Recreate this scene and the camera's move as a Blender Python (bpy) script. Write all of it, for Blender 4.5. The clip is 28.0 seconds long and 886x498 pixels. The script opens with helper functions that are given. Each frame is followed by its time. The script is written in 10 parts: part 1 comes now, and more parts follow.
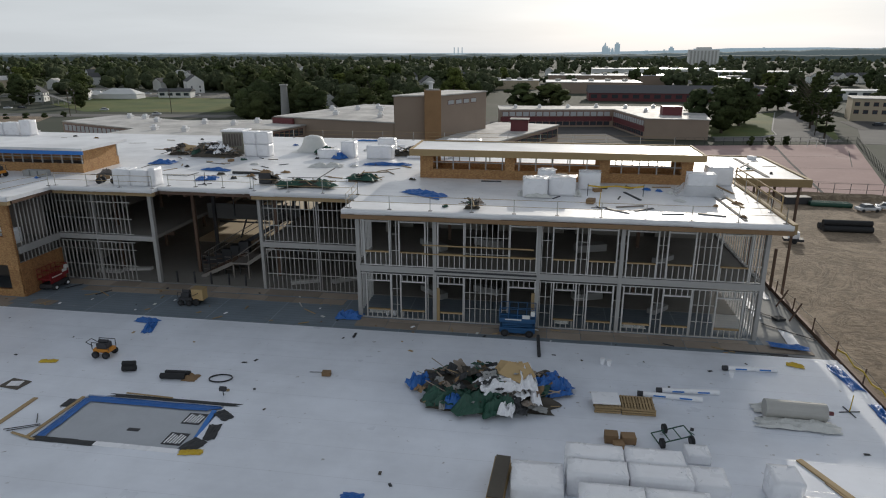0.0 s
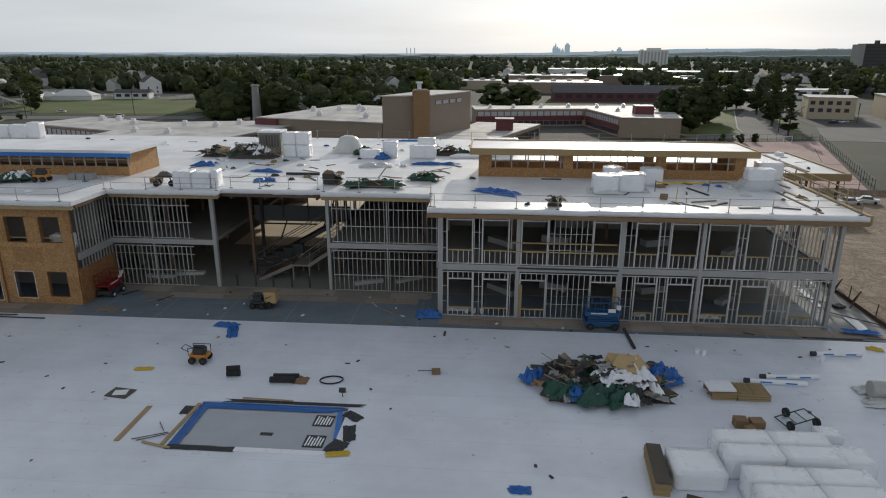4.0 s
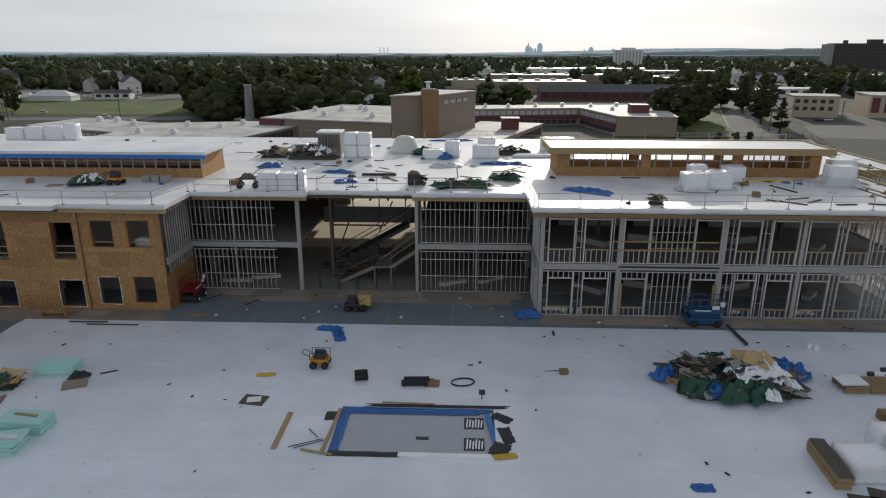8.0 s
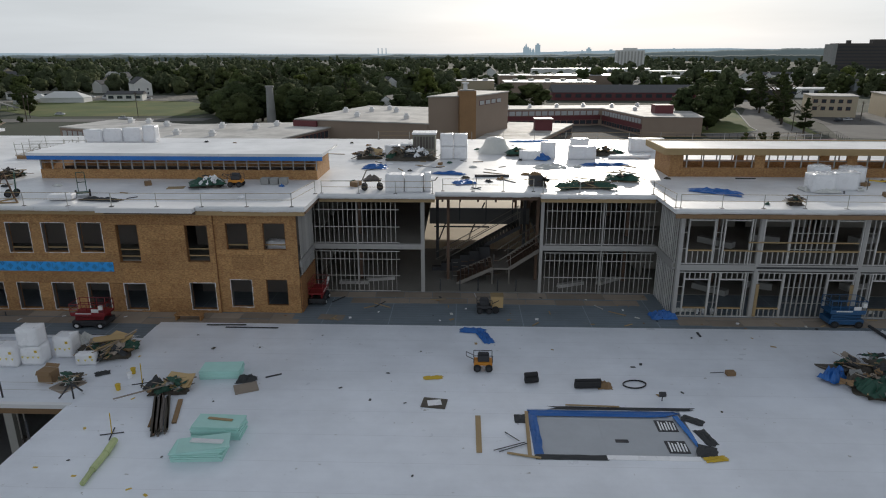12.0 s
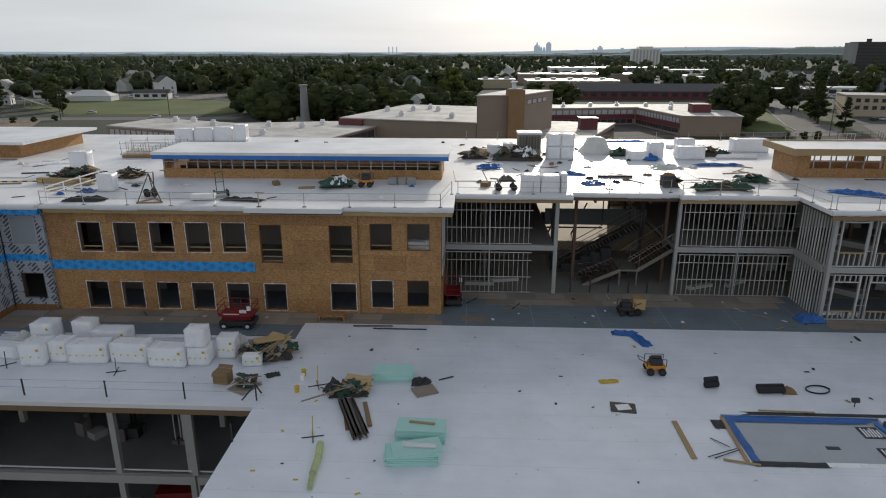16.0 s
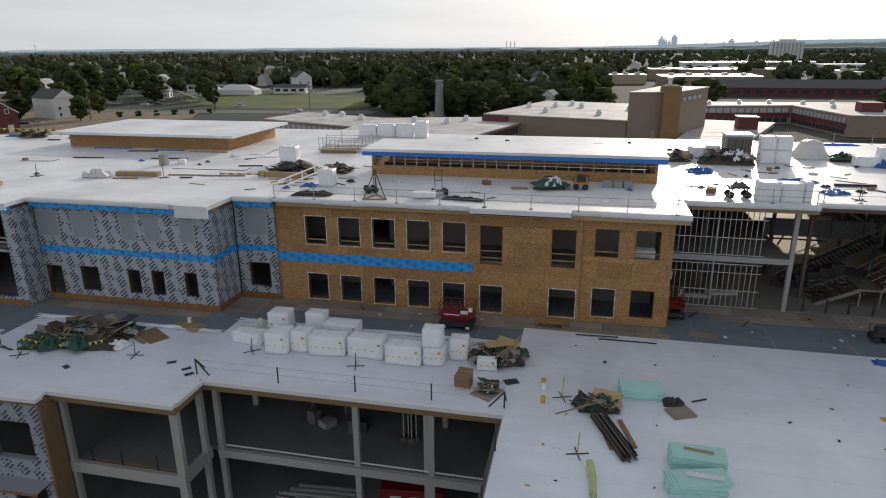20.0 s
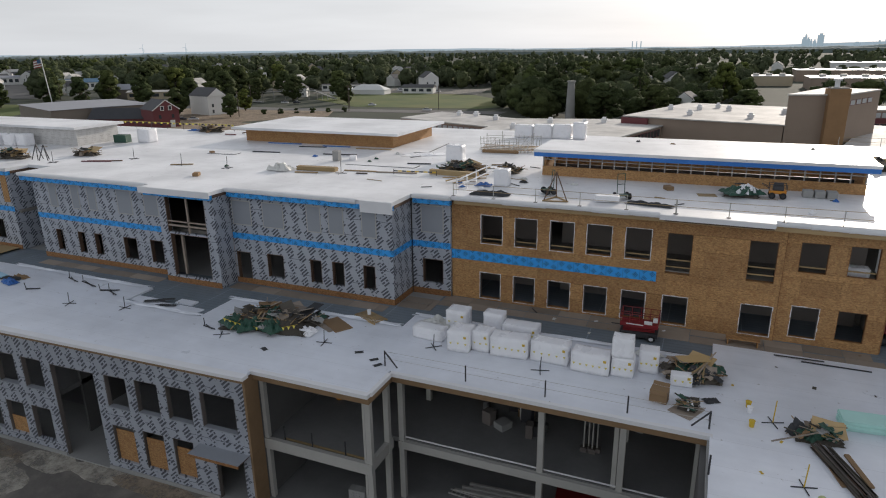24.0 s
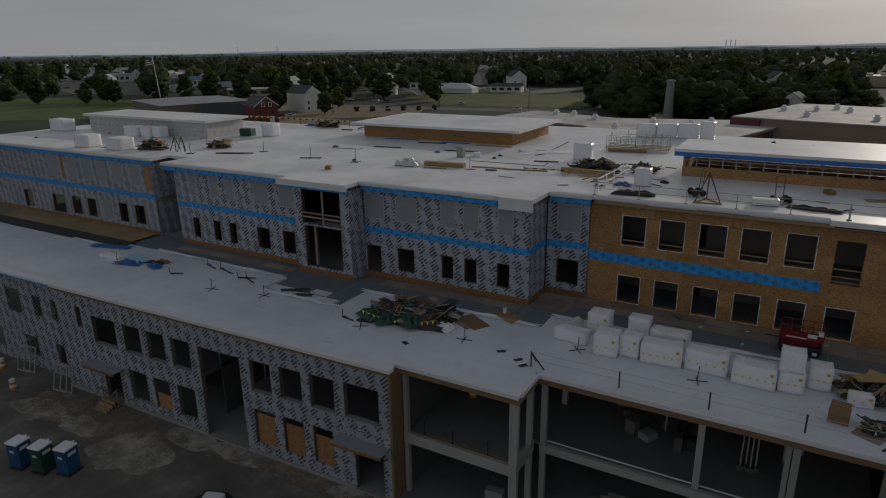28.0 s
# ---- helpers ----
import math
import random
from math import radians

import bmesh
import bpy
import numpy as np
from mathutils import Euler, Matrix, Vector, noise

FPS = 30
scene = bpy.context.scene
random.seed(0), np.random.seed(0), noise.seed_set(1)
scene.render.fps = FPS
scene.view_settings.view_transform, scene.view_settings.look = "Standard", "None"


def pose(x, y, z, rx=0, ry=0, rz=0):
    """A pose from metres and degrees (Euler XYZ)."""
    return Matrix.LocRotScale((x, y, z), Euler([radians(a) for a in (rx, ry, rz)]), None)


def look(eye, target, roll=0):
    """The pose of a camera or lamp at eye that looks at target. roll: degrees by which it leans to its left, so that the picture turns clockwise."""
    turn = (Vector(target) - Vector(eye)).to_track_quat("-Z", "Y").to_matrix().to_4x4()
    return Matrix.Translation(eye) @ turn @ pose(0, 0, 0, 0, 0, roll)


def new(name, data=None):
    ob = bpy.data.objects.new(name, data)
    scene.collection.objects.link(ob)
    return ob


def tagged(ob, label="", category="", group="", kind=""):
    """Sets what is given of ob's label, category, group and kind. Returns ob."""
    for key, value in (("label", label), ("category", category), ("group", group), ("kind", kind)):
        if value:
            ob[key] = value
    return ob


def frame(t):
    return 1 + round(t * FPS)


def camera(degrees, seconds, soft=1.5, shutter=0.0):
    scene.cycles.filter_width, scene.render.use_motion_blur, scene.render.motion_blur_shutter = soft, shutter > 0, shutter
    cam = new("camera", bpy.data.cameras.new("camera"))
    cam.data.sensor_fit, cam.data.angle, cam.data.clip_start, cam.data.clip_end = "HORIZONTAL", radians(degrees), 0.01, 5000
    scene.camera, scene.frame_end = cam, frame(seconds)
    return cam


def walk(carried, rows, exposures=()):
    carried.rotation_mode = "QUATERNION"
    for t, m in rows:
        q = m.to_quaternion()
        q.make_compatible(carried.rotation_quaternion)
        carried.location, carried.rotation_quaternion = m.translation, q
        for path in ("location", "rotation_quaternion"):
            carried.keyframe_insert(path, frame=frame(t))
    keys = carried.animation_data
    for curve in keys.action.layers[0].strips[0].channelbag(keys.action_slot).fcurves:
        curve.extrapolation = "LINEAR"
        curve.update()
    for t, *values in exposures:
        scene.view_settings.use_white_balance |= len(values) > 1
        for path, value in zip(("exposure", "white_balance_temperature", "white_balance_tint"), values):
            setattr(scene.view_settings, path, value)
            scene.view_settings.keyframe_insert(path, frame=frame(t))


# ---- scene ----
cam = camera(69.4, 28.0, soft=1.1)
PATH = [
    (0, (-0.373, 0.879, 29.344), (-0.663, 2.768, 28.753), -0.0),
    (0.5, (-1.523, 0.668, 29.331), (-1.791, 2.56, 28.741), -0.0),
    (1, (-2.704, 0.395, 29.366), (-2.951, 2.289, 28.775), 0.0),
    (1.5, (-3.838, 0.153, 29.384), (-4.058, 2.051, 28.793), 0.0),
    (2, (-4.996, -0.081, 29.39), (-5.189, 1.82, 28.799), 0.1),
    (2.5, (-6.174, -0.266, 29.395), (-6.347, 1.637, 28.803), 0.1),
    (3, (-7.445, -0.451, 29.379), (-7.608, 1.453, 28.788), 0.1),
    (3.5, (-8.753, -0.614, 29.328), (-8.911, 1.29, 28.738), 0.1),
    (5.5, (-13.804, -1.03, 29.274), (-13.915, 0.878, 28.684), 0.1),
    (6, (-15.013, -1.089, 29.279), (-15.112, 0.819, 28.689), 0.1),
    (6.5, (-16.234, -1.063, 29.26), (-16.321, 0.846, 28.67), 0.1),
    (7, (-17.409, -1.063, 29.269), (-17.484, 0.847, 28.678), 0.1),
    (7.5, (-18.641, -1.061, 29.268), (-18.708, 0.848, 28.678), 0.1),
    (8, (-19.863, -1.073, 29.261), (-19.932, 0.837, 28.67), 0.1),
    (8.5, (-21.16, -1.097, 29.242), (-21.232, 0.813, 28.651), 0.1),
    (9, (-22.511, -1.159, 29.251), (-22.584, 0.75, 28.66), 0.1),
    (9.5, (-23.877, -1.197, 29.214), (-23.953, 0.713, 28.624), 0.1),
    (10, (-25.371, -1.236, 29.211), (-25.447, 0.673, 28.622), 0.0),
    (10.5, (-26.785, -1.225, 29.234), (-26.861, 0.685, 28.644), 0.0),
    (11, (-28.131, -1.185, 29.218), (-28.206, 0.725, 28.629), 0.0),
    (11.5, (-29.478, -1.179, 29.243), (-29.544, 0.731, 28.653), 0.0),
    (12, (-30.748, -1.254, 29.293), (-30.807, 0.656, 28.704), 0.0),
    (12.5, (-32.029, -1.292, 29.291), (-32.08, 0.618, 28.701), 0.0),
    (14.5, (-37.336, -1.338, 29.348), (-37.381, 0.572, 28.757), 0.0),
    (15, (-38.636, -1.27, 29.342), (-38.689, 0.639, 28.749), -0.0),
    (15.5, (-39.99, -1.212, 29.351), (-40.062, 0.697, 28.758), -0.1),
    (16, (-41.354, -1.158, 29.35), (-41.438, 0.75, 28.757), -0.0),
    (16.5, (-42.591, -1.045, 29.408), (-42.704, 0.861, 28.812), -0.1),
    (17, (-43.884, -0.936, 29.48), (-44.027, 0.967, 28.881), -0.2),
    (17.5, (-45.156, -0.773, 29.435), (-45.339, 1.127, 28.836), -0.3),
    (18, (-46.384, -0.643, 29.427), (-46.606, 1.252, 28.825), -0.3),
    (18.5, (-47.528, -0.629, 29.467), (-47.795, 1.259, 28.863), -0.3),
    (19, (-48.524, -0.621, 29.486), (-48.84, 1.259, 28.882), -0.3),
    (19.5, (-49.449, -0.572, 29.572), (-49.813, 1.299, 28.966), -0.3),
    (20, (-50.262, -0.592, 29.556), (-50.676, 1.269, 28.95), -0.4),
    (20.5, (-51.048, -0.623, 29.587), (-51.51, 1.226, 28.981), -0.4),
    (21, (-51.762, -0.698, 29.604), (-52.273, 1.138, 28.997), -0.5),
    (21.5, (-52.437, -0.774, 29.601), (-52.998, 1.048, 28.995), -0.6),
    (23.5, (-54.919, -1.407, 29.565), (-55.614, 0.369, 28.963), -0.6),
    (24, (-55.432, -1.541, 29.5), (-56.174, 0.217, 28.899), -0.7),
    (24.5, (-56.024, -1.607, 29.405), (-56.801, 0.135, 28.805), -0.7),
    (25, (-56.551, -1.785, 29.387), (-57.349, -0.052, 28.787), -0.8),
    (25.5, (-57.191, -2.055, 29.37), (-58.015, -0.334, 28.77), -0.7),
    (26, (-57.755, -2.208, 29.3), (-58.61, -0.502, 28.702), -0.8),
    (26.5, (-58.386, -2.414, 29.243), (-59.27, -0.723, 28.645), -0.8),
    (27, (-58.964, -2.671, 29.27), (-59.878, -0.995, 28.672), -0.9),
    (27.5, (-59.495, -2.857, 29.286), (-60.434, -1.195, 28.688), -0.9),
    (28, (-60.156, -2.963, 29.197), (-61.108, -1.31, 28.597), -0.8),
]
walk(cam, [(t, look(eye, target, roll)) for t, eye, target, roll in PATH],
     [(0, -0.12, 6500, 10), (12, -0.12, 6500, 10), (19, -0.02, 6650, 12), (25, 0.13, 6700, 13), (27.3, 0.13, 6700, 13), (27.5, 0.03, 6700, 13), (27.7, -0.3, 6700, 13), (27.85, -0.75, 6700, 13), (28.0, -1.3, 6700, 13)])

# ---- world, sun and exposure ----
SUN_AZ, SUN_EL = 11.0, 15.7          # degrees from +y towards +x, and above the horizon
world = bpy.data.worlds.new("sky")
scene.world = world
world.use_nodes = True
wn, wl = world.node_tree.nodes, world.node_tree.links
sky = wn.new("ShaderNodeTexSky")
sky.sky_type, sky.sun_disc = "NISHITA", False
sky.sun_elevation, sky.sun_rotation = radians(SUN_EL), radians(SUN_AZ)
sky.air_density, sky.dust_density, sky.ozone_density, sky.altitude = 1.0, 2.0, 1.5, 50
# a thin even veil of high cloud over the clear sky
veil = wn.new("ShaderNodeMix")
veil.data_type = "RGBA"
up = wn.new("ShaderNodeSeparateXYZ")
wl.new(wn.new("ShaderNodeTexCoord").outputs["Generated"], up.inputs[0])
thick = wn.new("ShaderNodeMapRange")      # the veil thins out overhead
wl.new(up.outputs[2], thick.inputs[0])
for k_, v_ in enumerate((0.08, 0.75, 0.93, 0.3)):
    thick.inputs[k_ + 1].default_value = v_
wl.new(thick.outputs[0], veil.inputs[0])
haze = wn.new("ShaderNodeHueSaturation")
haze.inputs["Saturation"].default_value = 0.65
wl.new(sky.outputs[0], haze.inputs["Color"])
wl.new(haze.outputs[0], veil.inputs[6])
veil.inputs[7].default_value = (5.75, 6.15, 6.5, 1)
cloud = wn.new("ShaderNodeTexNoise")
stretch = wn.new("ShaderNodeMapping")
stretch.inputs["Scale"].default_value = (1.0, 1.0, 9.0)
wl.new(wn["Texture Coordinate"].outputs["Generated"], stretch.inputs[0])
wl.new(stretch.outputs[0], cloud.inputs["Vector"])
cloud.inputs["Scale"].default_value, cloud.inputs["Detail"].default_value = 3.2, 6.0
tone = wn.new("ShaderNodeMapRange")
wl.new(cloud.outputs["Fac"], tone.inputs[0])
for k_, v_ in enumerate((0.3, 0.7, 0.93, 1.05)):
    tone.inputs[k_ + 1].default_value = v_
streaks = wn.new("ShaderNodeMix")
streaks.data_type, streaks.blend_type = "RGBA", "MULTIPLY"
streaks.inputs[0].default_value = 1.0
wl.new(veil.outputs[2], streaks.inputs[6])
wl.new(tone.outputs[0], streaks.inputs[7])
# the veil scatters most along the line of the sun, least across it
facing = wn.new("ShaderNodeVectorMath")
facing.operation = "DOT_PRODUCT"
wl.new(wn["Texture Coordinate"].outputs["Generated"], facing.inputs[0])
facing.inputs[1].default_value = (math.sin(radians(SUN_AZ)) * math.cos(radians(SUN_EL)), math.cos(radians(SUN_AZ)) * math.cos(radians(SUN_EL)), math.sin(radians(SUN_EL)))
square = wn.new("ShaderNodeMath")
square.operation = "POWER"
square.inputs[1].default_value = 2.0
wl.new(facing.outputs["Value"], square.inputs[0])
phase = wn.new("ShaderNodeMapRange")
wl.new(square.outputs[0], phase.inputs[0])
for k_, v_ in enumerate((0.0, 1.0, 0.80, 1.0)):
    phase.inputs[k_ + 1].default_value = v_
glow = wn.new("ShaderNodeMix")
glow.data_type, glow.blend_type = "RGBA", "MULTIPLY"
glow.inputs[0].default_value = 1.0
wl.new(streaks.outputs[2], glow.inputs[6])
wl.new(phase.outputs[0], glow.inputs[7])
wl.new(glow.outputs[2], wn["Background"].inputs[0])
wn["Background"].inputs[1].default_value = 0.131

sun = new("sun", bpy.data.lights.new("sun", "SUN"))
sun.data.energy, sun.data.angle, sun.data.color = 2.7, radians(0.6), (1.0, 0.93, 0.82)
a, e = radians(SUN_AZ), radians(SUN_EL)
sun.matrix_world = look((math.sin(a) * 300, math.cos(a) * 300, 110), (0, 0, 110 - 300 * math.tan(e)))

# ---- materials ----
class Nodes:
    """A small writer of node trees on world positions."""

    def __init__(self, name):
        self.m = bpy.data.materials.new(name)
        self.m.use_nodes = True
        self.n, self.l = self.m.node_tree.nodes, self.m.node_tree.links
        self.bsdf = self.n["Principled BSDF"]
        self.pos = self.n.new("ShaderNodeNewGeometry").outputs["Position"]

    def put(self, socket, value):
        if isinstance(value, bpy.types.NodeSocket):
            self.l.new(value, socket)
        else:
            socket.default_value = value

    def math(self, op, a, b=0.0, c=0.0):
        nd = self.n.new("ShaderNodeMath")
        nd.operation = op
        for s, v in zip(nd.inputs, (a, b, c)):
            self.put(s, v)
        return nd.outputs[0]

    def scaled(self, sx, sy, sz, vec=None):
        nd = self.n.new("ShaderNodeMapping")
        self.l.new(vec or self.pos, nd.inputs["Vector"])
        nd.inputs["Scale"].default_value = (sx, sy, sz)
        return nd.outputs[0]

    def noise(self, scale, detail=4.0, vec=None, rough=0.55):
        nd = self.n.new("ShaderNodeTexNoise")
        self.l.new(vec or self.pos, nd.inputs["Vector"])
        nd.inputs["Scale"].default_value, nd.inputs["Detail"].default_value, nd.inputs["Roughness"].default_value = scale, detail, rough
        return nd.outputs["Fac"]

    def voronoi(self, scale, vec=None, out="Color", feature="F1"):
        nd = self.n.new("ShaderNodeTexVoronoi")
        nd.feature = feature
        self.l.new(vec or self.pos, nd.inputs["Vector"])
        nd.inputs["Scale"].default_value = scale
        return nd.outputs[out]

    def ramp(self, fac, *stops):
        nd = self.n.new("ShaderNodeValToRGB")
        self.l.new(fac, nd.inputs[0])
        el = nd.color_ramp.elements
        while len(el) < len(stops):
            el.new(0.5)
        for k, (p, c) in zip(el, stops):
            k.position, k.color = p, (*c, 1) if len(c) == 3 else c
        return nd.outputs[0]

    def mix(self, fac, a, b, mode="MIX"):
        nd = self.n.new("ShaderNodeMix")
        nd.data_type, nd.blend_type = "RGBA", mode
        self.put(nd.inputs[0], fac)
        for s, v in ((nd.inputs[6], a), (nd.inputs[7], b)):
            self.put(s, (*v, 1) if isinstance(v, tuple) and len(v) == 3 else v)
        return nd.outputs[2]

    def random(self):
        return self.n.new("ShaderNodeObjectInfo").outputs["Random"]

    def bump(self, height, strength=0.3, dist=0.02):
        nd = self.n.new("ShaderNodeBump")
        nd.inputs["Strength"].default_value, nd.inputs["Distance"].default_value = strength, dist
        self.l.new(height, nd.inputs["Height"])
        self.l.new(nd.outputs[0], self.bsdf.inputs["Normal"])

    def done(self, colour=None, rough=0.7, metal=0.0, spec=None):
        if colour is not None:
            self.put(self.bsdf.inputs["Base Color"], (*colour, 1) if isinstance(colour, tuple) and len(colour) == 3 else colour)
        self.put(self.bsdf.inputs["Roughness"], rough)
        self.put(self.bsdf.inputs["Metallic"], metal)
        if spec is not None:
            self.bsdf.inputs["Specular IOR Level"].default_value = spec
        return self.m


def shade(c, k):
    return tuple(max(0.0, min(1.0, v * k)) for v in c)


def plain(name, c, rough=0.7, metal=0.0, vary=0.18, big=0.6, fine=14.0, bump=0.15, dist=0.01, each=0.0):
    """A surface with two scales of variation, fine relief and, with each, a tone of its own for every object."""
    k = Nodes(name)
    col = k.mix(k.noise(big, 5), shade(c, 1 - vary), shade(c, 1 + vary))
    col = k.mix(k.math("MULTIPLY", k.noise(fine, 4), 0.35), col, shade(c, 1 - 1.6 * vary))
    if each:
        r = k.random()
        col = k.mix(1.0, col, k.ramp(r, (0, (1 - each,) * 3), (1, (1, 1, 1))), "MULTIPLY")
    if bump:
        k.bump(k.noise(fine * 1.7, 5), bump, dist)
    return k.done(col, k.math("ADD", k.math("MULTIPLY", k.noise(fine * 0.6, 3), 0.2), rough - 0.1), metal)


def membrane(name, c, rough, seam=3.0, dirt=0.25):
    """White roofing sheet: laps every few metres, faint stains and scuffs."""
    k = Nodes(name)
    sx = k.n.new("ShaderNodeSeparateXYZ")
    k.l.new(k.pos, sx.inputs[0])
    lap = k.math("LESS_THAN", k.math("FRACT", k.math("DIVIDE", sx.outputs[1], seam)), 0.012)
    stain = k.ramp(k.noise(0.16, 6, rough=0.62), (0.35, (1 - dirt,) * 3), (0.62, (1, 1, 1)))
    col = k.mix(1.0, c, stain, "MULTIPLY")
    streak = k.ramp(k.noise(1.0, 4, k.scaled(0.12, 2.0, 1)), (0.3, (0.965, 0.965, 0.97)), (0.6, (1, 1, 1)))
    col = k.mix(1.0, col, streak, "MULTIPLY")
    spots = k.ramp(k.noise(2.3, 3), (0.24, (0.55, 0.53, 0.5)), (0.30, (1, 1, 1)))
    col = k.mix(1.0, col, spots, "MULTIPLY")
    col = k.mix(k.math("MULTIPLY", lap, 0.35), col, shade(c, 0.55))
    k.bump(k.math("ADD", k.noise(0.7, 4), k.math("MULTIPLY", lap, 0.3)), 0.25, 0.05)
    return k.done(col, k.math("ADD", k.math("MULTIPLY", k.noise(0.5, 4), 0.25), rough))


def osb(name, c):
    """Strand board: long flakes at two sizes, dark knots of resin and a tone for each sheet."""
    k = Nodes(name)
    s = k.n.new("ShaderNodeSeparateXYZ")
    k.l.new(k.pos, s.inputs[0])
    flat = k.n.new("ShaderNodeCombineXYZ")
    k.put(flat.inputs[0], k.math("ADD", s.outputs[0], s.outputs[1]))
    k.put(flat.inputs[2], s.outputs[2])
    flakes = k.noise(1.0, 5, k.scaled(5.2, 1, 9.5, flat.outputs[0]), 0.74)
    chips = k.n.new("ShaderNodeRGBToBW")
    k.l.new(k.voronoi(1.0, k.scaled(7.5, 1, 14, flat.outputs[0])), chips.inputs[0])
    col = k.ramp(flakes, (0.34, (c[0] * 0.60, c[1] * 0.52, c[2] * 0.46)), (0.47, shade(c, 0.93)), (0.54, shade(c, 1.03)), (0.68, (c[0] * 1.32, c[1] * 1.32, c[2] * 1.25)))
    col = k.mix(1.0, col, k.ramp(chips.outputs[0], (0.12, (0.80, 0.78, 0.75)), (0.5, (1, 1, 1)), (0.9, (1.16, 1.15, 1.12))), "MULTIPLY")
    blotch = k.noise(1.7, 7, rough=0.7)
    col = k.mix(k.ramp(blotch, (0.38, (0.45,) * 3), (0.50, (0, 0, 0))), col, (c[0] * 0.66, c[1] * 0.5, c[2] * 0.42))
    knots = k.noise(5.5, 3, rough=0.6)
    col = k.mix(k.ramp(knots, (0.27, (0.75,) * 3), (0.33, (0, 0, 0))), col, shade(c, 0.35))
    col = k.mix(1.0, col, k.ramp(k.random(), (0, (0.84, 0.80, 0.78)), (0.5, (0.97, 0.96, 0.96)), (1, (1.10, 1.09, 1.07))), "MULTIPLY")
    k.bump(k.math("ADD", flakes, k.noise(40, 3)), 0.25, 0.006)
    return k.done(col, 0.75)


def flashing(name, c, ink, pitch=0.62):
    """Blue flashing tape: slanted blocks of unreadable lines that lean to and fro, and lap joints."""
    k = Nodes(name)
    s = k.n.new("ShaderNodeSeparateXYZ")
    k.l.new(k.pos, s.inputs[0])
    u, v = k.math("DIVIDE", k.math("ADD", s.outputs[0], s.outputs[1]), pitch), k.math("DIVIDE", s.outputs[2], pitch)
    cell = k.math("FLOOR", u)
    lean = k.math("SUBTRACT", k.math("MULTIPLY", k.math("MODULO", k.math("ADD", cell, 4000.0), 2.0), 2.0), 1.0)
    p = k.math("SUBTRACT", k.math("FRACT", u), 0.5)
    q = k.math("SUBTRACT", k.math("FRACT", k.math("ADD", v, k.math("MULTIPLY", cell, 0.37))), 0.5)
    across = k.math("ADD", p, k.math("MULTIPLY", q, lean))
    along = k.math("SUBTRACT", q, k.math("MULTIPLY", p, lean))
    bars = k.math("LESS_THAN", k.math("FRACT", k.math("MULTIPLY", across, 4.2)), 0.5)
    inside = k.math("MULTIPLY", k.math("LESS_THAN", k.math("ABSOLUTE", across), 0.40), k.math("LESS_THAN", k.math("ABSOLUTE", along), 0.42))
    joint = k.math("LESS_THAN", k.math("FRACT", k.math("DIVIDE", u, 2.0)), 0.03)
    col = k.mix(k.noise(1.6, 5), shade(c, 0.86), shade(c, 1.1))
    col = k.mix(k.math("MULTIPLY", k.math("MULTIPLY", bars, inside), 0.85), col, ink)
    col = k.mix(k.math("MULTIPLY", joint, 0.6), col, shade(ink, 1.3))
    k.bump(k.noise(3.0, 5), 0.4, 0.02)
    return k.done(col, 0.5)


def dried(name, low, high):
    """Dried puddle: pale silt with churned darker spots, broken up towards nothing."""
    k = Nodes(name)
    col = k.mix(k.noise(0.9, 7, rough=0.7), low, high)
    col = k.mix(k.ramp(k.noise(2.6, 6, rough=0.7), (0.36, (0.7,) * 3), (0.47, (0, 0, 0))), col, shade(low, 0.5))
    k.bump(k.noise(2.2, 7, rough=0.7), 0.8, 0.12)
    m = k.done(col, 0.95)
    k.put(m.node_tree.nodes["Principled BSDF"].inputs["Alpha"], k.ramp(k.noise(0.42, 8, rough=0.78), (0.34, (0, 0, 0)), (0.58, (0.92,) * 3)))
    return m


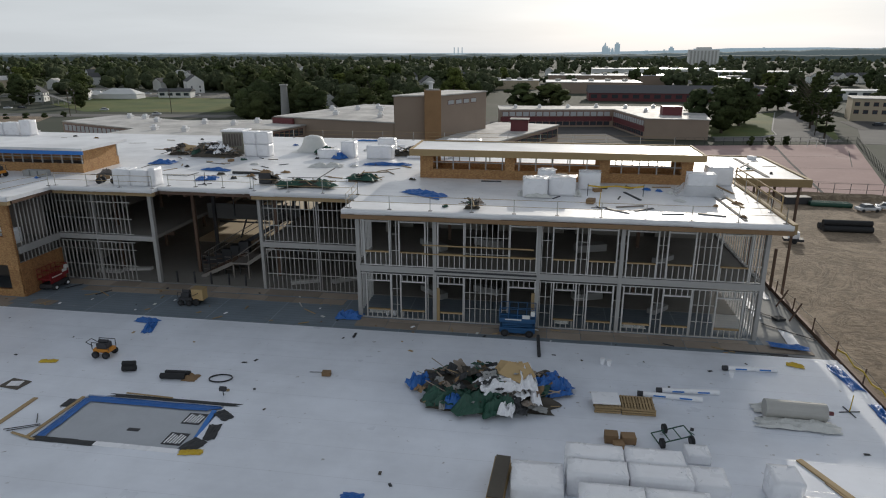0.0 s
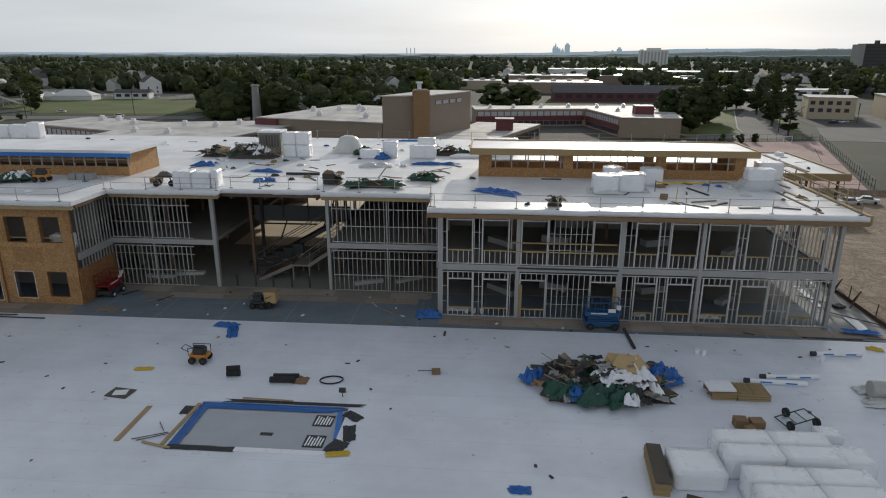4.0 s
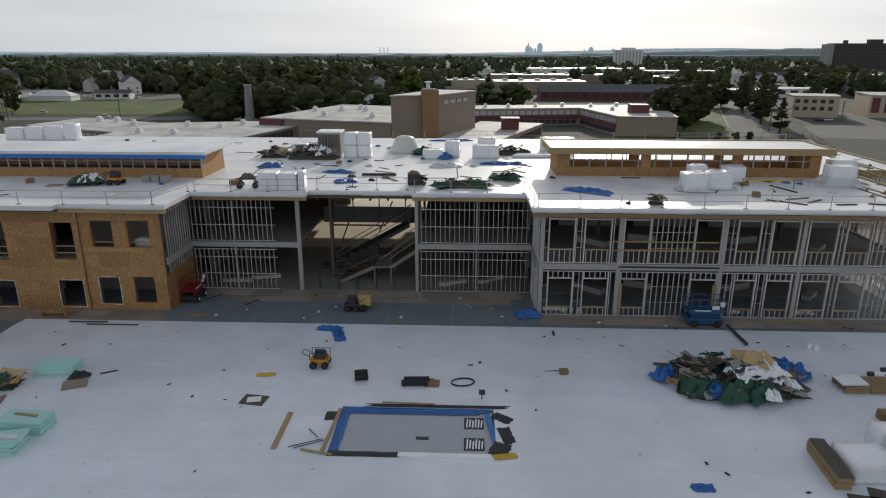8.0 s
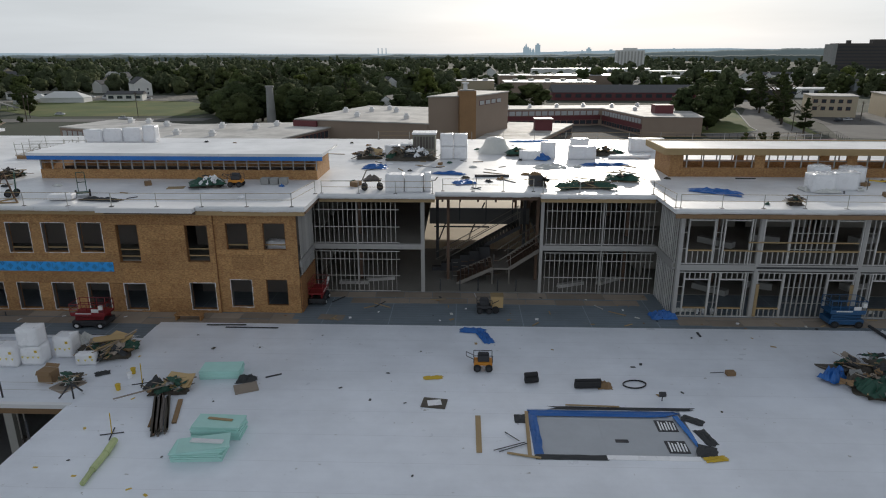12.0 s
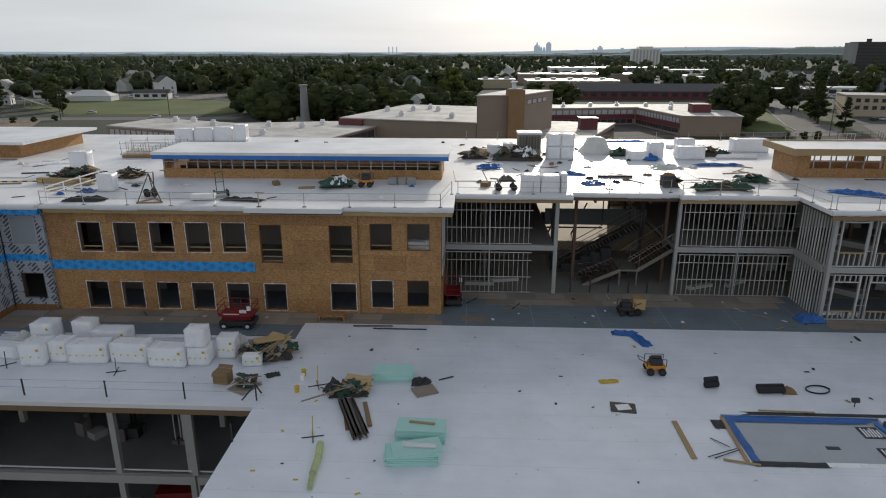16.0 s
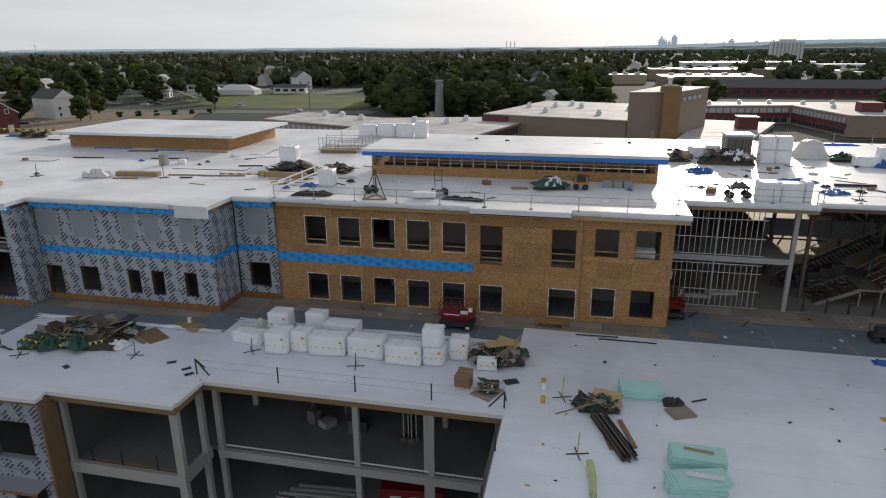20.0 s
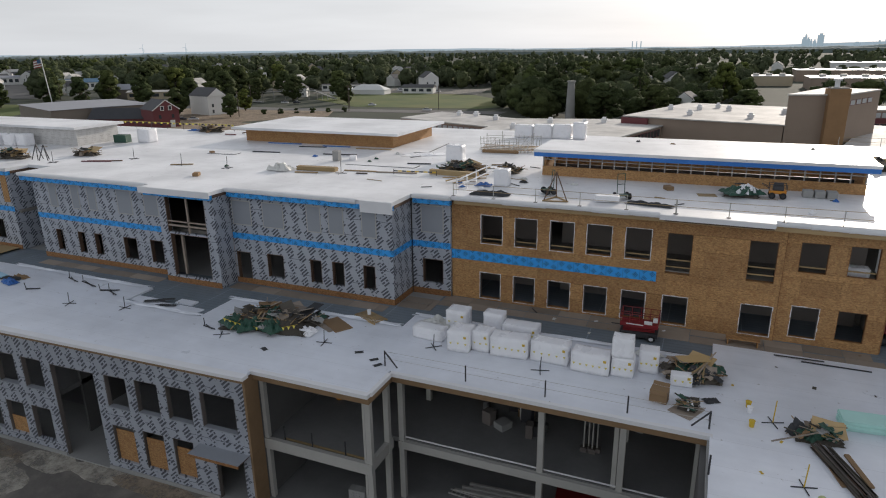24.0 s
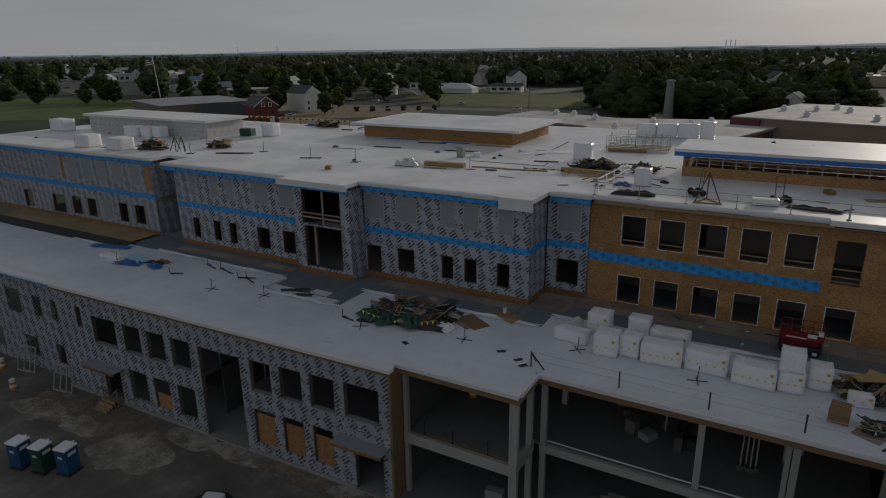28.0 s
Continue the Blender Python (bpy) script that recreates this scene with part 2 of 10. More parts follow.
def wrapped(name, base, ink, turn=42, pitch=1.15, line=4, cover=0.9):
    """Weather barrier printed with slanting blocks of unreadable lines, lapped and taped at its seams."""
    k = Nodes(name)
    s = k.n.new("ShaderNodeSeparateXYZ")
    k.l.new(k.pos, s.inputs[0])
    u, v = k.math("ADD", s.outputs[0], s.outputs[1]), s.outputs[2]
    ca, sa = math.cos(radians(turn)), math.sin(radians(turn))
    p = k.math("ADD", k.math("MULTIPLY", u, ca), k.math("MULTIPLY", v, sa))
    q = k.math("SUBTRACT", k.math("MULTIPLY", v, ca), k.math("MULTIPLY", u, sa))
    qr = k.math("DIVIDE", q, pitch)
    row = k.math("FLOOR", qr)
    fq = k.math("FRACT", qr)
    ln = k.math("MULTIPLY", fq, line)
    step = k.math("MULTIPLY", k.math("FLOOR", ln), -0.045)
    fp = k.math("FRACT", k.math("ADD", k.math("ADD", k.math("DIVIDE", p, pitch * 1.35), k.math("MULTIPLY", row, 0.5)), step))
    block = k.math("MULTIPLY", k.math("LESS_THAN", fp, 0.56), k.math("LESS_THAN", fq, 0.97 * (line - 0.42) / line))
    bars = k.math("LESS_THAN", k.math("FRACT", ln), 0.58)
    cx = k.n.new("ShaderNodeCombineXYZ")
    k.put(cx.inputs[0], k.math("MULTIPLY", p, 3.2 / pitch))
    k.put(cx.inputs[1], k.math("MULTIPLY", k.math("FLOOR", k.math("MULTIPLY", qr, line)), 7.3))
    words = k.math("GREATER_THAN", k.noise(1.0, 1, cx.outputs[0]), 0.40)
    mask = k.math("MULTIPLY", k.math("MULTIPLY", block, bars), words)
    crease = k.noise(1.3, 6)
    col = k.mix(crease, shade(base, 0.88), shade(base, 1.1))
    panel = k.ramp(k.noise(0.22, 2), (0.4, (0.92, 0.92, 0.93)), (0.6, (1, 1, 1)))
    col = k.mix(1.0, col, panel, "MULTIPLY")
    sag = k.math("MULTIPLY", k.noise(0.9, 4), 0.22)
    joint = k.math("MULTIPLY", k.math("LESS_THAN", k.math("FRACT", k.math("DIVIDE", u, 1.22)), 0.012), 0.28)
    tier = k.math("LESS_THAN", k.math("FRACT", k.math("DIVIDE", k.math("ADD", k.math("ADD", v, sag), 0.1), 1.37)), 0.03)
    torn = k.math("MULTIPLY", k.math("MULTIPLY", tier, k.math("GREATER_THAN", k.noise(0.55, 3), 0.47)), 0.85)
    col = k.mix(k.math("MULTIPLY", mask, cover), col, ink)
    col = k.mix(k.math("MAXIMUM", joint, torn), col, shade(ink, 0.9))
    k.bump(k.noise(2.2, 5), 0.35, 0.03)
    return k.done(col, 0.62)


def ground_mix(name, stops, big, fine, bump=0.5, tracks=False):
    k = Nodes(name)
    f = k.noise(big, 8, rough=0.62)
    col = k.ramp(f, *stops)
    col = k.mix(k.math("MULTIPLY", k.noise(fine, 5), 0.5), col, shade(stops[0][1], 0.7))
    h = k.noise(fine, 6)
    if tracks:
        warp = k.n.new("ShaderNodeTexNoise")
        warp.inputs["Scale"].default_value, warp.inputs["Detail"].default_value, warp.inputs["Distortion"].default_value = 0.05, 3.0, 1.5
        k.l.new(k.pos, warp.inputs["Vector"])
        ruts = k.noise(1.0, 5, k.scaled(0.12, 1.6, 1, k.mix(0.75, k.pos, k.scaled(60, 60, 60, warp.outputs["Color"]))), 0.65)
        churn = k.noise(0.35, 7, rough=0.7)
        col = k.mix(k.ramp(ruts, (0.42, (0.65,) * 3), (0.56, (0, 0, 0))), col, shade(stops[0][1], 0.5))
        col = k.mix(k.ramp(churn, (0.5, (0, 0, 0)), (0.66, (0.55,) * 3)), col, shade(stops[-1][1], 1.1))
        h = k.math("ADD", h, k.math("ADD", ruts, churn))
    k.bump(h, bump, 0.12)
    return k.done(col, 0.95)


def leafy(name, c):
    """Foliage: a tone for each clump, another for each stand of trees, and a fine mottle."""
    k = Nodes(name)
    isl = k.n.new("ShaderNodeNewGeometry").outputs["Random Per Island"]
    col = k.ramp(isl, (0, shade(c, 0.86)), (0.5, c), (1, shade(c, 1.16)))
    stand = k.noise(0.035, 3)
    col = k.mix(1.0, col, k.ramp(stand, (0.36, (0.75, 0.77, 0.8)), (0.5, (1.0, 1.0, 1.0)), (0.64, (1.35, 1.28, 1.05))), "MULTIPLY")
    col = k.mix(k.math("MULTIPLY", k.random(), 0.4), col, shade((c[0] * 1.25, c[1], c[2] * 0.8), 0.9))
    mottle = k.noise(1.1, 5, rough=0.75)
    col = k.mix(1.0, col, k.ramp(mottle, (0.36, (0.70, 0.70, 0.72)), (0.5, (1.0, 1.0, 1.0)), (0.66, (1.25, 1.25, 1.15))), "MULTIPLY")
    k.bump(mottle, 0.9, 0.8)
    return k.done(col, 0.9, 0.0, 0.05)


M = {}
M["white"] = membrane("roof_membrane", (0.86, 0.865, 0.88), 0.27)
M["white_low"] = membrane("coverboard", (0.82, 0.85, 0.91), 0.20, 2.4, 0.16)
M["old_roof"] = membrane("old_roofing", (0.62, 0.60, 0.57), 0.6, 6.0, 0.35)
M["edge"] = plain("membrane_edge", (0.78, 0.78, 0.79), 0.5, vary=0.08, fine=3, bump=0.3, dist=0.03)
M["osb"] = osb("osb", (0.43, 0.245, 0.103))
M["osb_dark"] = osb("osb_weathered", (0.30, 0.15, 0.06))
M["lumber"] = plain("lumber", (0.44, 0.31, 0.16), 0.75, vary=0.2, fine=9, each=0.3)
M["lumber_tan"] = plain("lumber_tan", (0.42, 0.30, 0.15), 0.75, vary=0.18, fine=9, each=0.25)
M["plywood"] = plain("plywood", (0.40, 0.33, 0.265), 0.8, vary=0.25, big=0.5, fine=6, each=0.35)
M["steel"] = plain("galvanised_stud", (0.66, 0.645, 0.62), 0.42, 0.35, vary=0.14, fine=20, each=0.2)
M["steel_white"] = plain("column_cladding", (0.39, 0.38, 0.365), 0.55, 0.1, vary=0.12, fine=8)
M["column"] = plain("painted_column", (0.46, 0.45, 0.42), 0.6, 0.1, vary=0.15, fine=6)
M["stair_steel"] = plain("stair_primer", (0.26, 0.235, 0.21), 0.6, 0.2, vary=0.2, fine=7)
M["iron"] = plain("rusty_iron", (0.16, 0.10, 0.07), 0.7, 0.3, vary=0.3, fine=8)
M["dark"] = plain("dark_steel", (0.055, 0.055, 0.06), 0.6, 0.3, vary=0.25)
M["concrete"] = plain("concrete", (0.33, 0.33, 0.32), 0.85, vary=0.18, big=0.35, fine=5, bump=0.2)
M["floor"] = plain("dusty_slab", (0.25, 0.235, 0.21), 0.8, vary=0.2, big=0.35, fine=5, bump=0.2)
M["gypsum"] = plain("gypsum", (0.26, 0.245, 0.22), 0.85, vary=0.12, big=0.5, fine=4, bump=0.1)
M["added_wall"] = plain("added_wall_tone", (0.25, 0.22, 0.20), 0.85, vary=0.1, big=0.5, fine=4, bump=0.1)
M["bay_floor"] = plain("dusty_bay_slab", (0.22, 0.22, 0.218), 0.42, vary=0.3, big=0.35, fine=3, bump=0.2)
# Darker copy of the gypsum: the bays' shade is put into its colour.
M["bay_wall"] = plain("shaded_bay_wall", (0.12, 0.118, 0.115), 0.85, vary=0.2, big=0.5, fine=4, bump=0.1)
def barrier(name, c):
    """Dark barrier sheet on ribbed decking: rib lines, pale scuffs and dust."""
    k = Nodes(name)
    sx = k.n.new("ShaderNodeSeparateXYZ")
    k.l.new(k.pos, sx.inputs[0])
    rib = k.math("LESS_THAN", k.math("FRACT", k.math("DIVIDE", sx.outputs[1], 0.46)), 0.16)
    lap = k.math("LESS_THAN", k.math("FRACT", k.math("DIVIDE", sx.outputs[0], 5.2)), 0.012)
    col = k.mix(k.noise(0.5, 6), shade(c, 0.7), shade(c, 1.25))
    col = k.mix(k.math("MULTIPLY", rib, 0.45), col, shade(c, 0.55))
    col = k.mix(k.math("MULTIPLY", lap, 0.6), col, shade(c, 1.9))
    scuff = k.noise(1.0, 6, k.scaled(0.7, 3.0, 1), 0.7)
    col = k.mix(k.ramp(scuff, (0.6, (0, 0, 0)), (0.72, (0.6,) * 3)), col, (0.36, 0.35, 0.33))
    k.bump(k.math("ADD", k.noise(2.0, 4), rib), 0.3, 0.03)
    return k.done(col, 0.6)


M["vapour"] = barrier("vapour_barrier", (0.17, 0.205, 0.235))
M["felt"] = plain("dark_felt", (0.045, 0.047, 0.05), 0.8, vary=0.3, fine=5)
M["blue"] = plain("blue_membrane", (0.03, 0.19, 0.58), 0.5, vary=0.25, fine=4, bump=0.4, dist=0.04)
M["tape"] = flashing("blue_flashing", (0.03, 0.36, 0.84), (0.010, 0.06, 0.16))
M["wrap"] = wrapped("weather_barrier", (0.42, 0.445, 0.49), (0.05, 0.054, 0.07), 40, 1.0, 4)
M["wrap_pale"] = wrapped("weather_barrier_pale", (0.60, 0.59, 0.57), (0.33, 0.31, 0.29), 4, 0.9, 4, 0.35)
M["wrap_low"] = wrapped("weather_barrier_lower", (0.37, 0.395, 0.44), (0.045, 0.05, 0.065), 40, 1.0, 4)
M["well_board"] = plain("well_boards", (0.46, 0.48, 0.51), 0.6, vary=0.12, big=0.8, fine=6, bump=0.2)
M["grey_board"] = plain("grey_sheathing", (0.31, 0.33, 0.36), 0.6, vary=0.08, big=0.8, fine=6, bump=0.2)
def shrink_film(name, c):
    """White boards in stretched film: long creases, dull and glossy patches."""
    k = Nodes(name)
    pull = k.noise(1.0, 5, k.scaled(0.9, 2.4, 1.6), 0.6)
    fold = k.voronoi(1.7, None, "Distance", "DISTANCE_TO_EDGE")
    col = k.mix(k.noise(1.4, 5), shade(c, 0.93), shade(c, 1.05))
    col = k.mix(k.ramp(pull, (0.34, (0.14,) * 3), (0.44, (0, 0, 0))), col, shade(c, 0.78))
    ridge = k.ramp(fold, (0.0, (1, 1, 1)), (0.07, (0, 0, 0)))
    k.bump(k.math("ADD", k.math("MULTIPLY", pull, 1.4), k.math("ADD", k.math("MULTIPLY", ridge, 0.35), k.math("MULTIPLY", k.noise(6, 4), 0.4))), 0.3, 0.04)
    return k.done(col, k.math("ADD", k.math("MULTIPLY", k.noise(0.9, 3), 0.35), 0.12))


M["foam"] = shrink_film("wrapped_foam", (0.88, 0.88, 0.90))
M["sticker"] = plain("sticker_yellow", (0.78, 0.66, 0.12), 0.6, vary=0.1)
M["fascia_wood"] = plain("weathered_fascia", (0.27, 0.17, 0.09), 0.8, vary=0.28, big=0.8, fine=7, bump=0.3)
M["slab_brown"] = plain("brown_slab_panels", (0.075, 0.065, 0.06), 0.7, vary=0.15, big=0.05, fine=0.4)
M["film"] = plain("plastic_film", (0.66, 0.66, 0.63), 0.3, vary=0.12, big=2.0, fine=6, bump=0.6, dist=0.04)
M["veil_film"] = plain("clear_film", (0.72, 0.73, 0.74), 0.25, vary=0.1, big=2.0, fine=6, bump=0.6, dist=0.04)
M["veil_film"].node_tree.nodes["Principled BSDF"].inputs["Alpha"].default_value = 0.42
M["grey_wood"] = plain("greyed_wood", (0.19, 0.165, 0.15), 0.85, vary=0.3, fine=9, each=0.4)
M["green_foam"] = plain("green_foam_board", (0.50, 0.82, 0.75), 0.6, vary=0.1, big=1.5, fine=8, each=0.15)
M["tarp_green"] = plain("green_tarp", (0.017, 0.078, 0.05), 0.5, vary=0.3, fine=5, bump=0.5, dist=0.04)
M["lime"] = plain("yellow_green_film", (0.50, 0.57, 0.27), 0.45, vary=0.45, fine=6, bump=0.4, dist=0.03)
M["tarp_blue"] = plain("blue_tarp", (0.02, 0.135, 0.44), 0.45, vary=0.3, fine=5, bump=0.5, dist=0.05)
M["yellow"] = plain("yellow_plastic", (0.62, 0.42, 0.03), 0.5, vary=0.15)
M["orange"] = plain("orange_paint", (0.62, 0.24, 0.02), 0.45, vary=0.15)
M["red"] = plain("red_paint", (0.24, 0.016, 0.02), 0.45, vary=0.2)
M["machine_blue"] = plain("blue_paint", (0.02, 0.09, 0.21), 0.45, vary=0.2)
M["tan_paint"] = plain("tan_paint", (0.52, 0.36, 0.17), 0.5, vary=0.15)
M["rubber"] = plain("rubber", (0.018, 0.018, 0.02), 0.75, vary=0.2)
M["card"] = plain("cardboard", (0.30, 0.19, 0.10), 0.85, vary=0.15, each=0.3)
M["junk"] = plain("old_roof_scraps", (0.11, 0.095, 0.075), 0.85, vary=0.4, fine=6, each=0.4)
M["brick_old"] = plain("tan_brick", (0.33, 0.255, 0.20), 0.9, vary=0.1, big=0.3, fine=9)
M["brick_chim"] = plain("stained_brick", (0.34, 0.20, 0.10), 0.9, vary=0.25, big=0.4, fine=6)
M["maroon"] = plain("maroon_panel", (0.15, 0.035, 0.04), 0.6, vary=0.12)
M["glass"] = plain("dark_glass", (0.05, 0.06, 0.07), 0.12, vary=0.2, bump=0)
M["pane"] = plain("light_blind", (0.50, 0.52, 0.53), 0.35, vary=0.15, bump=0)
M["asphalt"] = ground_mix("asphalt", [(0.3, (0.06, 0.058, 0.056)), (0.6, (0.085, 0.08, 0.075)), (0.8, (0.12, 0.11, 0.10))], 0.12, 3.0, 0.2)
M["yard"] = ground_mix("compacted_yard", [(0.3, (0.13, 0.12, 0.11)), (0.5, (0.18, 0.165, 0.147)), (0.68, (0.31, 0.285, 0.245))], 0.3, 2.5, 0.35)
M["dirt"] = ground_mix("bare_earth", [(0.28, (0.20, 0.145, 0.095)), (0.5, (0.29, 0.22, 0.15)), (0.75, (0.38, 0.30, 0.215))], 0.07, 1.2, 0.8, True)
M["road"] = ground_mix("worn_road", [(0.3, (0.13, 0.125, 0.12)), (0.6, (0.17, 0.165, 0.155)), (0.8, (0.22, 0.21, 0.195))], 0.08, 1.5, 0.2)
M["mud"] = ground_mix("dried_mud", [(0.32, (0.13, 0.12, 0.107)), (0.5, (0.21, 0.195, 0.17)), (0.66, (0.40, 0.37, 0.315))], 0.4, 3.5, 0.5)
M["silt"] = dried("pale_silt", (0.40, 0.365, 0.31), (0.62, 0.575, 0.49))
M["churned"] = dried("churned_mud", (0.20, 0.155, 0.115), (0.44, 0.36, 0.27))
M["court"] = ground_mix("worn_court", [(0.3, (0.38, 0.255, 0.235)), (0.55, (0.46, 0.315, 0.29)), (0.75, (0.52, 0.39, 0.36))], 0.06, 1.0, 0.2)
M["grass"] = ground_mix("grass", [(0.3, (0.055, 0.088, 0.013)), (0.5, (0.095, 0.128, 0.02)), (0.7, (0.175, 0.16, 0.04))], 0.03, 1.4, 0.3)
M["town"] = ground_mix("far_ground", [(0.3, (0.022, 0.032, 0.015)), (0.5, (0.036, 0.046, 0.024)), (0.75, (0.085, 0.08, 0.068))], 0.012, 0.12, 0.2)
M["leaf"] = leafy("leaves", (0.066, 0.088, 0.039))
M["leaf_b"] = leafy("leaves_light", (0.092, 0.12, 0.04))
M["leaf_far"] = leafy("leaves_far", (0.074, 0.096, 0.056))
M["bark"] = plain("bark", (0.09, 0.07, 0.05), 0.9, vary=0.3)
M["siding"] = plain("white_siding", (0.72, 0.72, 0.70), 0.6, vary=0.06, fine=3)
M["shingle"] = plain("grey_shingles", (0.11, 0.11, 0.115), 0.85, vary=0.2, fine=4, each=0.3)
M["dark_roof"] = plain("dark_shingles", (0.05, 0.052, 0.058), 0.8, vary=0.2, big=0.4, fine=3)
M["blue_roof"] = plain("faded_blue_roof", (0.09, 0.19, 0.29), 0.6, vary=0.15, big=0.2, fine=2)
M["taupe"] = plain("taupe_metal", (0.21, 0.18, 0.15), 0.6, vary=0.1, big=0.2, fine=1.0)
M["pale_metal"] = plain("pale_metal_roof", (0.30, 0.31, 0.34), 0.75, vary=0.1, big=0.1, fine=0.8)
M["olive"] = plain("olive_grey_casing", (0.24, 0.235, 0.19), 0.6, vary=0.15)
M["pale_blue"] = plain("pale_blue_foam", (0.42, 0.66, 0.80), 0.6, vary=0.1)
# Concrete tone raised to pale tan, with the sunlight painted in.
M["sunlit_floor"] = plain("sunlit_floor_tone", (0.74, 0.63, 0.47), 0.8, vary=0.12, big=0.4, fine=3)
M["beige"] = plain("beige_render", (0.50, 0.42, 0.30), 0.8, vary=0.08)
M["car_dark"] = plain("car_paint_dark", (0.04, 0.045, 0.055), 0.25, 0.2, vary=0.1, bump=0)
M["car_light"] = plain("car_paint_light", (0.62, 0.63, 0.65), 0.25, 0.2, vary=0.1, bump=0)
# Distance haze is put in as a blue-grey base colour and a steady glow.
M["haze_glow"] = plain("distant_haze_glow", (0.10, 0.13, 0.15), 0.95, vary=0.15, big=0.004, fine=0.03, bump=0)
haze_glow_bsdf = M["haze_glow"].node_tree.nodes["Principled BSDF"]
haze_glow_bsdf.inputs["Emission Color"].default_value, haze_glow_bsdf.inputs["Emission Strength"].default_value = (0.30, 0.40, 0.47, 1), 0.75


# ---- building blocks ----
def box(bm, x0, x1, y0, y1, z0, z1):
    v = [bm.verts.new(p) for p in ((x0, y0, z0), (x1, y0, z0), (x1, y1, z0), (x0, y1, z0), (x0, y0, z1), (x1, y0, z1), (x1, y1, z1), (x0, y1, z1))]
    for q in ((3, 2, 1, 0), (4, 5, 6, 7), (0, 1, 5, 4), (1, 2, 6, 5), (2, 3, 7, 6), (3, 0, 4, 7)):
        bm.faces.new([v[i] for i in q])
    return v


def boxes(*dims):
    bm = bmesh.new()
    for d in dims:
        box(bm, *d)
    return bm


def thing(name, label, category, loc=(0, 0, 0), turn=0.0, group="", kind=""):
    ob = new(name)
    ob.matrix_basis = pose(*loc, 0, 0, turn)
    return tagged(ob, label, category, group, kind)


def mesh_of(bm, material, smooth=False):
    me = bpy.data.meshes.new("mesh")
    bm.to_mesh(me)
    bm.free()
    me.materials.append(material)
    if smooth:
        me.polygons.foreach_set("use_smooth", [True] * len(me.polygons))
    return me


def part(name, bm, material, parent=None, label="", smooth=False, at=None):
    """Links a bmesh or a mesh as one object under a thing or a part."""
    me = mesh_of(bm, material, smooth) if isinstance(bm, bmesh.types.BMesh) else bm
    ob = new(name, me)
    ob.parent = parent
    if at is not None:
        ob.matrix_basis = at if isinstance(at, Matrix) else Matrix.Translation(at)
    return tagged(ob, label) if label else ob


SHARED = {}


def piece(name, parent, material, x0, x1, y0, y1, z0, z1):
    """One block of many alike, on a mesh that blocks of its size share."""
    key = (round(x1 - x0, 3), round(y1 - y0, 3), round(z1 - z0, 3), material.name)
    if key not in SHARED:
        SHARED[key] = mesh_of(boxes((-key[0] / 2, key[0] / 2, -key[1] / 2, key[1] / 2, -key[2] / 2, key[2] / 2)), material)
    ob = new(name, SHARED[key])
    ob.parent = parent
    ob.location = ((x0 + x1) / 2, (y0 + y1) / 2, (z0 + z1) / 2)
    return ob


def solid(u0, u1, z0, z1, holes):
    """The rectangles left of a wall u0..u1, z0..z1 once its holes (u0, u1, z0, z1) are cut."""
    holes = [h for h in holes if h[1] > u0 and h[0] < u1 and h[3] > z0 and h[2] < z1]
    cuts = sorted({z0, z1, *(min(max(h[k], z0), z1) for h in holes for k in (2, 3))})
    out = []
    for a_, b_ in zip(cuts, cuts[1:]):
        if b_ - a_ < 1e-6:
            continue
        u = u0
        for h in sorted(h for h in holes if h[2] < b_ - 1e-6 and h[3] > a_ + 1e-6 and h[1] > u0 and h[0] < u1):
            if h[0] > u:
                out.append((u, h[0], a_, b_))
            u = max(u, min(u1, h[1]))
        if u < u1:
            out.append((u, u1, a_, b_))
    return out


def wall_x(name, material, x0, x1, y0, y1, z0, z1, holes=(), parent=None, label=""):
    """A wall along x, from y0 (front) to y1, with openings right through."""
    ob = part(name, boxes(*((c[0], c[1], y0, y1, c[2], c[3]) for c in solid(x0, x1, z0, z1, holes))), material, parent)
    return tagged(ob, label)


def wall_y(name, material, x0, x1, y0, y1, z0, z1, holes=(), parent=None, label=""):
    ob = part(name, boxes(*((x0, x1, c[0], c[1], c[2], c[3]) for c in solid(y0, y1, z0, z1, holes))), material, parent)
    return tagged(ob, label)


def rod(bm, p, q, r, sides=6):
    """A round bar from p to q."""
    p, q = Vector(p), Vector(q)
    d = (q - p).normalized()
    s = d.orthogonal().normalized()
    t = d.cross(s)
    rings = [[bm.verts.new(o + r * (math.cos(2 * math.pi * k / sides) * s + math.sin(2 * math.pi * k / sides) * t)) for k in range(sides)] for o in (p, q)]
    for k in range(sides):
        n = (k + 1) % sides
        bm.faces.new((rings[0][k], rings[0][n], rings[1][n], rings[1][k]))
    bm.faces.new(rings[0][::-1])
    bm.faces.new(rings[1])


def rods(*bars):
    bm = bmesh.new()
    for b in bars:
        rod(bm, *b)
    return bm


def beam(bm, p, q, w, h, tilt=0.0):
    """A squared timber from p to q, w wide and h high."""
    p, q = Vector(p), Vector(q)
    d = (q - p).normalized()
    s = d.cross(Vector((0, 0, 1)))
    s = s.normalized() if s.length > 1e-4 else Vector((1, 0, 0))
    u = s.cross(d)
    if tilt:
        s, u = math.cos(tilt) * s + math.sin(tilt) * u, math.cos(tilt) * u - math.sin(tilt) * s
    v = [bm.verts.new(o + a_ * w / 2 * s + b_ * h / 2 * u) for o in (p, q) for a_, b_ in ((-1, -1), (1, -1), (1, 1), (-1, 1))]
    for f in ((3, 2, 1, 0), (4, 5, 6, 7), (0, 1, 5, 4), (1, 2, 6, 5), (2, 3, 7, 6), (3, 0, 4, 7)):
        bm.faces.new([v[i] for i in f])


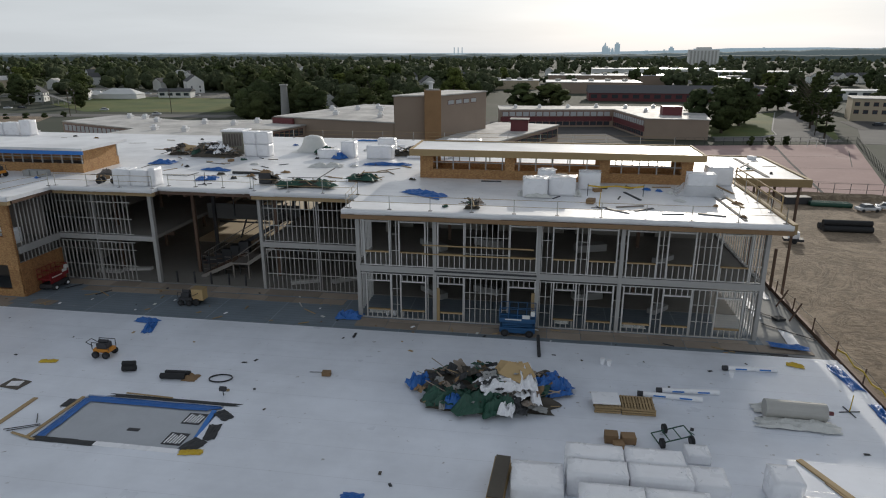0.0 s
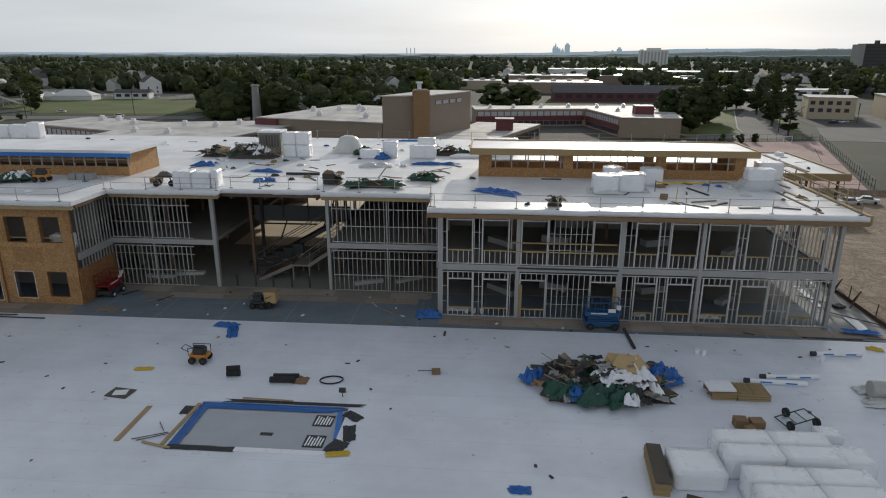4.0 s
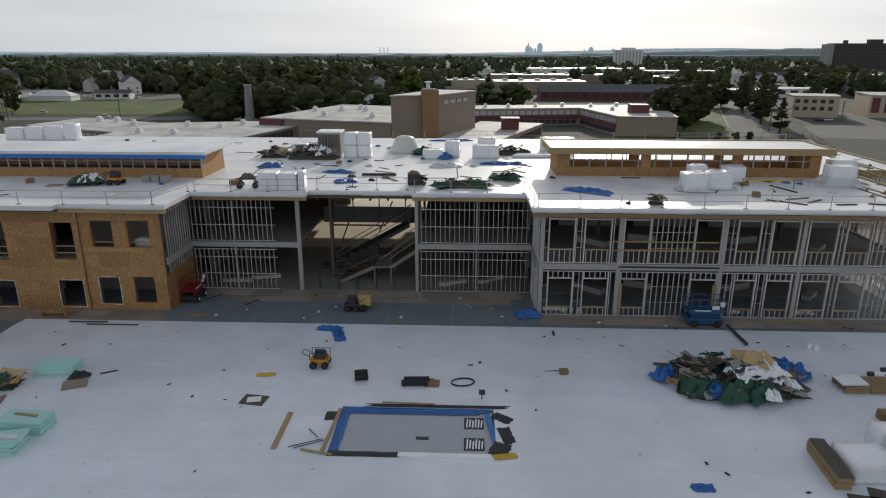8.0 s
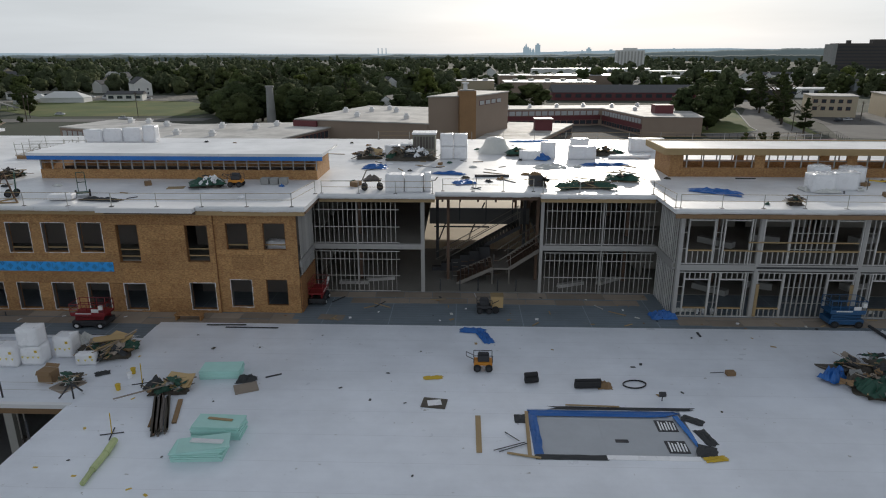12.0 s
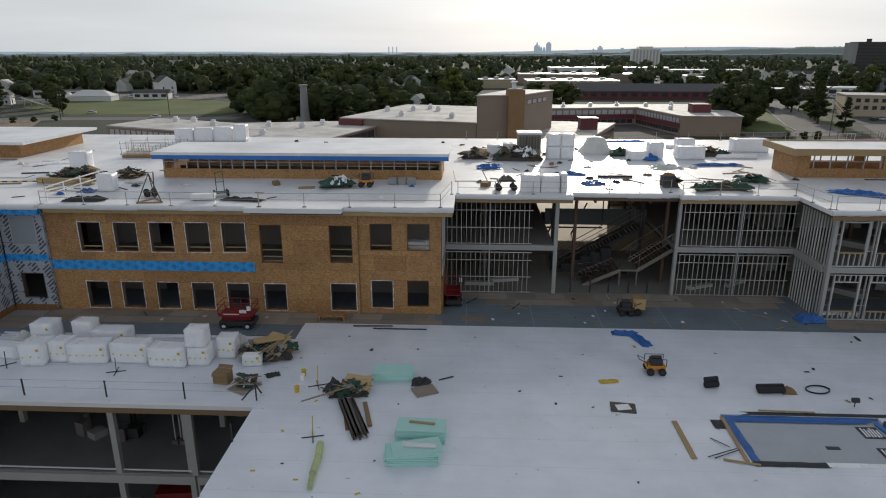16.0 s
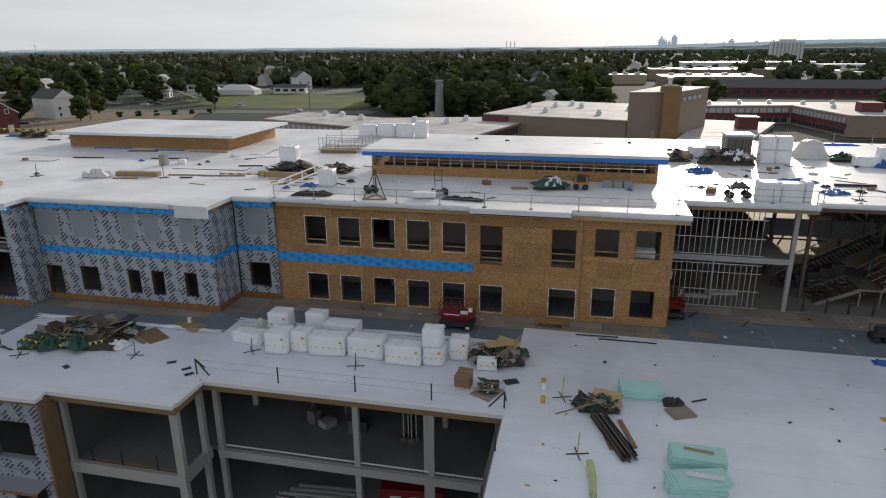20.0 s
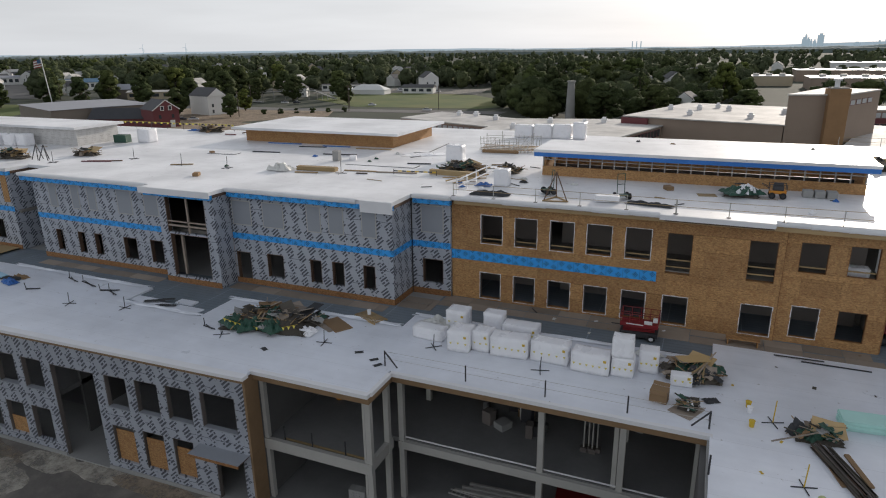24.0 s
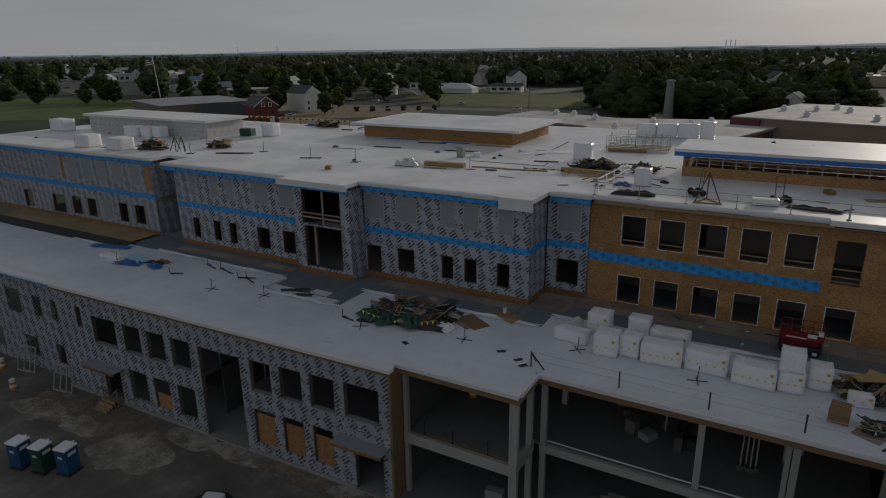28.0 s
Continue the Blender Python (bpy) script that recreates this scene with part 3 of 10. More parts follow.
def beams(*bars):
    bm = bmesh.new()
    for b in bars:
        beam(bm, *b)
    return bm


def rounded(x0, x1, y0, y1, z0, z1, r=0.06, jitter=0.0, seed=0, segments=2):
    """A block with rounded, slightly uneven edges."""
    bm = boxes((x0, x1, y0, y1, z0, z1))
    bmesh.ops.bevel(bm, geom=bm.edges[:], offset=r, segments=segments, affect="EDGES", profile=0.5)
    if jitter:
        rnd = random.Random(seed)
        for v in bm.verts:
            v.co += Vector((rnd.uniform(-1, 1), rnd.uniform(-1, 1), rnd.uniform(-0.6, 0.6))) * jitter
    return bm


def sheet(w, d, h, nx, ny, seed, drop=0.0, base=0.02):
    """A crumpled sheet w by d lying on the ground, with folds up to h high and a ragged outline."""
    bm = bmesh.new()
    rnd = random.Random(seed)
    off = Vector((seed * 7.3, seed * 3.1, seed))
    grid = []
    for j in range(ny + 1):
        row = []
        for i in range(nx + 1):
            u, v = i / nx * 2 - 1, j / ny * 2 - 1
            rag = 1 + 0.22 * noise.noise(Vector((u * 2.3, v * 2.3, 0)) + off)
            edge = max(abs(u), abs(v))
            f = noise.noise(Vector((u * 2.1, v * 2.1, 3)) + off) + 0.6 * noise.noise(Vector((u * 5, v * 5, 9)) + off)
            z = base + max(0.0, h * (0.55 + 0.7 * f) * (1 - edge ** 3 * (1 - drop)))
            row.append(bm.verts.new((u * w / 2 * rag, v * d / 2 * rag, z)))
        grid.append(row)
    for j in range(ny):
        for i in range(nx):
            bm.faces.new((grid[j][i], grid[j][i + 1], grid[j + 1][i + 1], grid[j + 1][i]))
    return bm

# ---- levels ----
G, D, W, F2, RU, RT = -1.0, 9.2, 9.4, 13.5, 17.5, 18.1   # yard, deck, terrace top, upper floor, roof underside, roof top

# ---- ground ----
bm = bmesh.new()
ring = [0, 60, 140, 260, 450, 800, 1400, 2400, 4300]
rows_ = []
for r in ring[1:]:
    rows_.append([bm.verts.new((r * math.cos(2 * math.pi * k / 48) - 30, r * math.sin(2 * math.pi * k / 48) + 60, G - 0.05)) for k in range(48)])
mid = bm.verts.new((-30, 60, G - 0.05))
for k in range(48):
    n = (k + 1) % 48
    bm.faces.new((mid, rows_[0][k], rows_[0][n]))
    for p_, q_ in zip(rows_, rows_[1:]):
        bm.faces.new((p_[k], q_[k], q_[n], p_[n]))
tagged(part("ground", bm, M["town"]), "wide flat green and grey ground out to the horizon", "ground", kind="structure")


def patch(name, material, outline, z, label, category):
    """A flat area of ground from its outline, bedded into the ground."""
    bm = bmesh.new()
    top = [bm.verts.new((x, y, z)) for x, y in outline]
    low = [bm.verts.new((x, y, G - 0.3)) for x, y in outline]
    bm.faces.new(top)
    for k in range(len(top)):
        n = (k + 1) % len(top)
        bm.faces.new((top[n], top[k], low[k], low[n]))
    bmesh.ops.recalc_face_normals(bm, faces=bm.faces[:])
    return tagged(part(name, bm, material), label, category, kind="structure")


patch("yard", M["yard"], [(-190, -40), (19, -40), (19, 44), (-190, 44)], G, "grey-brown compacted yard with pale dried puddles", "ground")
patch("earth_lot", M["dirt"], [(21.2, -40), (140, -40), (118, 148), (21.2, 148)], G + 0.01, "bare brown earth with tyre tracks", "ground")
patch("earth_strip", M["dirt"], [(-330, 92), (-60, 92), (-60, 128), (-200, 215), (-330, 250)], G, "bare brown earth behind the building site", "ground")
patch("court", M["court"], [(44, 152), (76, 151), (105, 238), (57, 228), (44, 226)], G + 0.03, "faded pink sports court with cracks", "court")
patch("road", M["road"], [(60, 240), (104, 244), (112, 275), (142, 360), (190, 520), (240, 760), (222, 760), (172, 520), (124, 362), (90, 290), (62, 250)], G + 0.02, "pale grey asphalt street running to the town", "road")
patch("parking", M["asphalt"], [(-60, 205), (36, 236), (36, 300), (-60, 290)], G + 0.015, "grey asphalt school yard", "pavement")
patch("parking", M["road"], [(108, 240), (260, 215), (330, 345), (150, 345)], G + 0.012, "pale worn asphalt car park", "pavement")
patch("parking", M["asphalt"], [(126, 283), (150, 286), (160, 318), (132, 318)], G + 0.03, "darker asphalt beside the apartment house", "pavement")
patch("parking", M["road"], [(90, 470), (190, 470), (250, 760), (110, 760)], G + 0.025, "grey car park full of cars", "pavement")
patch("lawn", M["grass"], [(-292, 352), (-239, 311), (-168, 318), (-150, 345), (-205, 410), (-263, 421), (-310, 398)], G + 0.01, "mown green playing field", "lawn")
patch("gravel_lot", M["mud"], [(-330, 400), (-309, 402), (-263, 424), (-205, 414), (-215, 470), (-330, 470)], G + 0.012, "pale gravel lot with tents and vans", "ground")
patch("lawn", M["grass"], [(-600, 130), (-430, 140), (-362, 180), (-392, 232), (-440, 268), (-560, 262)], G + 0.01, "mown green grass field", "lawn")
patch("lawn", M["grass"], [(61.5, 251), (80, 255), (87, 262), (90, 276), (117, 358), (100, 345), (66, 300)], G + 0.06, "green lawn beside the street bend", "lawn")
patch("verge", M["grass"], [(103, 250), (106, 252), (121, 300), (135, 352), (131, 356), (115, 300)], G + 0.05, "worn grass verge along the street", "lawn")
patch("road", M["road"], [(-420, 268), (-150, 292), (-150, 306), (-425, 282)], G + 0.02, "narrow grey asphalt road", "road")
patch("track", M["dirt"], [(-330, 205), (-262, 215), (-225, 262), (-240, 292), (-330, 284)], G + 0.015, "pale gravel drive behind the barn", "ground")


def blob(name, material, x, y, rx, ry, seed, z, label, category):
    """A thin patch of ground with an uneven outline."""
    pts = []
    for k in range(36):
        an = 2 * math.pi * k / 36
        f = 1 + 0.45 * noise.noise(Vector((math.cos(an) * 1.3 + seed, math.sin(an) * 1.3, 0))) + 0.12 * noise.noise(Vector((math.cos(an) * 5 + seed, math.sin(an) * 5, 4)))
        pts.append((x + rx * f * math.cos(an), y + ry * f * math.sin(an)))
    return patch(name, material, pts, z, label, category)


for k, (m_, x, y, rx, ry) in enumerate((("churned", -107.5, 24.4, 4.6, 2.4), ("silt", -103.6, 22.3, 3.4, 2.6), ("churned", -115.5, 23.4, 3.2, 2.2), ("silt", -116.8, 22.6, 2.6, 1.6), ("silt", -110.5, 22.8, 2.6, 1.2),
                                        ("silt", -100.5, 25.8, 2.6, 1.2), ("silt", -95.5, 26.3, 3.2, 0.9), ("churned", -90.0, 26.4, 4.5, 0.9), ("silt", -84.0, 26.6, 3.2, 0.9))):
    blob("mud_patch", M[m_], x, y, rx, ry, 3 * k + 1, G + 0.006 + 0.004 * k, "pale dried puddle silt on the yard" if m_ == "silt" else "churned brown mud on the yard", "mud")

# ---- terrace over the lower storeys ----
EAST = 20.4
terrace = thing("terrace", "pale grey insulated terrace roof over the lower storeys", "roof", kind="structure")


def slab(name, material, x0, x1, y0, y1, z0, z1, parent, label=""):
    return part(name, boxes((x0, x1, y0, y1, z0, z1)), material, parent, label)


slab("deck", M["concrete"], -54, EAST - 0.3, 12, 84, 8.7, D - 0.01, terrace)
slab("deck", M["concrete"], -82, -54.002, 31.6, 84, 8.7, D - 0.01, terrace)
slab("deck", M["concrete"], -150, -82.002, 27.6, 84, 8.7, D - 0.01, terrace)
slab("deck", M["concrete"], -82, -73.3, 28.6, 31.598, 8.7, D - 0.01, terrace)
for c_ in solid(-53.9, EAST - 0.35, 12.1, 42.9, [(-26.9, -18.1, 27.3, 31.8)]):
    slab("cover_board", M["white_low"], c_[0], c_[1], c_[2], c_[3], D, W, terrace)
slab("cover_board", M["white_low"], -75.6, -53.902, 31.6, 40.6, D, W, terrace)
slab("cover_board", M["white_low"], -81.9, -73.3, 28.6, 31.598, D, W, terrace)
slab("cover_board", M["white_low"], -91.5, -75.602, 31.6, 38.2, D, W, terrace)
slab("cover_board", M["white_low"], -150, -81.902, 28.3, 31.598, D, W, terrace)
slab("cover_board", M["white_low"], -150, -91.502, 31.6, 34.2, D, W, terrace)
slab("cover_board", M["white_low"], -122.3, -100, 34.202, 37.6, D, W, terrace)
slab("cover_board", M["white_low"], -150, -122.302, 34.202, 36.1, D, W, terrace)
slab("cover_board", M["white_low"], -53.9, EAST - 0.35, 42.902, 43.6, D, W - 0.05, terrace, "sagging edge of the pale boards")
slab("vapour_barrier", M["vapour"], -150, -75.2, 34.2, 42.2, D - 0.008, D + 0.03, terrace, "dark blue-grey barrier sheet")
slab("vapour_barrier", M["vapour"], -75.198, 16, 40.6, 51, D - 0.008, D + 0.03, terrace, "dark blue-grey barrier sheet")
slab("felt_strip", M["felt"], -150, -122.4, 36.2, 38.2, D + 0.031, W + 0.04, terrace, "black felt strip beside the tan deck")
for k in range(11):
    for j in range(2):
        piece("plywood_sheet", terrace, M["lumber_tan"], -150 + 2.44 * k, -147.58 + 2.44 * k, 38.21 + 1.7 * j, 39.9 + 1.69 * j, W + 0.01, W + 0.05)
for k, (x, y, w_, d_) in enumerate(((-96.6, 34.9, 2.2, 0.55), (-93.9, 34.8, 1.6, 0.7), (-98.6, 35.4, 1.2, 0.5), (-94.8, 36.2, 0.9, 0.4))):
    slab("loose_cover_board", M["white_low"], x - w_, x + w_, y - d_, y + d_, D + 0.031, D + 0.12 + 0.01 * k, terrace)
slab("east_kerb", M["iron"], EAST - 0.3, EAST, 12, 62, 8.6, W + 0.12, terrace, "rust-brown steel edge")

# ---- lower storeys below the terrace ----
west = thing("wall_lower", "grey weather-barrier walls of the lower storeys with tall openings", "wall", (-82, 27.5, 0), 1.7, kind="structure")


def at_west(x):
    return x + 82


UP = [(-85.73, -82.82, 4.8, 7.5), (-88.73, -86.55, 4.75, 7.4), (-91.55, -89.46, 4.7, 7.3), (-94.46, -92.37, 4.6, 7.2), (-102.99, -100.81, 4.6, 7.2), (-105.9, -103.77, 4.6, 7.2), (-108.91, -106.73, 4.6, 7.2), (-113.08, -109.88, 4.6, 7.2), (-115.22, -114.44, 5.7, 7.7)]
LOWER = [(-88.73, -86.89, 0.1, 3.2), (-91.55, -89.56, 0.05, 3.15), (-94.46, -92.37, 0.0, 3.05), (-102.99, -100.86, 0.0, 2.95), (-105.9, -103.87, 0.0, 2.9), (-109.01, -106.73, 0.0, 2.9), (-85.05, -82.62, G, 3.0), (-112.6, -110.27, G, 2.2)]
GATE = [(-99.89, -95.43, G, 7.1)]
HOLES = [(at_west(a_), at_west(b_), c_, d_) for a_, b_, c_, d_ in UP + LOWER + GATE]
wall_x("wall_panel", M["wrap_low"], -36, 0, 0.0, 0.35, G - 0.2, 8.86, HOLES, west)
part("cover_board", boxes((-68, 0.2, -0.2, 2.3, D, W - 0.004)), M["white_low"], west)
part("floor_strip", boxes((-36, -0.1, 0.36, 6.0, G - 0.1, G + 0.095)), M["concrete"], west, "dusty concrete floor inside the openings")
part("fascia", boxes((-36, 0.2, -0.14, 0.2, 8.87, 9.15)), M["fascia_wood"], west)
part("white_edge", boxes((-36, 0.35, -0.35, 0.25, 9.18, W + 0.02)), M["edge"], west)
part("plinth", boxes(*((a_, b_, -0.1, 0.05, G - 0.1, G + 0.32) for a_, b_ in ((-36, -30.6), (-28.1, -17.9), (-13.4, -3.05), (-0.6, 0)))), M["concrete"], west)
part("threshold", boxes(*((at_west(a_) + 0.002, at_west(b_) - 0.002, -0.12, 0.36, G - 0.08, G + 0.095) for a_, b_, c_, d_ in LOWER + GATE if c_ == G)), M["concrete"], west, "dusty concrete threshold")
for a_, b_, c_, d_ in UP + LOWER + GATE:
    u0, u1 = at_west(a_), at_west(b_)
    part("opening_lining", boxes((u0 - 0.001, u0 + 0.06, 0.04, 0.36, c_, d_), (u1 - 0.06, u1 + 0.001, 0.04, 0.36, c_, d_), (u0 + 0.061, u1 - 0.061, 0.04, 0.36, d_ - 0.06, d_)), M["grey_wood"], west)
    if c_ > 3:
        part("sill", boxes((u0 - 0.05, u1 + 0.05, -0.05, 0.4, c_ - 0.08, c_ + 0.004)), M["grey_board"], west)
for a_, b_, top in ((-88.73, -86.89, 2.4), (-91.55, -89.56, 2.5), (-94.46, -92.37, 2.6), (-105.9, -103.87, 1.4)):
    part("boarding", boxes((at_west(a_) + 0.1, at_west(b_) - 0.1, 0.2, 0.25, -0.02, top)), M["osb"], west, "yellow-brown boarding over the opening")
# canopies over the two doors
for u0, u1, z_ in ((-4.2, -0.1, 3.2), (-31.8, -27.5, 2.7)):
    part("canopy", boxes((u0, u1, -1.15, 0, z_, z_ + 0.08)), M["iron"], west, "flat plank canopy over a door")
    part("canopy_edge", boxes((u0, u1, -1.2, -1.152, z_ - 0.16, z_ + 0.1)), M["osb_dark"], west)
    part("canopy_cover", boxes((u0 - 0.05, u1 + 0.05, -1.25, 0, z_ + 0.101, z_ + 0.13)), M["grey_board"], west)
# wall further west, set back a step
wall_x("wall_panel", M["wrap_low"], -52, -36.002, 0.9, 1.25, G - 0.2, 8.5, [(-38.6, -37.2, 4.9, 7.0), (-41.4, -40.2, 4.9, 7.0), (-46, -43.6, 4.6, 7.2), (-39.0, -37.4, 0.2, 2.4), (-44, -42, 0.2, 2.4), (-50, -48, 4.6, 7.2), (-50, -48, 0.2, 2.4)], west)
part("wall_panel", boxes((-36.35, -36.0, 0.36, 0.9, G - 0.2, 8.5)), M["wrap_low"], west)
part("blue_strip", boxes((-52, -35.95, 0.7, 0.9, 8.5, 9.15)), M["tape"], west, "blue flashing strip under the roof edge")
part("white_edge", boxes((-52, -36.002, 0.6, 1.2, 9.18, W + 0.02)), M["edge"], west)

# open bays of the lower storeys: columns, floor and roof beams
bays = thing("open_bays", "unglazed steel bays with pale columns and concrete floors", "facade", kind="structure")
for x, y in ((-54.3, 32.5), (-58.45, 32.6), (-63.35, 32.6), (-73.0, 32.5), (-73.7, 31.7), (-73.6, 29.1), (-81.7, 29.1)):
    part("column", boxes((x - 0.19, x + 0.19, y - 0.17, y + 0.17, G, 8.7)), M["column"], bays)
part("column", boxes((-73.98, -73.82, 28.95, 29.25, G, 8.7)), M["column"], bays)
part("column", boxes((-58.98, -58.7, 32.65, 32.9, G, 8.7)), M["column"], bays)
for y in (38, 44, 50):
    for x in (-58.75, -66, -73.4, -80):
        part("column", boxes((x - 0.18, x + 0.18, y - 0.18, y + 0.18, G, 8.7)), M["column"], bays)
part("floor_edge", boxes((-73.2, -54.4, 32.25, 32.55, 3.15, 3.72)), M["column"], bays, "pale floor beam")
part("toe_rail", boxes((-73.2, -54.4, 32.6, 32.66, 3.86, 3.95)), M["edge"], bays, "thin white edge strip")
part("floor_edge", boxes((-81.8, -73.4, 28.85, 29.15, 3.15, 3.95)), M["column"], bays, "pale floor beam")
part("floor_edge", boxes((-73.85, -73.55, 29.15, 32.2, 3.15, 3.95)), M["column"], bays, "pale floor beam")
part("fascia", boxes((-73.1, -53.95, 31.45, 31.75, 8.72, 9.16)), M["fascia_wood"], bays)
part("fascia", boxes((-81.9, -73.35, 28.35, 28.6, 8.72, 9.16)), M["fascia_wood"], bays)
part("fascia", boxes((-73.35, -73.1, 28.35, 31.45, 8.72, 9.16)), M["fascia_wood"], bays)
part("fascia", boxes((-53.95, -53.7, 12, 31.75, 8.5, 9.16)), M["osb_dark"], bays)
part("white_edge", boxes((-73.15, -53.75, 31.3, 31.6, 9.165, W + 0.03)), M["edge"], bays)
part("white_edge", boxes((-82.0, -73.1, 28.2, 28.598, 9.165, W + 0.03), (-73.3, -73.0, 28.6, 31.28, 9.165, W + 0.03)), M["edge"], bays)
part("side_wall", boxes((-82.0, -81.82, 27.5, 28.8, G, 9.1)), M["fascia_wood"], bays)
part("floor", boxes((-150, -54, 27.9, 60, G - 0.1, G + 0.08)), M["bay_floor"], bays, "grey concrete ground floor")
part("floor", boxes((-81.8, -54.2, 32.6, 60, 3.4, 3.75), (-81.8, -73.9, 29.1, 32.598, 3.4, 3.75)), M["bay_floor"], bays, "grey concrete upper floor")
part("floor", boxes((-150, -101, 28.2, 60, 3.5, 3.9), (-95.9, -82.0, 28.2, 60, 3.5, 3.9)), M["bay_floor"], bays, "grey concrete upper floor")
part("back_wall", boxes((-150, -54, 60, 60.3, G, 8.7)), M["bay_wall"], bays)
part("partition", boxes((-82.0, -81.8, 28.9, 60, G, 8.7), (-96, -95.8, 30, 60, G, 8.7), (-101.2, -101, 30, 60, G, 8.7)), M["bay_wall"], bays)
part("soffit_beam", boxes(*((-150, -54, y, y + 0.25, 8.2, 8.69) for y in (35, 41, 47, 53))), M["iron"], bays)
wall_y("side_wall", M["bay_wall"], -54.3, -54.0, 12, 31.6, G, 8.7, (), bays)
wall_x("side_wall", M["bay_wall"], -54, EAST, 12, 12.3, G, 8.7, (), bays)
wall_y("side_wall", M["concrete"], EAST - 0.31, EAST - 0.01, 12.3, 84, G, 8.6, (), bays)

# ---- upper two storeys ----
upper = thing("floors_upper", "concrete floors and dark interior of the upper storeys", "floor", kind="structure")
slab("floor_slab", M["floor"], -44, 15.6, 51.2, 84, D - 0.008, D + 0.02, upper)
for x0, x1, y0 in ((-160, -122.6, 42.2), (-122.6, -118.6, 46.6), (-118.6, -101, 41.6), (-101, -78.4, 42.6), (-78.4, -75, 46.0), (-75, -43.7, 46.3), (-43.7, -34.2, 51.5), (-24, -14.2, 51.5), (-14.2, 15.6, 46.7)):
    slab("floor_slab", M["floor"], x0 + 0.001, x1, y0, 73.9 if x1 < -118 else 84, F2 - 0.3, F2, upper)
# Brighter slab over the floor paints the pool of sun from the rear opening.
slab("floor_slab", M["sunlit_floor"], -38, -20, 64, 92, D + 0.021, D + 0.04, upper, "concrete floor at the open rear, tinted to look sunlit")
for x in range(-160, 16, 8):
    for y in (54.5, 62, 70, 78):
        if not (-34.5 < x < -24 and y > 55 or x < -118 and y > 72):
            piece("column", upper, M["iron"], x - 0.13, x + 0.13, y - 0.13, y + 0.13, D, RU)
for y in (54.5, 62, 70, 78):
    part("roof_beam", boxes((-118.5 if y > 73 else -160, 15.6, y - 0.1, y + 0.1, RU - 0.55, RU)), M["iron"], upper)
    part("floor_beam", boxes((-118.5 if y > 73 else -160, -34.3, y - 0.1, y + 0.1, F2 - 0.75, F2 - 0.302), (-23.9, 15.6, y - 0.1, y + 0.1, F2 - 0.75, F2 - 0.302)), M["iron"], upper)
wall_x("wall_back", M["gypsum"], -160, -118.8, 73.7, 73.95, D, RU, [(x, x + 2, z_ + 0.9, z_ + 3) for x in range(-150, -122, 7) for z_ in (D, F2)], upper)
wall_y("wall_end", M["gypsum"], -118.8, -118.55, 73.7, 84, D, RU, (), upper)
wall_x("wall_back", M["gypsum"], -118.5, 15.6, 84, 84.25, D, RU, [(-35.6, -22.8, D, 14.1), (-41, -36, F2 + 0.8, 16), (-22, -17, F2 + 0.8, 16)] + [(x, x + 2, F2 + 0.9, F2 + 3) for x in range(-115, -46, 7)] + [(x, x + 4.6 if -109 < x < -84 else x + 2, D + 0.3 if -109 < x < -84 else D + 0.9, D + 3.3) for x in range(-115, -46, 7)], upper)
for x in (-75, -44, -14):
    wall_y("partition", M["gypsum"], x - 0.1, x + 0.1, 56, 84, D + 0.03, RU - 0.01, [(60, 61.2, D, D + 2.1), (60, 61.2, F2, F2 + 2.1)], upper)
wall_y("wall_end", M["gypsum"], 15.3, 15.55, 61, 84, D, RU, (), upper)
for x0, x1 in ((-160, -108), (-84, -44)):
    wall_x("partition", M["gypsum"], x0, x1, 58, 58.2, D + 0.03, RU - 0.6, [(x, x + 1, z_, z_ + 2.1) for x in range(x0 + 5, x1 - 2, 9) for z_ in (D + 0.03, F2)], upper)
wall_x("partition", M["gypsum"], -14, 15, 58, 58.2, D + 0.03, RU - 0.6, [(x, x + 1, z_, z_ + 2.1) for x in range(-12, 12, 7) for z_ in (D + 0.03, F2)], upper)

# Added wall that bounces window light, so the openings look less black.
wall_x("corridor_wall", M["added_wall"], -74.4, -44.3, 50.6, 50.75, D + 0.03, RU - 0.6, [(x, x + 1.6, z_, z_ + 2.1) for x in (-68, -55) for z_ in (D + 0.03, F2)] + [(-74.3, -44.4, F2 - 0.302, F2 + 0.002)], upper)
# roof plates, each with its insulation and white edge
roof = thing("roof_upper", "bright white membrane roof over the upper storeys", "roof", kind="structure")
PLATES = [(-14.9, 16.7, 45.5, 62.6), (-14.9, 23.8, 62.602, 76.2), (-14.9, 16.7, 76.202, 85),
          (-24.3, -14.902, 50.3, 85), (-33.0, -24.302, 50.9, 85), (-42.6, -33.002, 50.0, 85),
          (-50.9, -42.602, 45.2, 85), (-58.3, -50.902, 44.7, 85), (-74.3, -58.302, 45.0, 85),
          (-77.8, -74.302, 44.8, 87), (-94.1, -77.802, 41.35, 87), (-101.7, -94.102, 39.4, 87), (-119.2, -101.702, 40.3, 87),
          (-122.6, -119.202, 44.0, 75.4), (-162, -122.602, 41.4, 74.2)]
for k, (x0, x1, y0, y1) in enumerate(PLATES):
    hole = (x0 < -33 < -24.5 < x1)
    part("roof_deck", boxes((x0 + 0.3, x1 - 0.05, y0 + 0.5, y1 - 0.3, RU, RU + 0.25)), M["iron"], roof)
    part("membrane", boxes((x0, x1, y0, y1, RU + 0.28, RT)), M["white"], roof)
for x0, x1, y0 in ((-14.9, 16.7, 45.5),):
    part("nailer", boxes((x0, x1, y0 - 0.17, y0 - 0.115, RU - 0.04, RU + 0.27)), M["fascia_wood"], roof, "weathered brown timber edge")
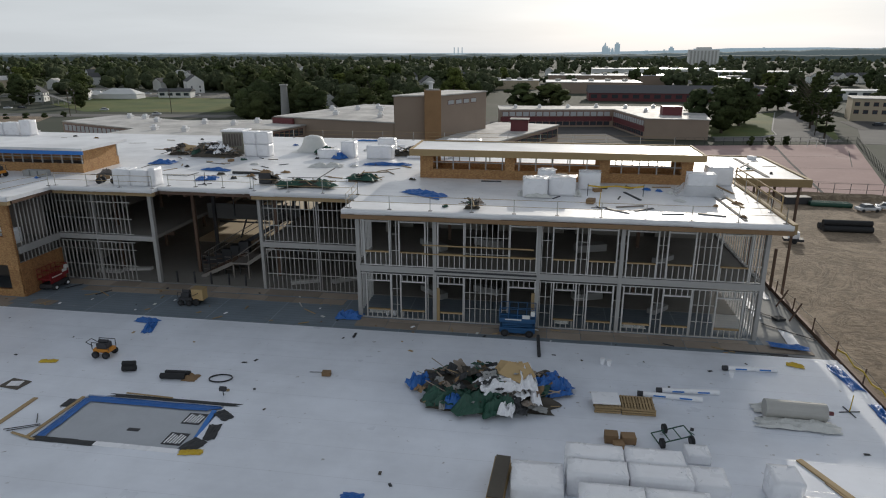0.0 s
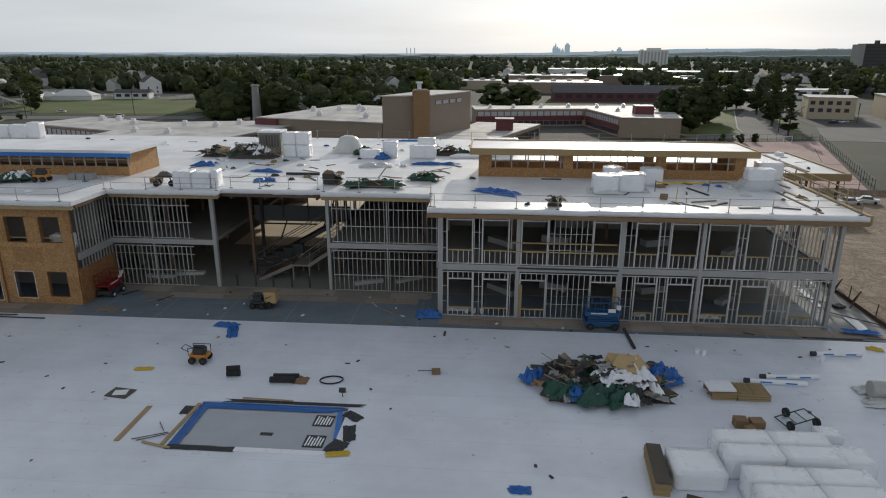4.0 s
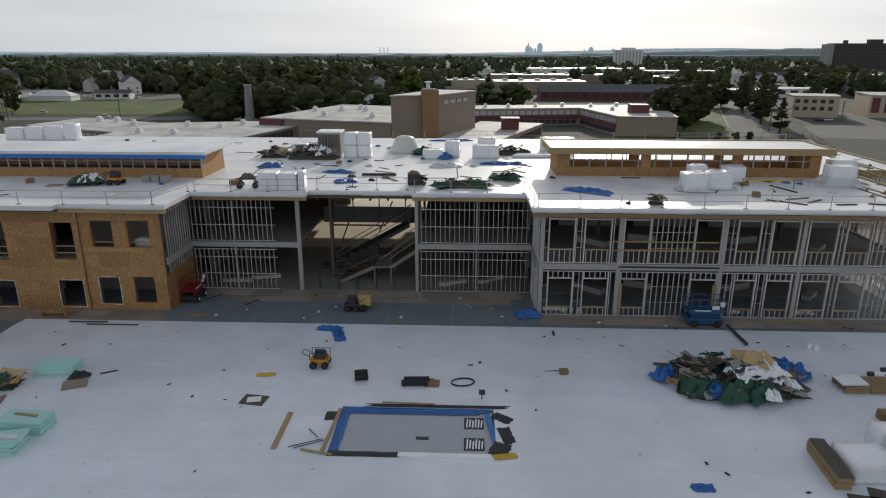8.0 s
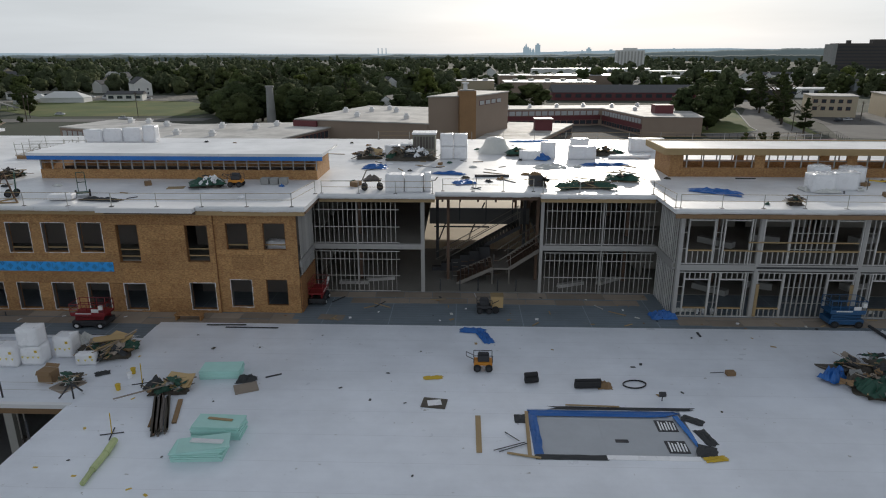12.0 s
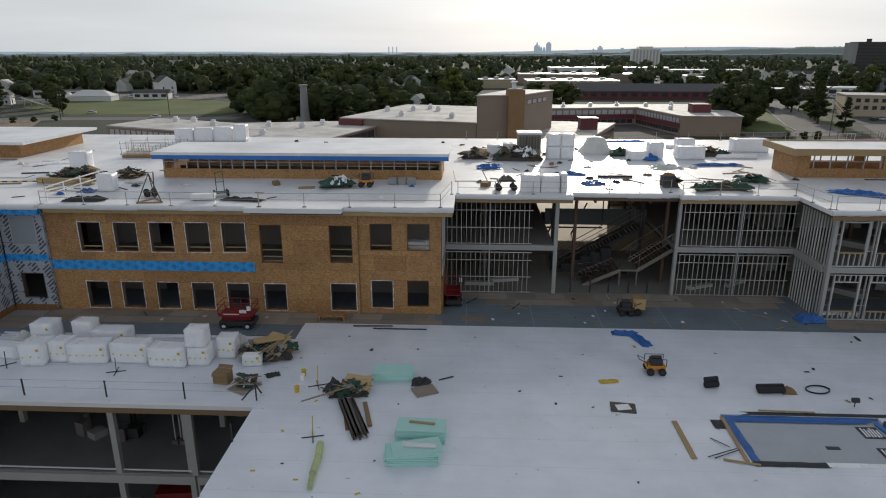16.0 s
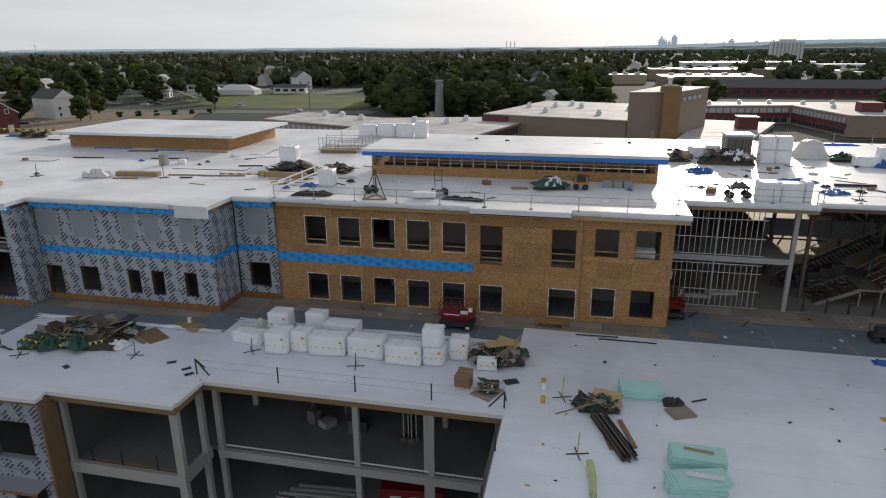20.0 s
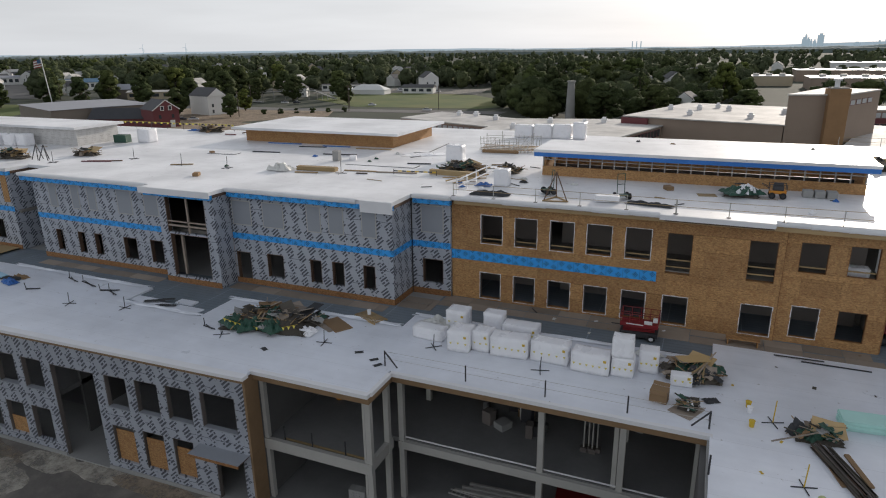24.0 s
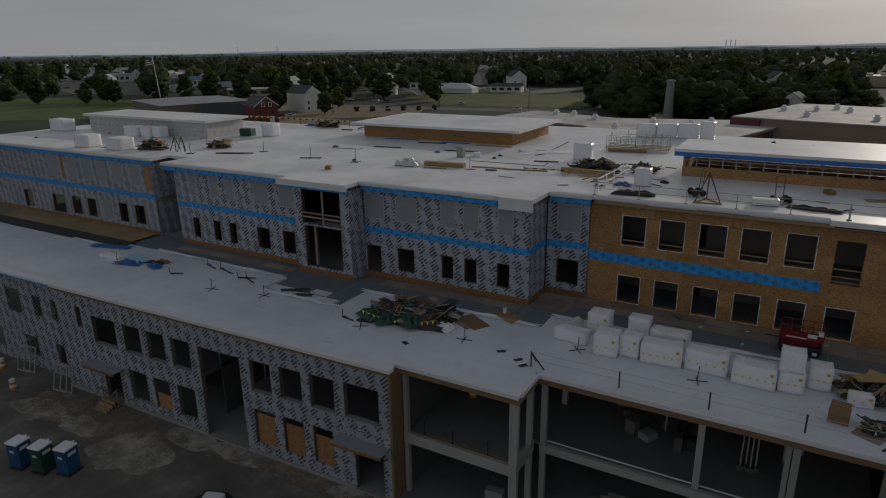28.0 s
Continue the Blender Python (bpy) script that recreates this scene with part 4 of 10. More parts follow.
part("nailer", boxes((16.55, 16.9, 45.46, 62.3, RU + 0.02, RT + 0.12), (16.9, 24.0, 62.3, 62.62, RU + 0.02, RT + 0.12), (23.7, 24.0, 62.62, 76.4, RU + 0.02, RT + 0.12), (16.6, 23.7, 76.1, 76.4, RU + 0.02, RT + 0.12)), M["lumber_tan"], roof, "tan timber edge")
for x0, x1, y0 in ((-42.6, -33.0, 50.0), (-24.3, -14.9, 50.3)):
    part("nailer", boxes((x0 + 0.02, x1 - 0.02, y0 + 0.1, y0 + 0.4, RU - 0.05, RU + 0.27)), M["lumber"], roof)
part("nailer", boxes((-74.2, -42.7, 45.25, 45.6, RU - 0.06, RU + 0.27)), M["lumber"], roof)
part("eave", boxes((-33, -24.3, 51.0, 51.4, RU - 0.02, RU + 0.27)), M["iron"], roof)
for x0, x1, y0 in ((-77.8, -74.3, 44.8), (-94.1, -77.8, 41.35), (-101.7, -94.1, 39.4), (-119.2, -101.7, 40.3), (-162, -122.6, 41.4)):
    part("blue_edge", boxes((x0 + 0.1, x1 - 0.1, y0 + 0.08, y0 + 0.5, RU - 0.15, RU + 0.27)), M["tape"], roof, "blue flashing under the roof edge")
part("membrane_flap", boxes((-80.6, -77.75, 41.25, 41.34, RU - 0.35, RT - 0.02)), M["edge"], roof, "white membrane hanging over the edge")
part("membrane_flap", boxes((-102.0, -94.0, 39.3, 39.39, RU + 0.05, RT - 0.02)), M["edge"], roof, "white membrane hanging over the edge")
part("membrane_flap", boxes((-58.3, -50.95, 44.6, 44.69, RU + 0.24, RT - 0.02)), M["edge"], roof, "white membrane hanging over the edge")
for x, y in ((23.3, 63.2), (19.8, 63.2), (23.3, 75.6), (23.3, 69.4), (20.1, 57.5)):
    part("post", boxes((x - 0.1, x + 0.1, y - 0.1, y + 0.1, G, RU if y > 60 else 13)), M["iron"], roof)

# ---- wooden wing ----
wood = thing("wall_wood", "orange-brown sheathing-board wall with square dark openings", "wall", kind="structure")
WOOD_UP = [(-72.04, -70.26, 14.2, 16.55), (-69.19, -67.4, 14.2, 16.55), (-66.34, -64.5, 14.2, 16.58), (-63.49, -61.65, 14.22, 16.6), (-60.62, -58.8, 14.25, 16.62),
           (-57.68, -55.95, 13.4, 16.5)]
WOOD_LOW = [(-72.1, -70.36, 9.42, 11.65), (-69.23, -67.48, 9.42, 11.65), (-66.37, -64.62, 9.42, 11.65), (-63.5, -61.76, 9.42, 11.65), (-60.64, -58.9, 9.42, 11.65),
            (-57.64, -55.9, 9.42, 11.65)]
WOOD_R = [(-52.25, -50.45, 13.5, 16.5), (-49.1, -47.38, 14.5, 16.65), (-46.2, -44.45, 14.52, 16.67), (-52.3, -50.3, 9.5, 11.75), (-49.08, -47.4, 9.72, 12.0), (-46.26, -44.54, 9.85, 12.05)]
TALL = {-57.68, -52.25}
WY, WY2 = 45.85, 46.0
wall_x("backing", M["osb_dark"], -74.6, -43.6, 46.1, 46.3, D, RU, WOOD_UP + WOOD_LOW + WOOD_R, wood)
wall_y("side_wall", M["gypsum"], -43.75, -43.6, 46.3, 51.4, D, 12.2, (), wood)


def sheathing(parent, x0, x1, y0, y1, z0, z1, holes, step=1.22, high=2.44, shift=0.0):
    """Boards step wide and high, cut round the openings, with a thin gap between them."""
    g = 0.004
    z, r = z0, 0
    while z < z1 - 0.05:
        nz = min(z1, z + step)
        x = x0 - (high / 2 if r % 2 else 0)
        while x < x1 - 0.02:
            for c_ in solid(max(x0, x), min(x1, x + high), z, nz, holes):
                if c_[1] - c_[0] > 0.015 and c_[3] - c_[2] > 0.015:
                    piece("board", parent, M["osb"], c_[0] + g, c_[1] - g, y0, y1, c_[2] + g, c_[3] - g)
            x += high
        z, r = nz, r + 1


def opening_trim(parent, hole, y, white=True, rail=True, seed=0):
    """Ragged white flashing tape round an opening, its lining and a timber guard."""
    u0, u1, z0, z1 = hole
    rnd = random.Random(seed)
    if white:
        t = 0.05
        bm = bmesh.new()
        for a_, b_, c_, d_ in ((u0 - t, u1 + t, z1, z1 + t), (u0 - t, u1 + t, z0 - t, z0), (u0 - t, u0, z0, z1), (u1, u1 + t, z0, z1)):
            wide = (b_ - a_) > (d_ - c_)
            n = max(2, int((b_ - a_ if wide else d_ - c_) / 0.28))
            for k in range(n):
                j = rnd.uniform(-0.03, 0.02)
                if wide:
                    box(bm, a_ + (b_ - a_) * k / n, a_ + (b_ - a_) * (k + 1) / n, y - 0.012, y, c_ - (j if c_ < z0 else 0), d_ + (j if c_ >= z1 else 0))
                else:
                    box(bm, a_ - (j if a_ < u0 else 0), b_ + (j if a_ >= u1 else 0), y - 0.012, y, c_ + (d_ - c_) * k / n, c_ + (d_ - c_) * (k + 1) / n)
        part("flashing_tape", bm, M["edge"], parent, "ragged white flashing tape")
    part("lining", boxes((u0 - 0.001, u0 + 0.03, y + 0.01, y + 0.3, z0, z1), (u1 - 0.03, u1 + 0.001, y + 0.01, y + 0.3, z0, z1), (u0 + 0.031, u1 - 0.031, y + 0.01, y + 0.3, z1 - 0.03, z1)), M["grey_wood" if white else "osb_dark"], parent)
    if rail:
        for h in ((0.32,) if z1 - z0 < 2.6 else (0.45, 1.0)):
            part("guard_rail", boxes((u0 - 0.12, u1 + 0.12, y + 0.31, y + 0.35, z0 + h - 0.05, z0 + h + 0.05)), M["lumber_tan"], parent)


part("blue_band", boxes((-74.62, -58.25, WY - 0.05, WY, 12.66, 13.44)), M["tape"], wood, "printed blue flashing band")
for k, h in enumerate(WOOD_UP + WOOD_LOW):
    opening_trim(wood, h, WY, h[0] not in TALL, h[2] > 12, k)
for k, h in enumerate(WOOD_R):
    opening_trim(wood, h, WY2 if h[0] > -50 else WY, k in (3, 4), h[2] > 12, 40 + k)
part("corner_board", boxes((-50.06, -49.98, WY + 0.002, WY2 + 0.04, D, RU)), M["osb_dark"], wood)
for k in range(4):
    piece("board", wood, M["osb_dark"], -43.54, -43.44, WY2 + 0.12 + 1.22 * k, WY2 + 1.332 + 1.22 * k, D, 12.2)

# ---- wrapped west wings ----
wraps = thing("wall_wrapped", "grey printed weather-barrier walls with blue bands", "wall", kind="structure")


def wrapped_wall(x0, x1, y, holes, blinds=(), band=True, foot=True):
    wall_x("wall_panel", M["wrap"], x0, x1, y, y + 0.3, D, RU + 0.3, list(holes), wraps)
    if band:
        part("blue_band", boxes((x0, x1, y - 0.03, y - 0.002, 13.42, 13.95)), M["tape"], wraps, "printed blue flashing band")
    if foot:
        part("foot_board", boxes((x0, x1, y - 0.05, y - 0.002, D - 0.005, 9.72)), M["osb_dark"], wraps)
    for b in blinds:
        part("infill_board", boxes((b[0], b[1], y - 0.035, y - 0.004, b[2], b[3])), M["grey_board"], wraps, "smooth grey board closing an opening")
        u0, u1, z0, z1 = b
        for e_ in ((u0 - 0.09, u0, z0 - 0.09, z1 + 0.09), (u1, u1 + 0.09, z0 - 0.09, z1 + 0.09), (u0, u1, z1, z1 + 0.09), (u0, u1, z0 - 0.09, z0)):
            piece("taped_edge", wraps, M["column"], e_[0], e_[1], y - 0.03, y - 0.003, e_[2], e_[3])
    for h in holes:
        part("lining", boxes((h[0] - 0.001, h[0] + 0.06, y + 0.02, y + 0.42, h[2], h[3]), (h[1] - 0.06, h[1] + 0.001, y + 0.02, y + 0.42, h[2], h[3]), (h[0] + 0.061, h[1] - 0.061, y + 0.02, y + 0.42, h[3] - 0.06, h[3])), M["iron"], wraps)


wrapped_wall(-78.1, -74.62, 45.55, [(-77.2, -75.3, 10.25, 12.4)], [(-77.2, -75.3, 14.8, 17.0)])
RIGHT = [(-90.75, -89.0, 10.15, 12.3), (-86.25, -85.1, 10.2, 12.3), (-84.05, -82.88, 10.22, 12.35), (-81.04, -79.9, 10.3, 12.4), (-94.1, -92.55, D, 12.2)]
wrapped_wall(-94.25, -78.2, 42.05, RIGHT, [(-94.0, -92.1, 14.8, 16.85), (-90.72, -88.7, 14.8, 16.9), (-86.18, -84.95, 14.85, 17.0), (-84.05, -82.75, 14.88, 17.0), (-80.9, -79.7, 14.9, 17.1)])
part("return_wall", boxes((-78.5, -78.2, 42.36, 45.54, D, RU + 0.3)), M["wrap"], wraps)
part("blue_band", boxes((-78.198, -78.17, 42.05, 45.5, 13.42, 13.95)), M["tape"], wraps)
part("foot_board", boxes((-78.198, -78.15, 42.0, 45.5, D, 9.72)), M["osb_dark"], wraps)
wrapped_wall(-100.6, -94.3, 40.0, [(-99.75, -95.3, 14.0, 17.25), (-99.6, -95.3, 9.9, 13.85)], band=False)
part("return_wall", boxes((-94.6, -94.3, 40.31, 42.04, D, RU + 0.3)), M["wrap"], wraps)
part("entrance_bars", boxes((-97.45, -97.3, 40.05, 40.2, 14.0, 17.25), (-99.75, -95.3, 40.05, 40.2, 14.55, 14.7), (-99.75, -95.3, 40.05, 40.2, 14.95, 15.05), (-98.9, -98.7, 40.5, 40.7, 9.9, 13.85), (-97.0, -96.7, 44, 44.3, D, 13.0), (-96.1, -95.8, 44, 44.3, D, 13.0)), M["plywood"], wraps)
LEFT = [(-116.29, -115.33, 10.15, 12.35), (-113.20, -112.19, 10.17, 12.37), (-110.87, -109.86, 10.20, 12.40), (-106.97, -105.25, 10.25, 12.43), (-103.53, -101.96, 10.25, 12.50)]
wrapped_wall(-118.4, -100.7, 41.15, LEFT, [(-116.14, -115.23, 14.80, 17.00), (-113.00, -112.09, 14.80, 17.05), (-110.77, -109.81, 14.85, 17.05), (-106.87, -105.15, 14.85, 17.05), (-103.48, -101.91, 14.95, 17.10)])
wrapped_wall(-122.7, -118.5, 46.2, [], band=True)
part("return_wall", boxes((-118.69, -118.41, 41.46, 46.19, D, RU + 0.3)), M["wrap"], wraps)
FARL = [(-143.5, -140.8, 9.8, 12.1), (-139.2, -137.4, 10.0, 12.25), (-136.0, -134.35, 10.05, 12.3), (-129.9, -128.3, 10.1, 12.4), (-126.9, -125.2, 10.2, 12.42), (-150, -148, 9.8, 12.1)]
wrapped_wall(-162, -122.9, 41.75, FARL, [(-132.9, -131.2, 10.1, 12.35), (-138.9, -137.25, 14.65, 17.1), (-135.9, -134.1, 14.7, 17.1), (-132.8, -131.25, 14.75, 17.05), (-129.85, -128.25, 14.8, 17.05), (-126.6, -125.05, 14.85, 17.1), (-143, -141, 14.6, 17.1)])
part("return_wall", boxes((-123.2, -122.9, 42.06, 46.19, D, RU + 0.3)), M["wrap"], wraps)
part("osb_strip", boxes((-124.2, -123.3, 41.71, 41.746, 14.4, 17.8)), M["osb"], wraps)
part("osb_strip", boxes((-140.3, -139.7, 41.71, 41.746, 14.4, 17.8)), M["osb"], wraps)

# ---- steel-stud wing ----
studs = thing("wall_studs", "bare galvanised steel stud wall of the unfinished wing", "wall", kind="structure")
SY = 46.3
UPW = [(-13.38, -11.54), (-10.66, -8.78), (0.85, 2.44), (3.43, 5.31), (6.13, 8.13), (8.93, 10.67), (12.53, 14.44)]
LOWW = [(-13.3, -11.5), (-10.6, -8.75), (1.05, 2.57), (3.5, 5.27), (6.13, 8.1), (8.94, 10.8), (12.65, 14.4)]
TALLW = [(-7.69, -5.84), (-2.29, -0.43)]


def stud(x, y, z0, z1, w=0.05, d=0.15, m="steel"):
    piece("stud", studs, M[m], x - w / 2, x + w / 2, y, y + d, z0, z1)


def stud_row(x0, x1, y, z0, z1, gaps, head, sill, pitch=0.406):
    """Studs between x0 and x1; in each gap only short ones above the head and below the sill."""
    x = x0
    while x <= x1 + 0.01:
        g = [h for h in gaps if h[0] - 0.02 < x < h[1] + 0.02]
        if not g:
            stud(x, y, z0, z1)
        else:
            stud(x, y, head + 0.1, z1)
            if sill > z0 + 0.3:
                stud(x, y, z0, sill - 0.05)
        x += pitch
    for a_, b_ in gaps:
        for x in (a_ - 0.06, b_ + 0.06):
            stud(x, y - 0.01, z0, z1, 0.1, 0.17)
        piece("header", studs, M["steel"], a_, b_, y - 0.005, y + 0.16, head, head + 0.1)
        if sill > z0 + 0.3:
            piece("sill", studs, M["lumber"], a_, b_, y - 0.02, y + 0.17, sill - 0.1, sill)
    for z_ in (z0, z1 - 0.06):
        piece("track", studs, M["steel"], x0 - 0.05, x1 + 0.05, y - 0.008, y + 0.158, z_, z_ + 0.06)


stud_row(-13.8, 15.4, SY, F2 + 0.1, RU - 0.02, UPW + TALLW, 17.05, 14.75)
stud_row(-13.8, 15.4, SY, D + 0.03, 12.95, LOWW + TALLW, 12.3, 10.0)
part("floor_band", boxes((-14.1, 15.7, SY - 0.05, SY + 0.4, 13.08, F2 + 0.05)), M["steel_white"], studs, "pale floor edge band")
part("black_sheet", boxes((-8.0, -0.3, SY - 0.09, SY - 0.052, 13.28, 13.42)), M["felt"], studs)
for x in (-13.95, -7.98, -0.2, 5.72, 15.5):
    part("clad_column", boxes((x - 0.14, x + 0.14, SY - 0.07, SY + 0.3, D, RU)), M["steel_white"], studs)
for z_ in (14.65, 15.35):
    part("guard_rail", boxes((-8.9, -0.6, SY - 0.12, SY - 0.075, z_, z_ + 0.1)), M["lumber_tan"], studs)
for z0, z1, hd in ((F2 + 0.1, RU, 17.05), (D, 13.0, 12.3)):
    for zz in (z0 + 1.2, z0 + 2.5):
        part("bridging", boxes(*((a_, b_, SY + 0.06, SY + 0.09, zz, zz + 0.04) for a_, b_ in ((-13.8, -13.4), (-11.5, -10.7), (-5.8, -2.3), (-0.3, 0.8), (2.5, 3.4), (5.4, 6.1), (8.15, 8.9), (10.8, 12.5), (14.5, 15.5)))), M["steel"], studs)
for x in (-7.7, -0.5):
    part("jamb", boxes((x - 0.12, x + 0.12, SY - 0.09, SY - 0.01, D + 0.1, 12.0)), M["lumber_tan"], studs)
# gable end of studs
for z0, z1 in ((F2 + 0.1, RU - 0.02), (D + 0.03, 12.95)):
    y = SY + 0.5
    while y < 61:
        piece("stud", studs, M["steel"], 15.49, 15.58, y - 0.02, y + 0.02, z0, z1)
        y += 0.61
part("floor_band", boxes((15.4, 15.72, SY + 0.41, 61, 13.0, F2 + 0.09)), M["steel_white"], studs)
# recessed centre
CY = 51.1
for x0, x1 in ((-43.4, -36.1), (-23.7, -14.4)):
    for z0, z1 in ((F2 + 0.12, RU - 0.1), (D + 0.03, 12.9)):
        x = x0 + 0.1
        while x <= x1:
            stud(x, CY, z0, z1, 0.032, 0.13)
            x += 0.406
        for z_ in (z0, z0 + 1.4, z0 + 2.9, z1 - 0.06):
            part("bridging", boxes((x0, x1, CY + 0.05, CY + 0.1, z_, z_ + 0.06)), M["steel"], studs)
for x0, x1 in ((-43.5, -34.0), (-24.1, -14.2)):
    part("floor_band", boxes((x0, x1, CY - 0.05, CY + 0.3, 13.1, F2 + 0.05)), M["steel_white"], studs)
for x, r_ in ((-39.7, 0.05), (-34.1, 0.16), (-24.0, 0.13), (-18.9, 0.05)):
    part("column", boxes((x - r_, x + r_, CY - 0.06, CY + 0.3, D, RU)), M["steel_white"], studs)
# side walls of the recess
for z0, z1 in ((F2 + 0.1, RU - 0.02), (D + 0.03, 12.95)):
    for k in range(11):
        y = SY + 0.45 + 0.42 * k
        for x in (-14.15, -43.5):
            piece("stud", studs, M["steel"], x - 0.05, x + 0.05, y - 0.018, y + 0.018, 12.21 if x < -40 and z0 < 12 else z0, z1)
part("floor_band", boxes((-14.3, -14.0, SY + 0.41, CY - 0.06, 13.0, F2 + 0.09)), M["steel_white"], studs)
part("floor_band", boxes((-43.54, -43.4, 46.31, CY - 0.06, 13.0, F2 + 0.09)), M["steel_white"], studs)

# ---- clerestories and penthouses on the roof ----
def clerestory(name, label, x0, x1, y0, y1, top, over, blue, bays_, panels):
    c = thing(name, label, "clerestory", kind="structure")
    part("sill_wall", boxes((x0, x1, y0, y0 + 0.25, RT, RT + 0.85), (x0, x1, y1 - 0.25, y1, RT, RT + 0.85), (x0, x0 + 0.25, y0 + 0.25, y1 - 0.25, RT, top - 0.3), (x1 - 0.25, x1, y0 + 0.25, y1 - 0.25, RT, top - 0.3)), M["osb"], c)
    part("roof_slab", boxes((x0 - over, x1 + over, y0 - over, y1 + over, top - 0.25, top)), M["white"], c)
    if blue:
        part("blue_fascia", boxes((x0 - over + 0.05, x1 + over - 0.05, y0 - over + 0.03, y0 - over + 0.2, top - 0.62, top - 0.251)), M["blue"], c)
    else:
        part("fascia", boxes((x0 - over - 0.02, x1 + over + 0.02, y0 - over - 0.05, y0 - over + 0.12, top - 0.5, top + 0.1), (x0 - over - 0.05, x0 - over + 0.12, y0 - over + 0.12, y1 + over, top - 0.5, top + 0.1), (x1 + over - 0.12, x1 + over + 0.05, y0 - over + 0.12, y1 + over, top - 0.5, top + 0.1), (x0 - over + 0.12, x1 + over - 0.12, y1 + over - 0.1, y1 + over + 0.05, top - 0.5, top + 0.1)), M["lumber_tan"], c)
    for k in range(bays_ + 1):
        x = x0 + 0.06 + (x1 - x0 - 0.12) * k / bays_
        for y in (y0 + 0.05, y1 - 0.15):
            piece("stud", c, M["steel_white"], x - 0.05, x + 0.05, y, y + 0.1, RT + 0.85, top - 0.26)
    part("mullion", boxes((x0, x1, y0 + 0.06, y0 + 0.12, RT + 1.45, RT + 1.52)), M["steel_white"], c)
    for a_, b_ in panels:
        part("panel", boxes((a_, b_, y0 - 0.01, y0 + 0.26, RT + 0.85, top - 0.26)), M["osb"], c)
        part("panel", boxes((a_, b_, y1 - 0.26, y1 + 0.01, RT + 0.85, top - 0.26)), M["osb"], c)
    if blue:
        part("inner_curb", boxes((x0 + 0.4, x1 - 0.4, (y0 + y1) / 2 - 0.1, (y0 + y1) / 2 + 0.1, RT, RT + 0.7)), M["dark"], c)
    return c


clerestory("clerestory_steel", "timber-framed clerestory with a white roof and open strip windows", -11.4, 12.8, 58.8, 63.6, 20.75, 0.8, False, 16, [(-11.4, -10.2), (-3.6, -2.7), (4.8, 5.7), (11.8, 12.8)])
clerestory("clerestory_wood", "long clerestory with a white roof and blue fascia", -69.7, -44.0, 56.2, 61.7, 20.55, 0.7, True, 24, [])


def penthouse(name, label, x0, x1, y0, y1, top, over, mat):
    p = thing(name, label, "penthouse", kind="structure")
    part("walls", boxes((x0, x1, y0, y0 + 0.25, RT, top - 0.2), (x0, x1, y1 - 0.25, y1, RT, top - 0.2), (x0, x0 + 0.25, y0 + 0.25, y1 - 0.25, RT, top - 0.2), (x1 - 0.25, x1, y0 + 0.25, y1 - 0.25, RT, top - 0.2)), M[mat], p)
    part("roof_slab", boxes((x0 - over, x1 + over, y0 - over, y1 + over, top - 0.3, top)), M["white"], p)
    return p


penthouse("penthouse_board", "low board-clad penthouse with an overhanging white roof", -112.2, -90.6, 66.8, 78.4, 19.95, 1.3, "osb")
penthouse("penthouse_wrapped", "low wrapped penthouse with a white roof", -155, -129.6, 55.6, 61.9, 20.5, 0.6, "wrap_pale")

# ---- things on the terrace ----
def wheel(parent, x, y, z, r, w, name="wheel"):
    """A tyre on an axle along local x, with a rim."""
    t = part(name, rods(((x - w / 2, y, z), (x + w / 2, y, z), r, 14)), M["rubber"], parent)
    part("rim", rods(((x - w / 2 - 0.012, y, z), (x + w / 2 + 0.012, y, z), r * 0.55, 10)), M["dark"], t)


def pennant(x, y, z, w, h):
    """A small flat triangle, point down."""
    bm = bmesh.new()
    v = [bm.verts.new((x + a_ * w, y + b_, z + c_ * h)) for b_ in (0, 0.008) for a_, c_ in ((-0.5, 1), (0.5, 1), (0, 0))]
    for f in ((0, 2, 1), (3, 4, 5), (0, 1, 4, 3), (1, 2, 5, 4), (2, 0, 3, 5)):
        bm.faces.new([v[k] for k in f])
    return bm


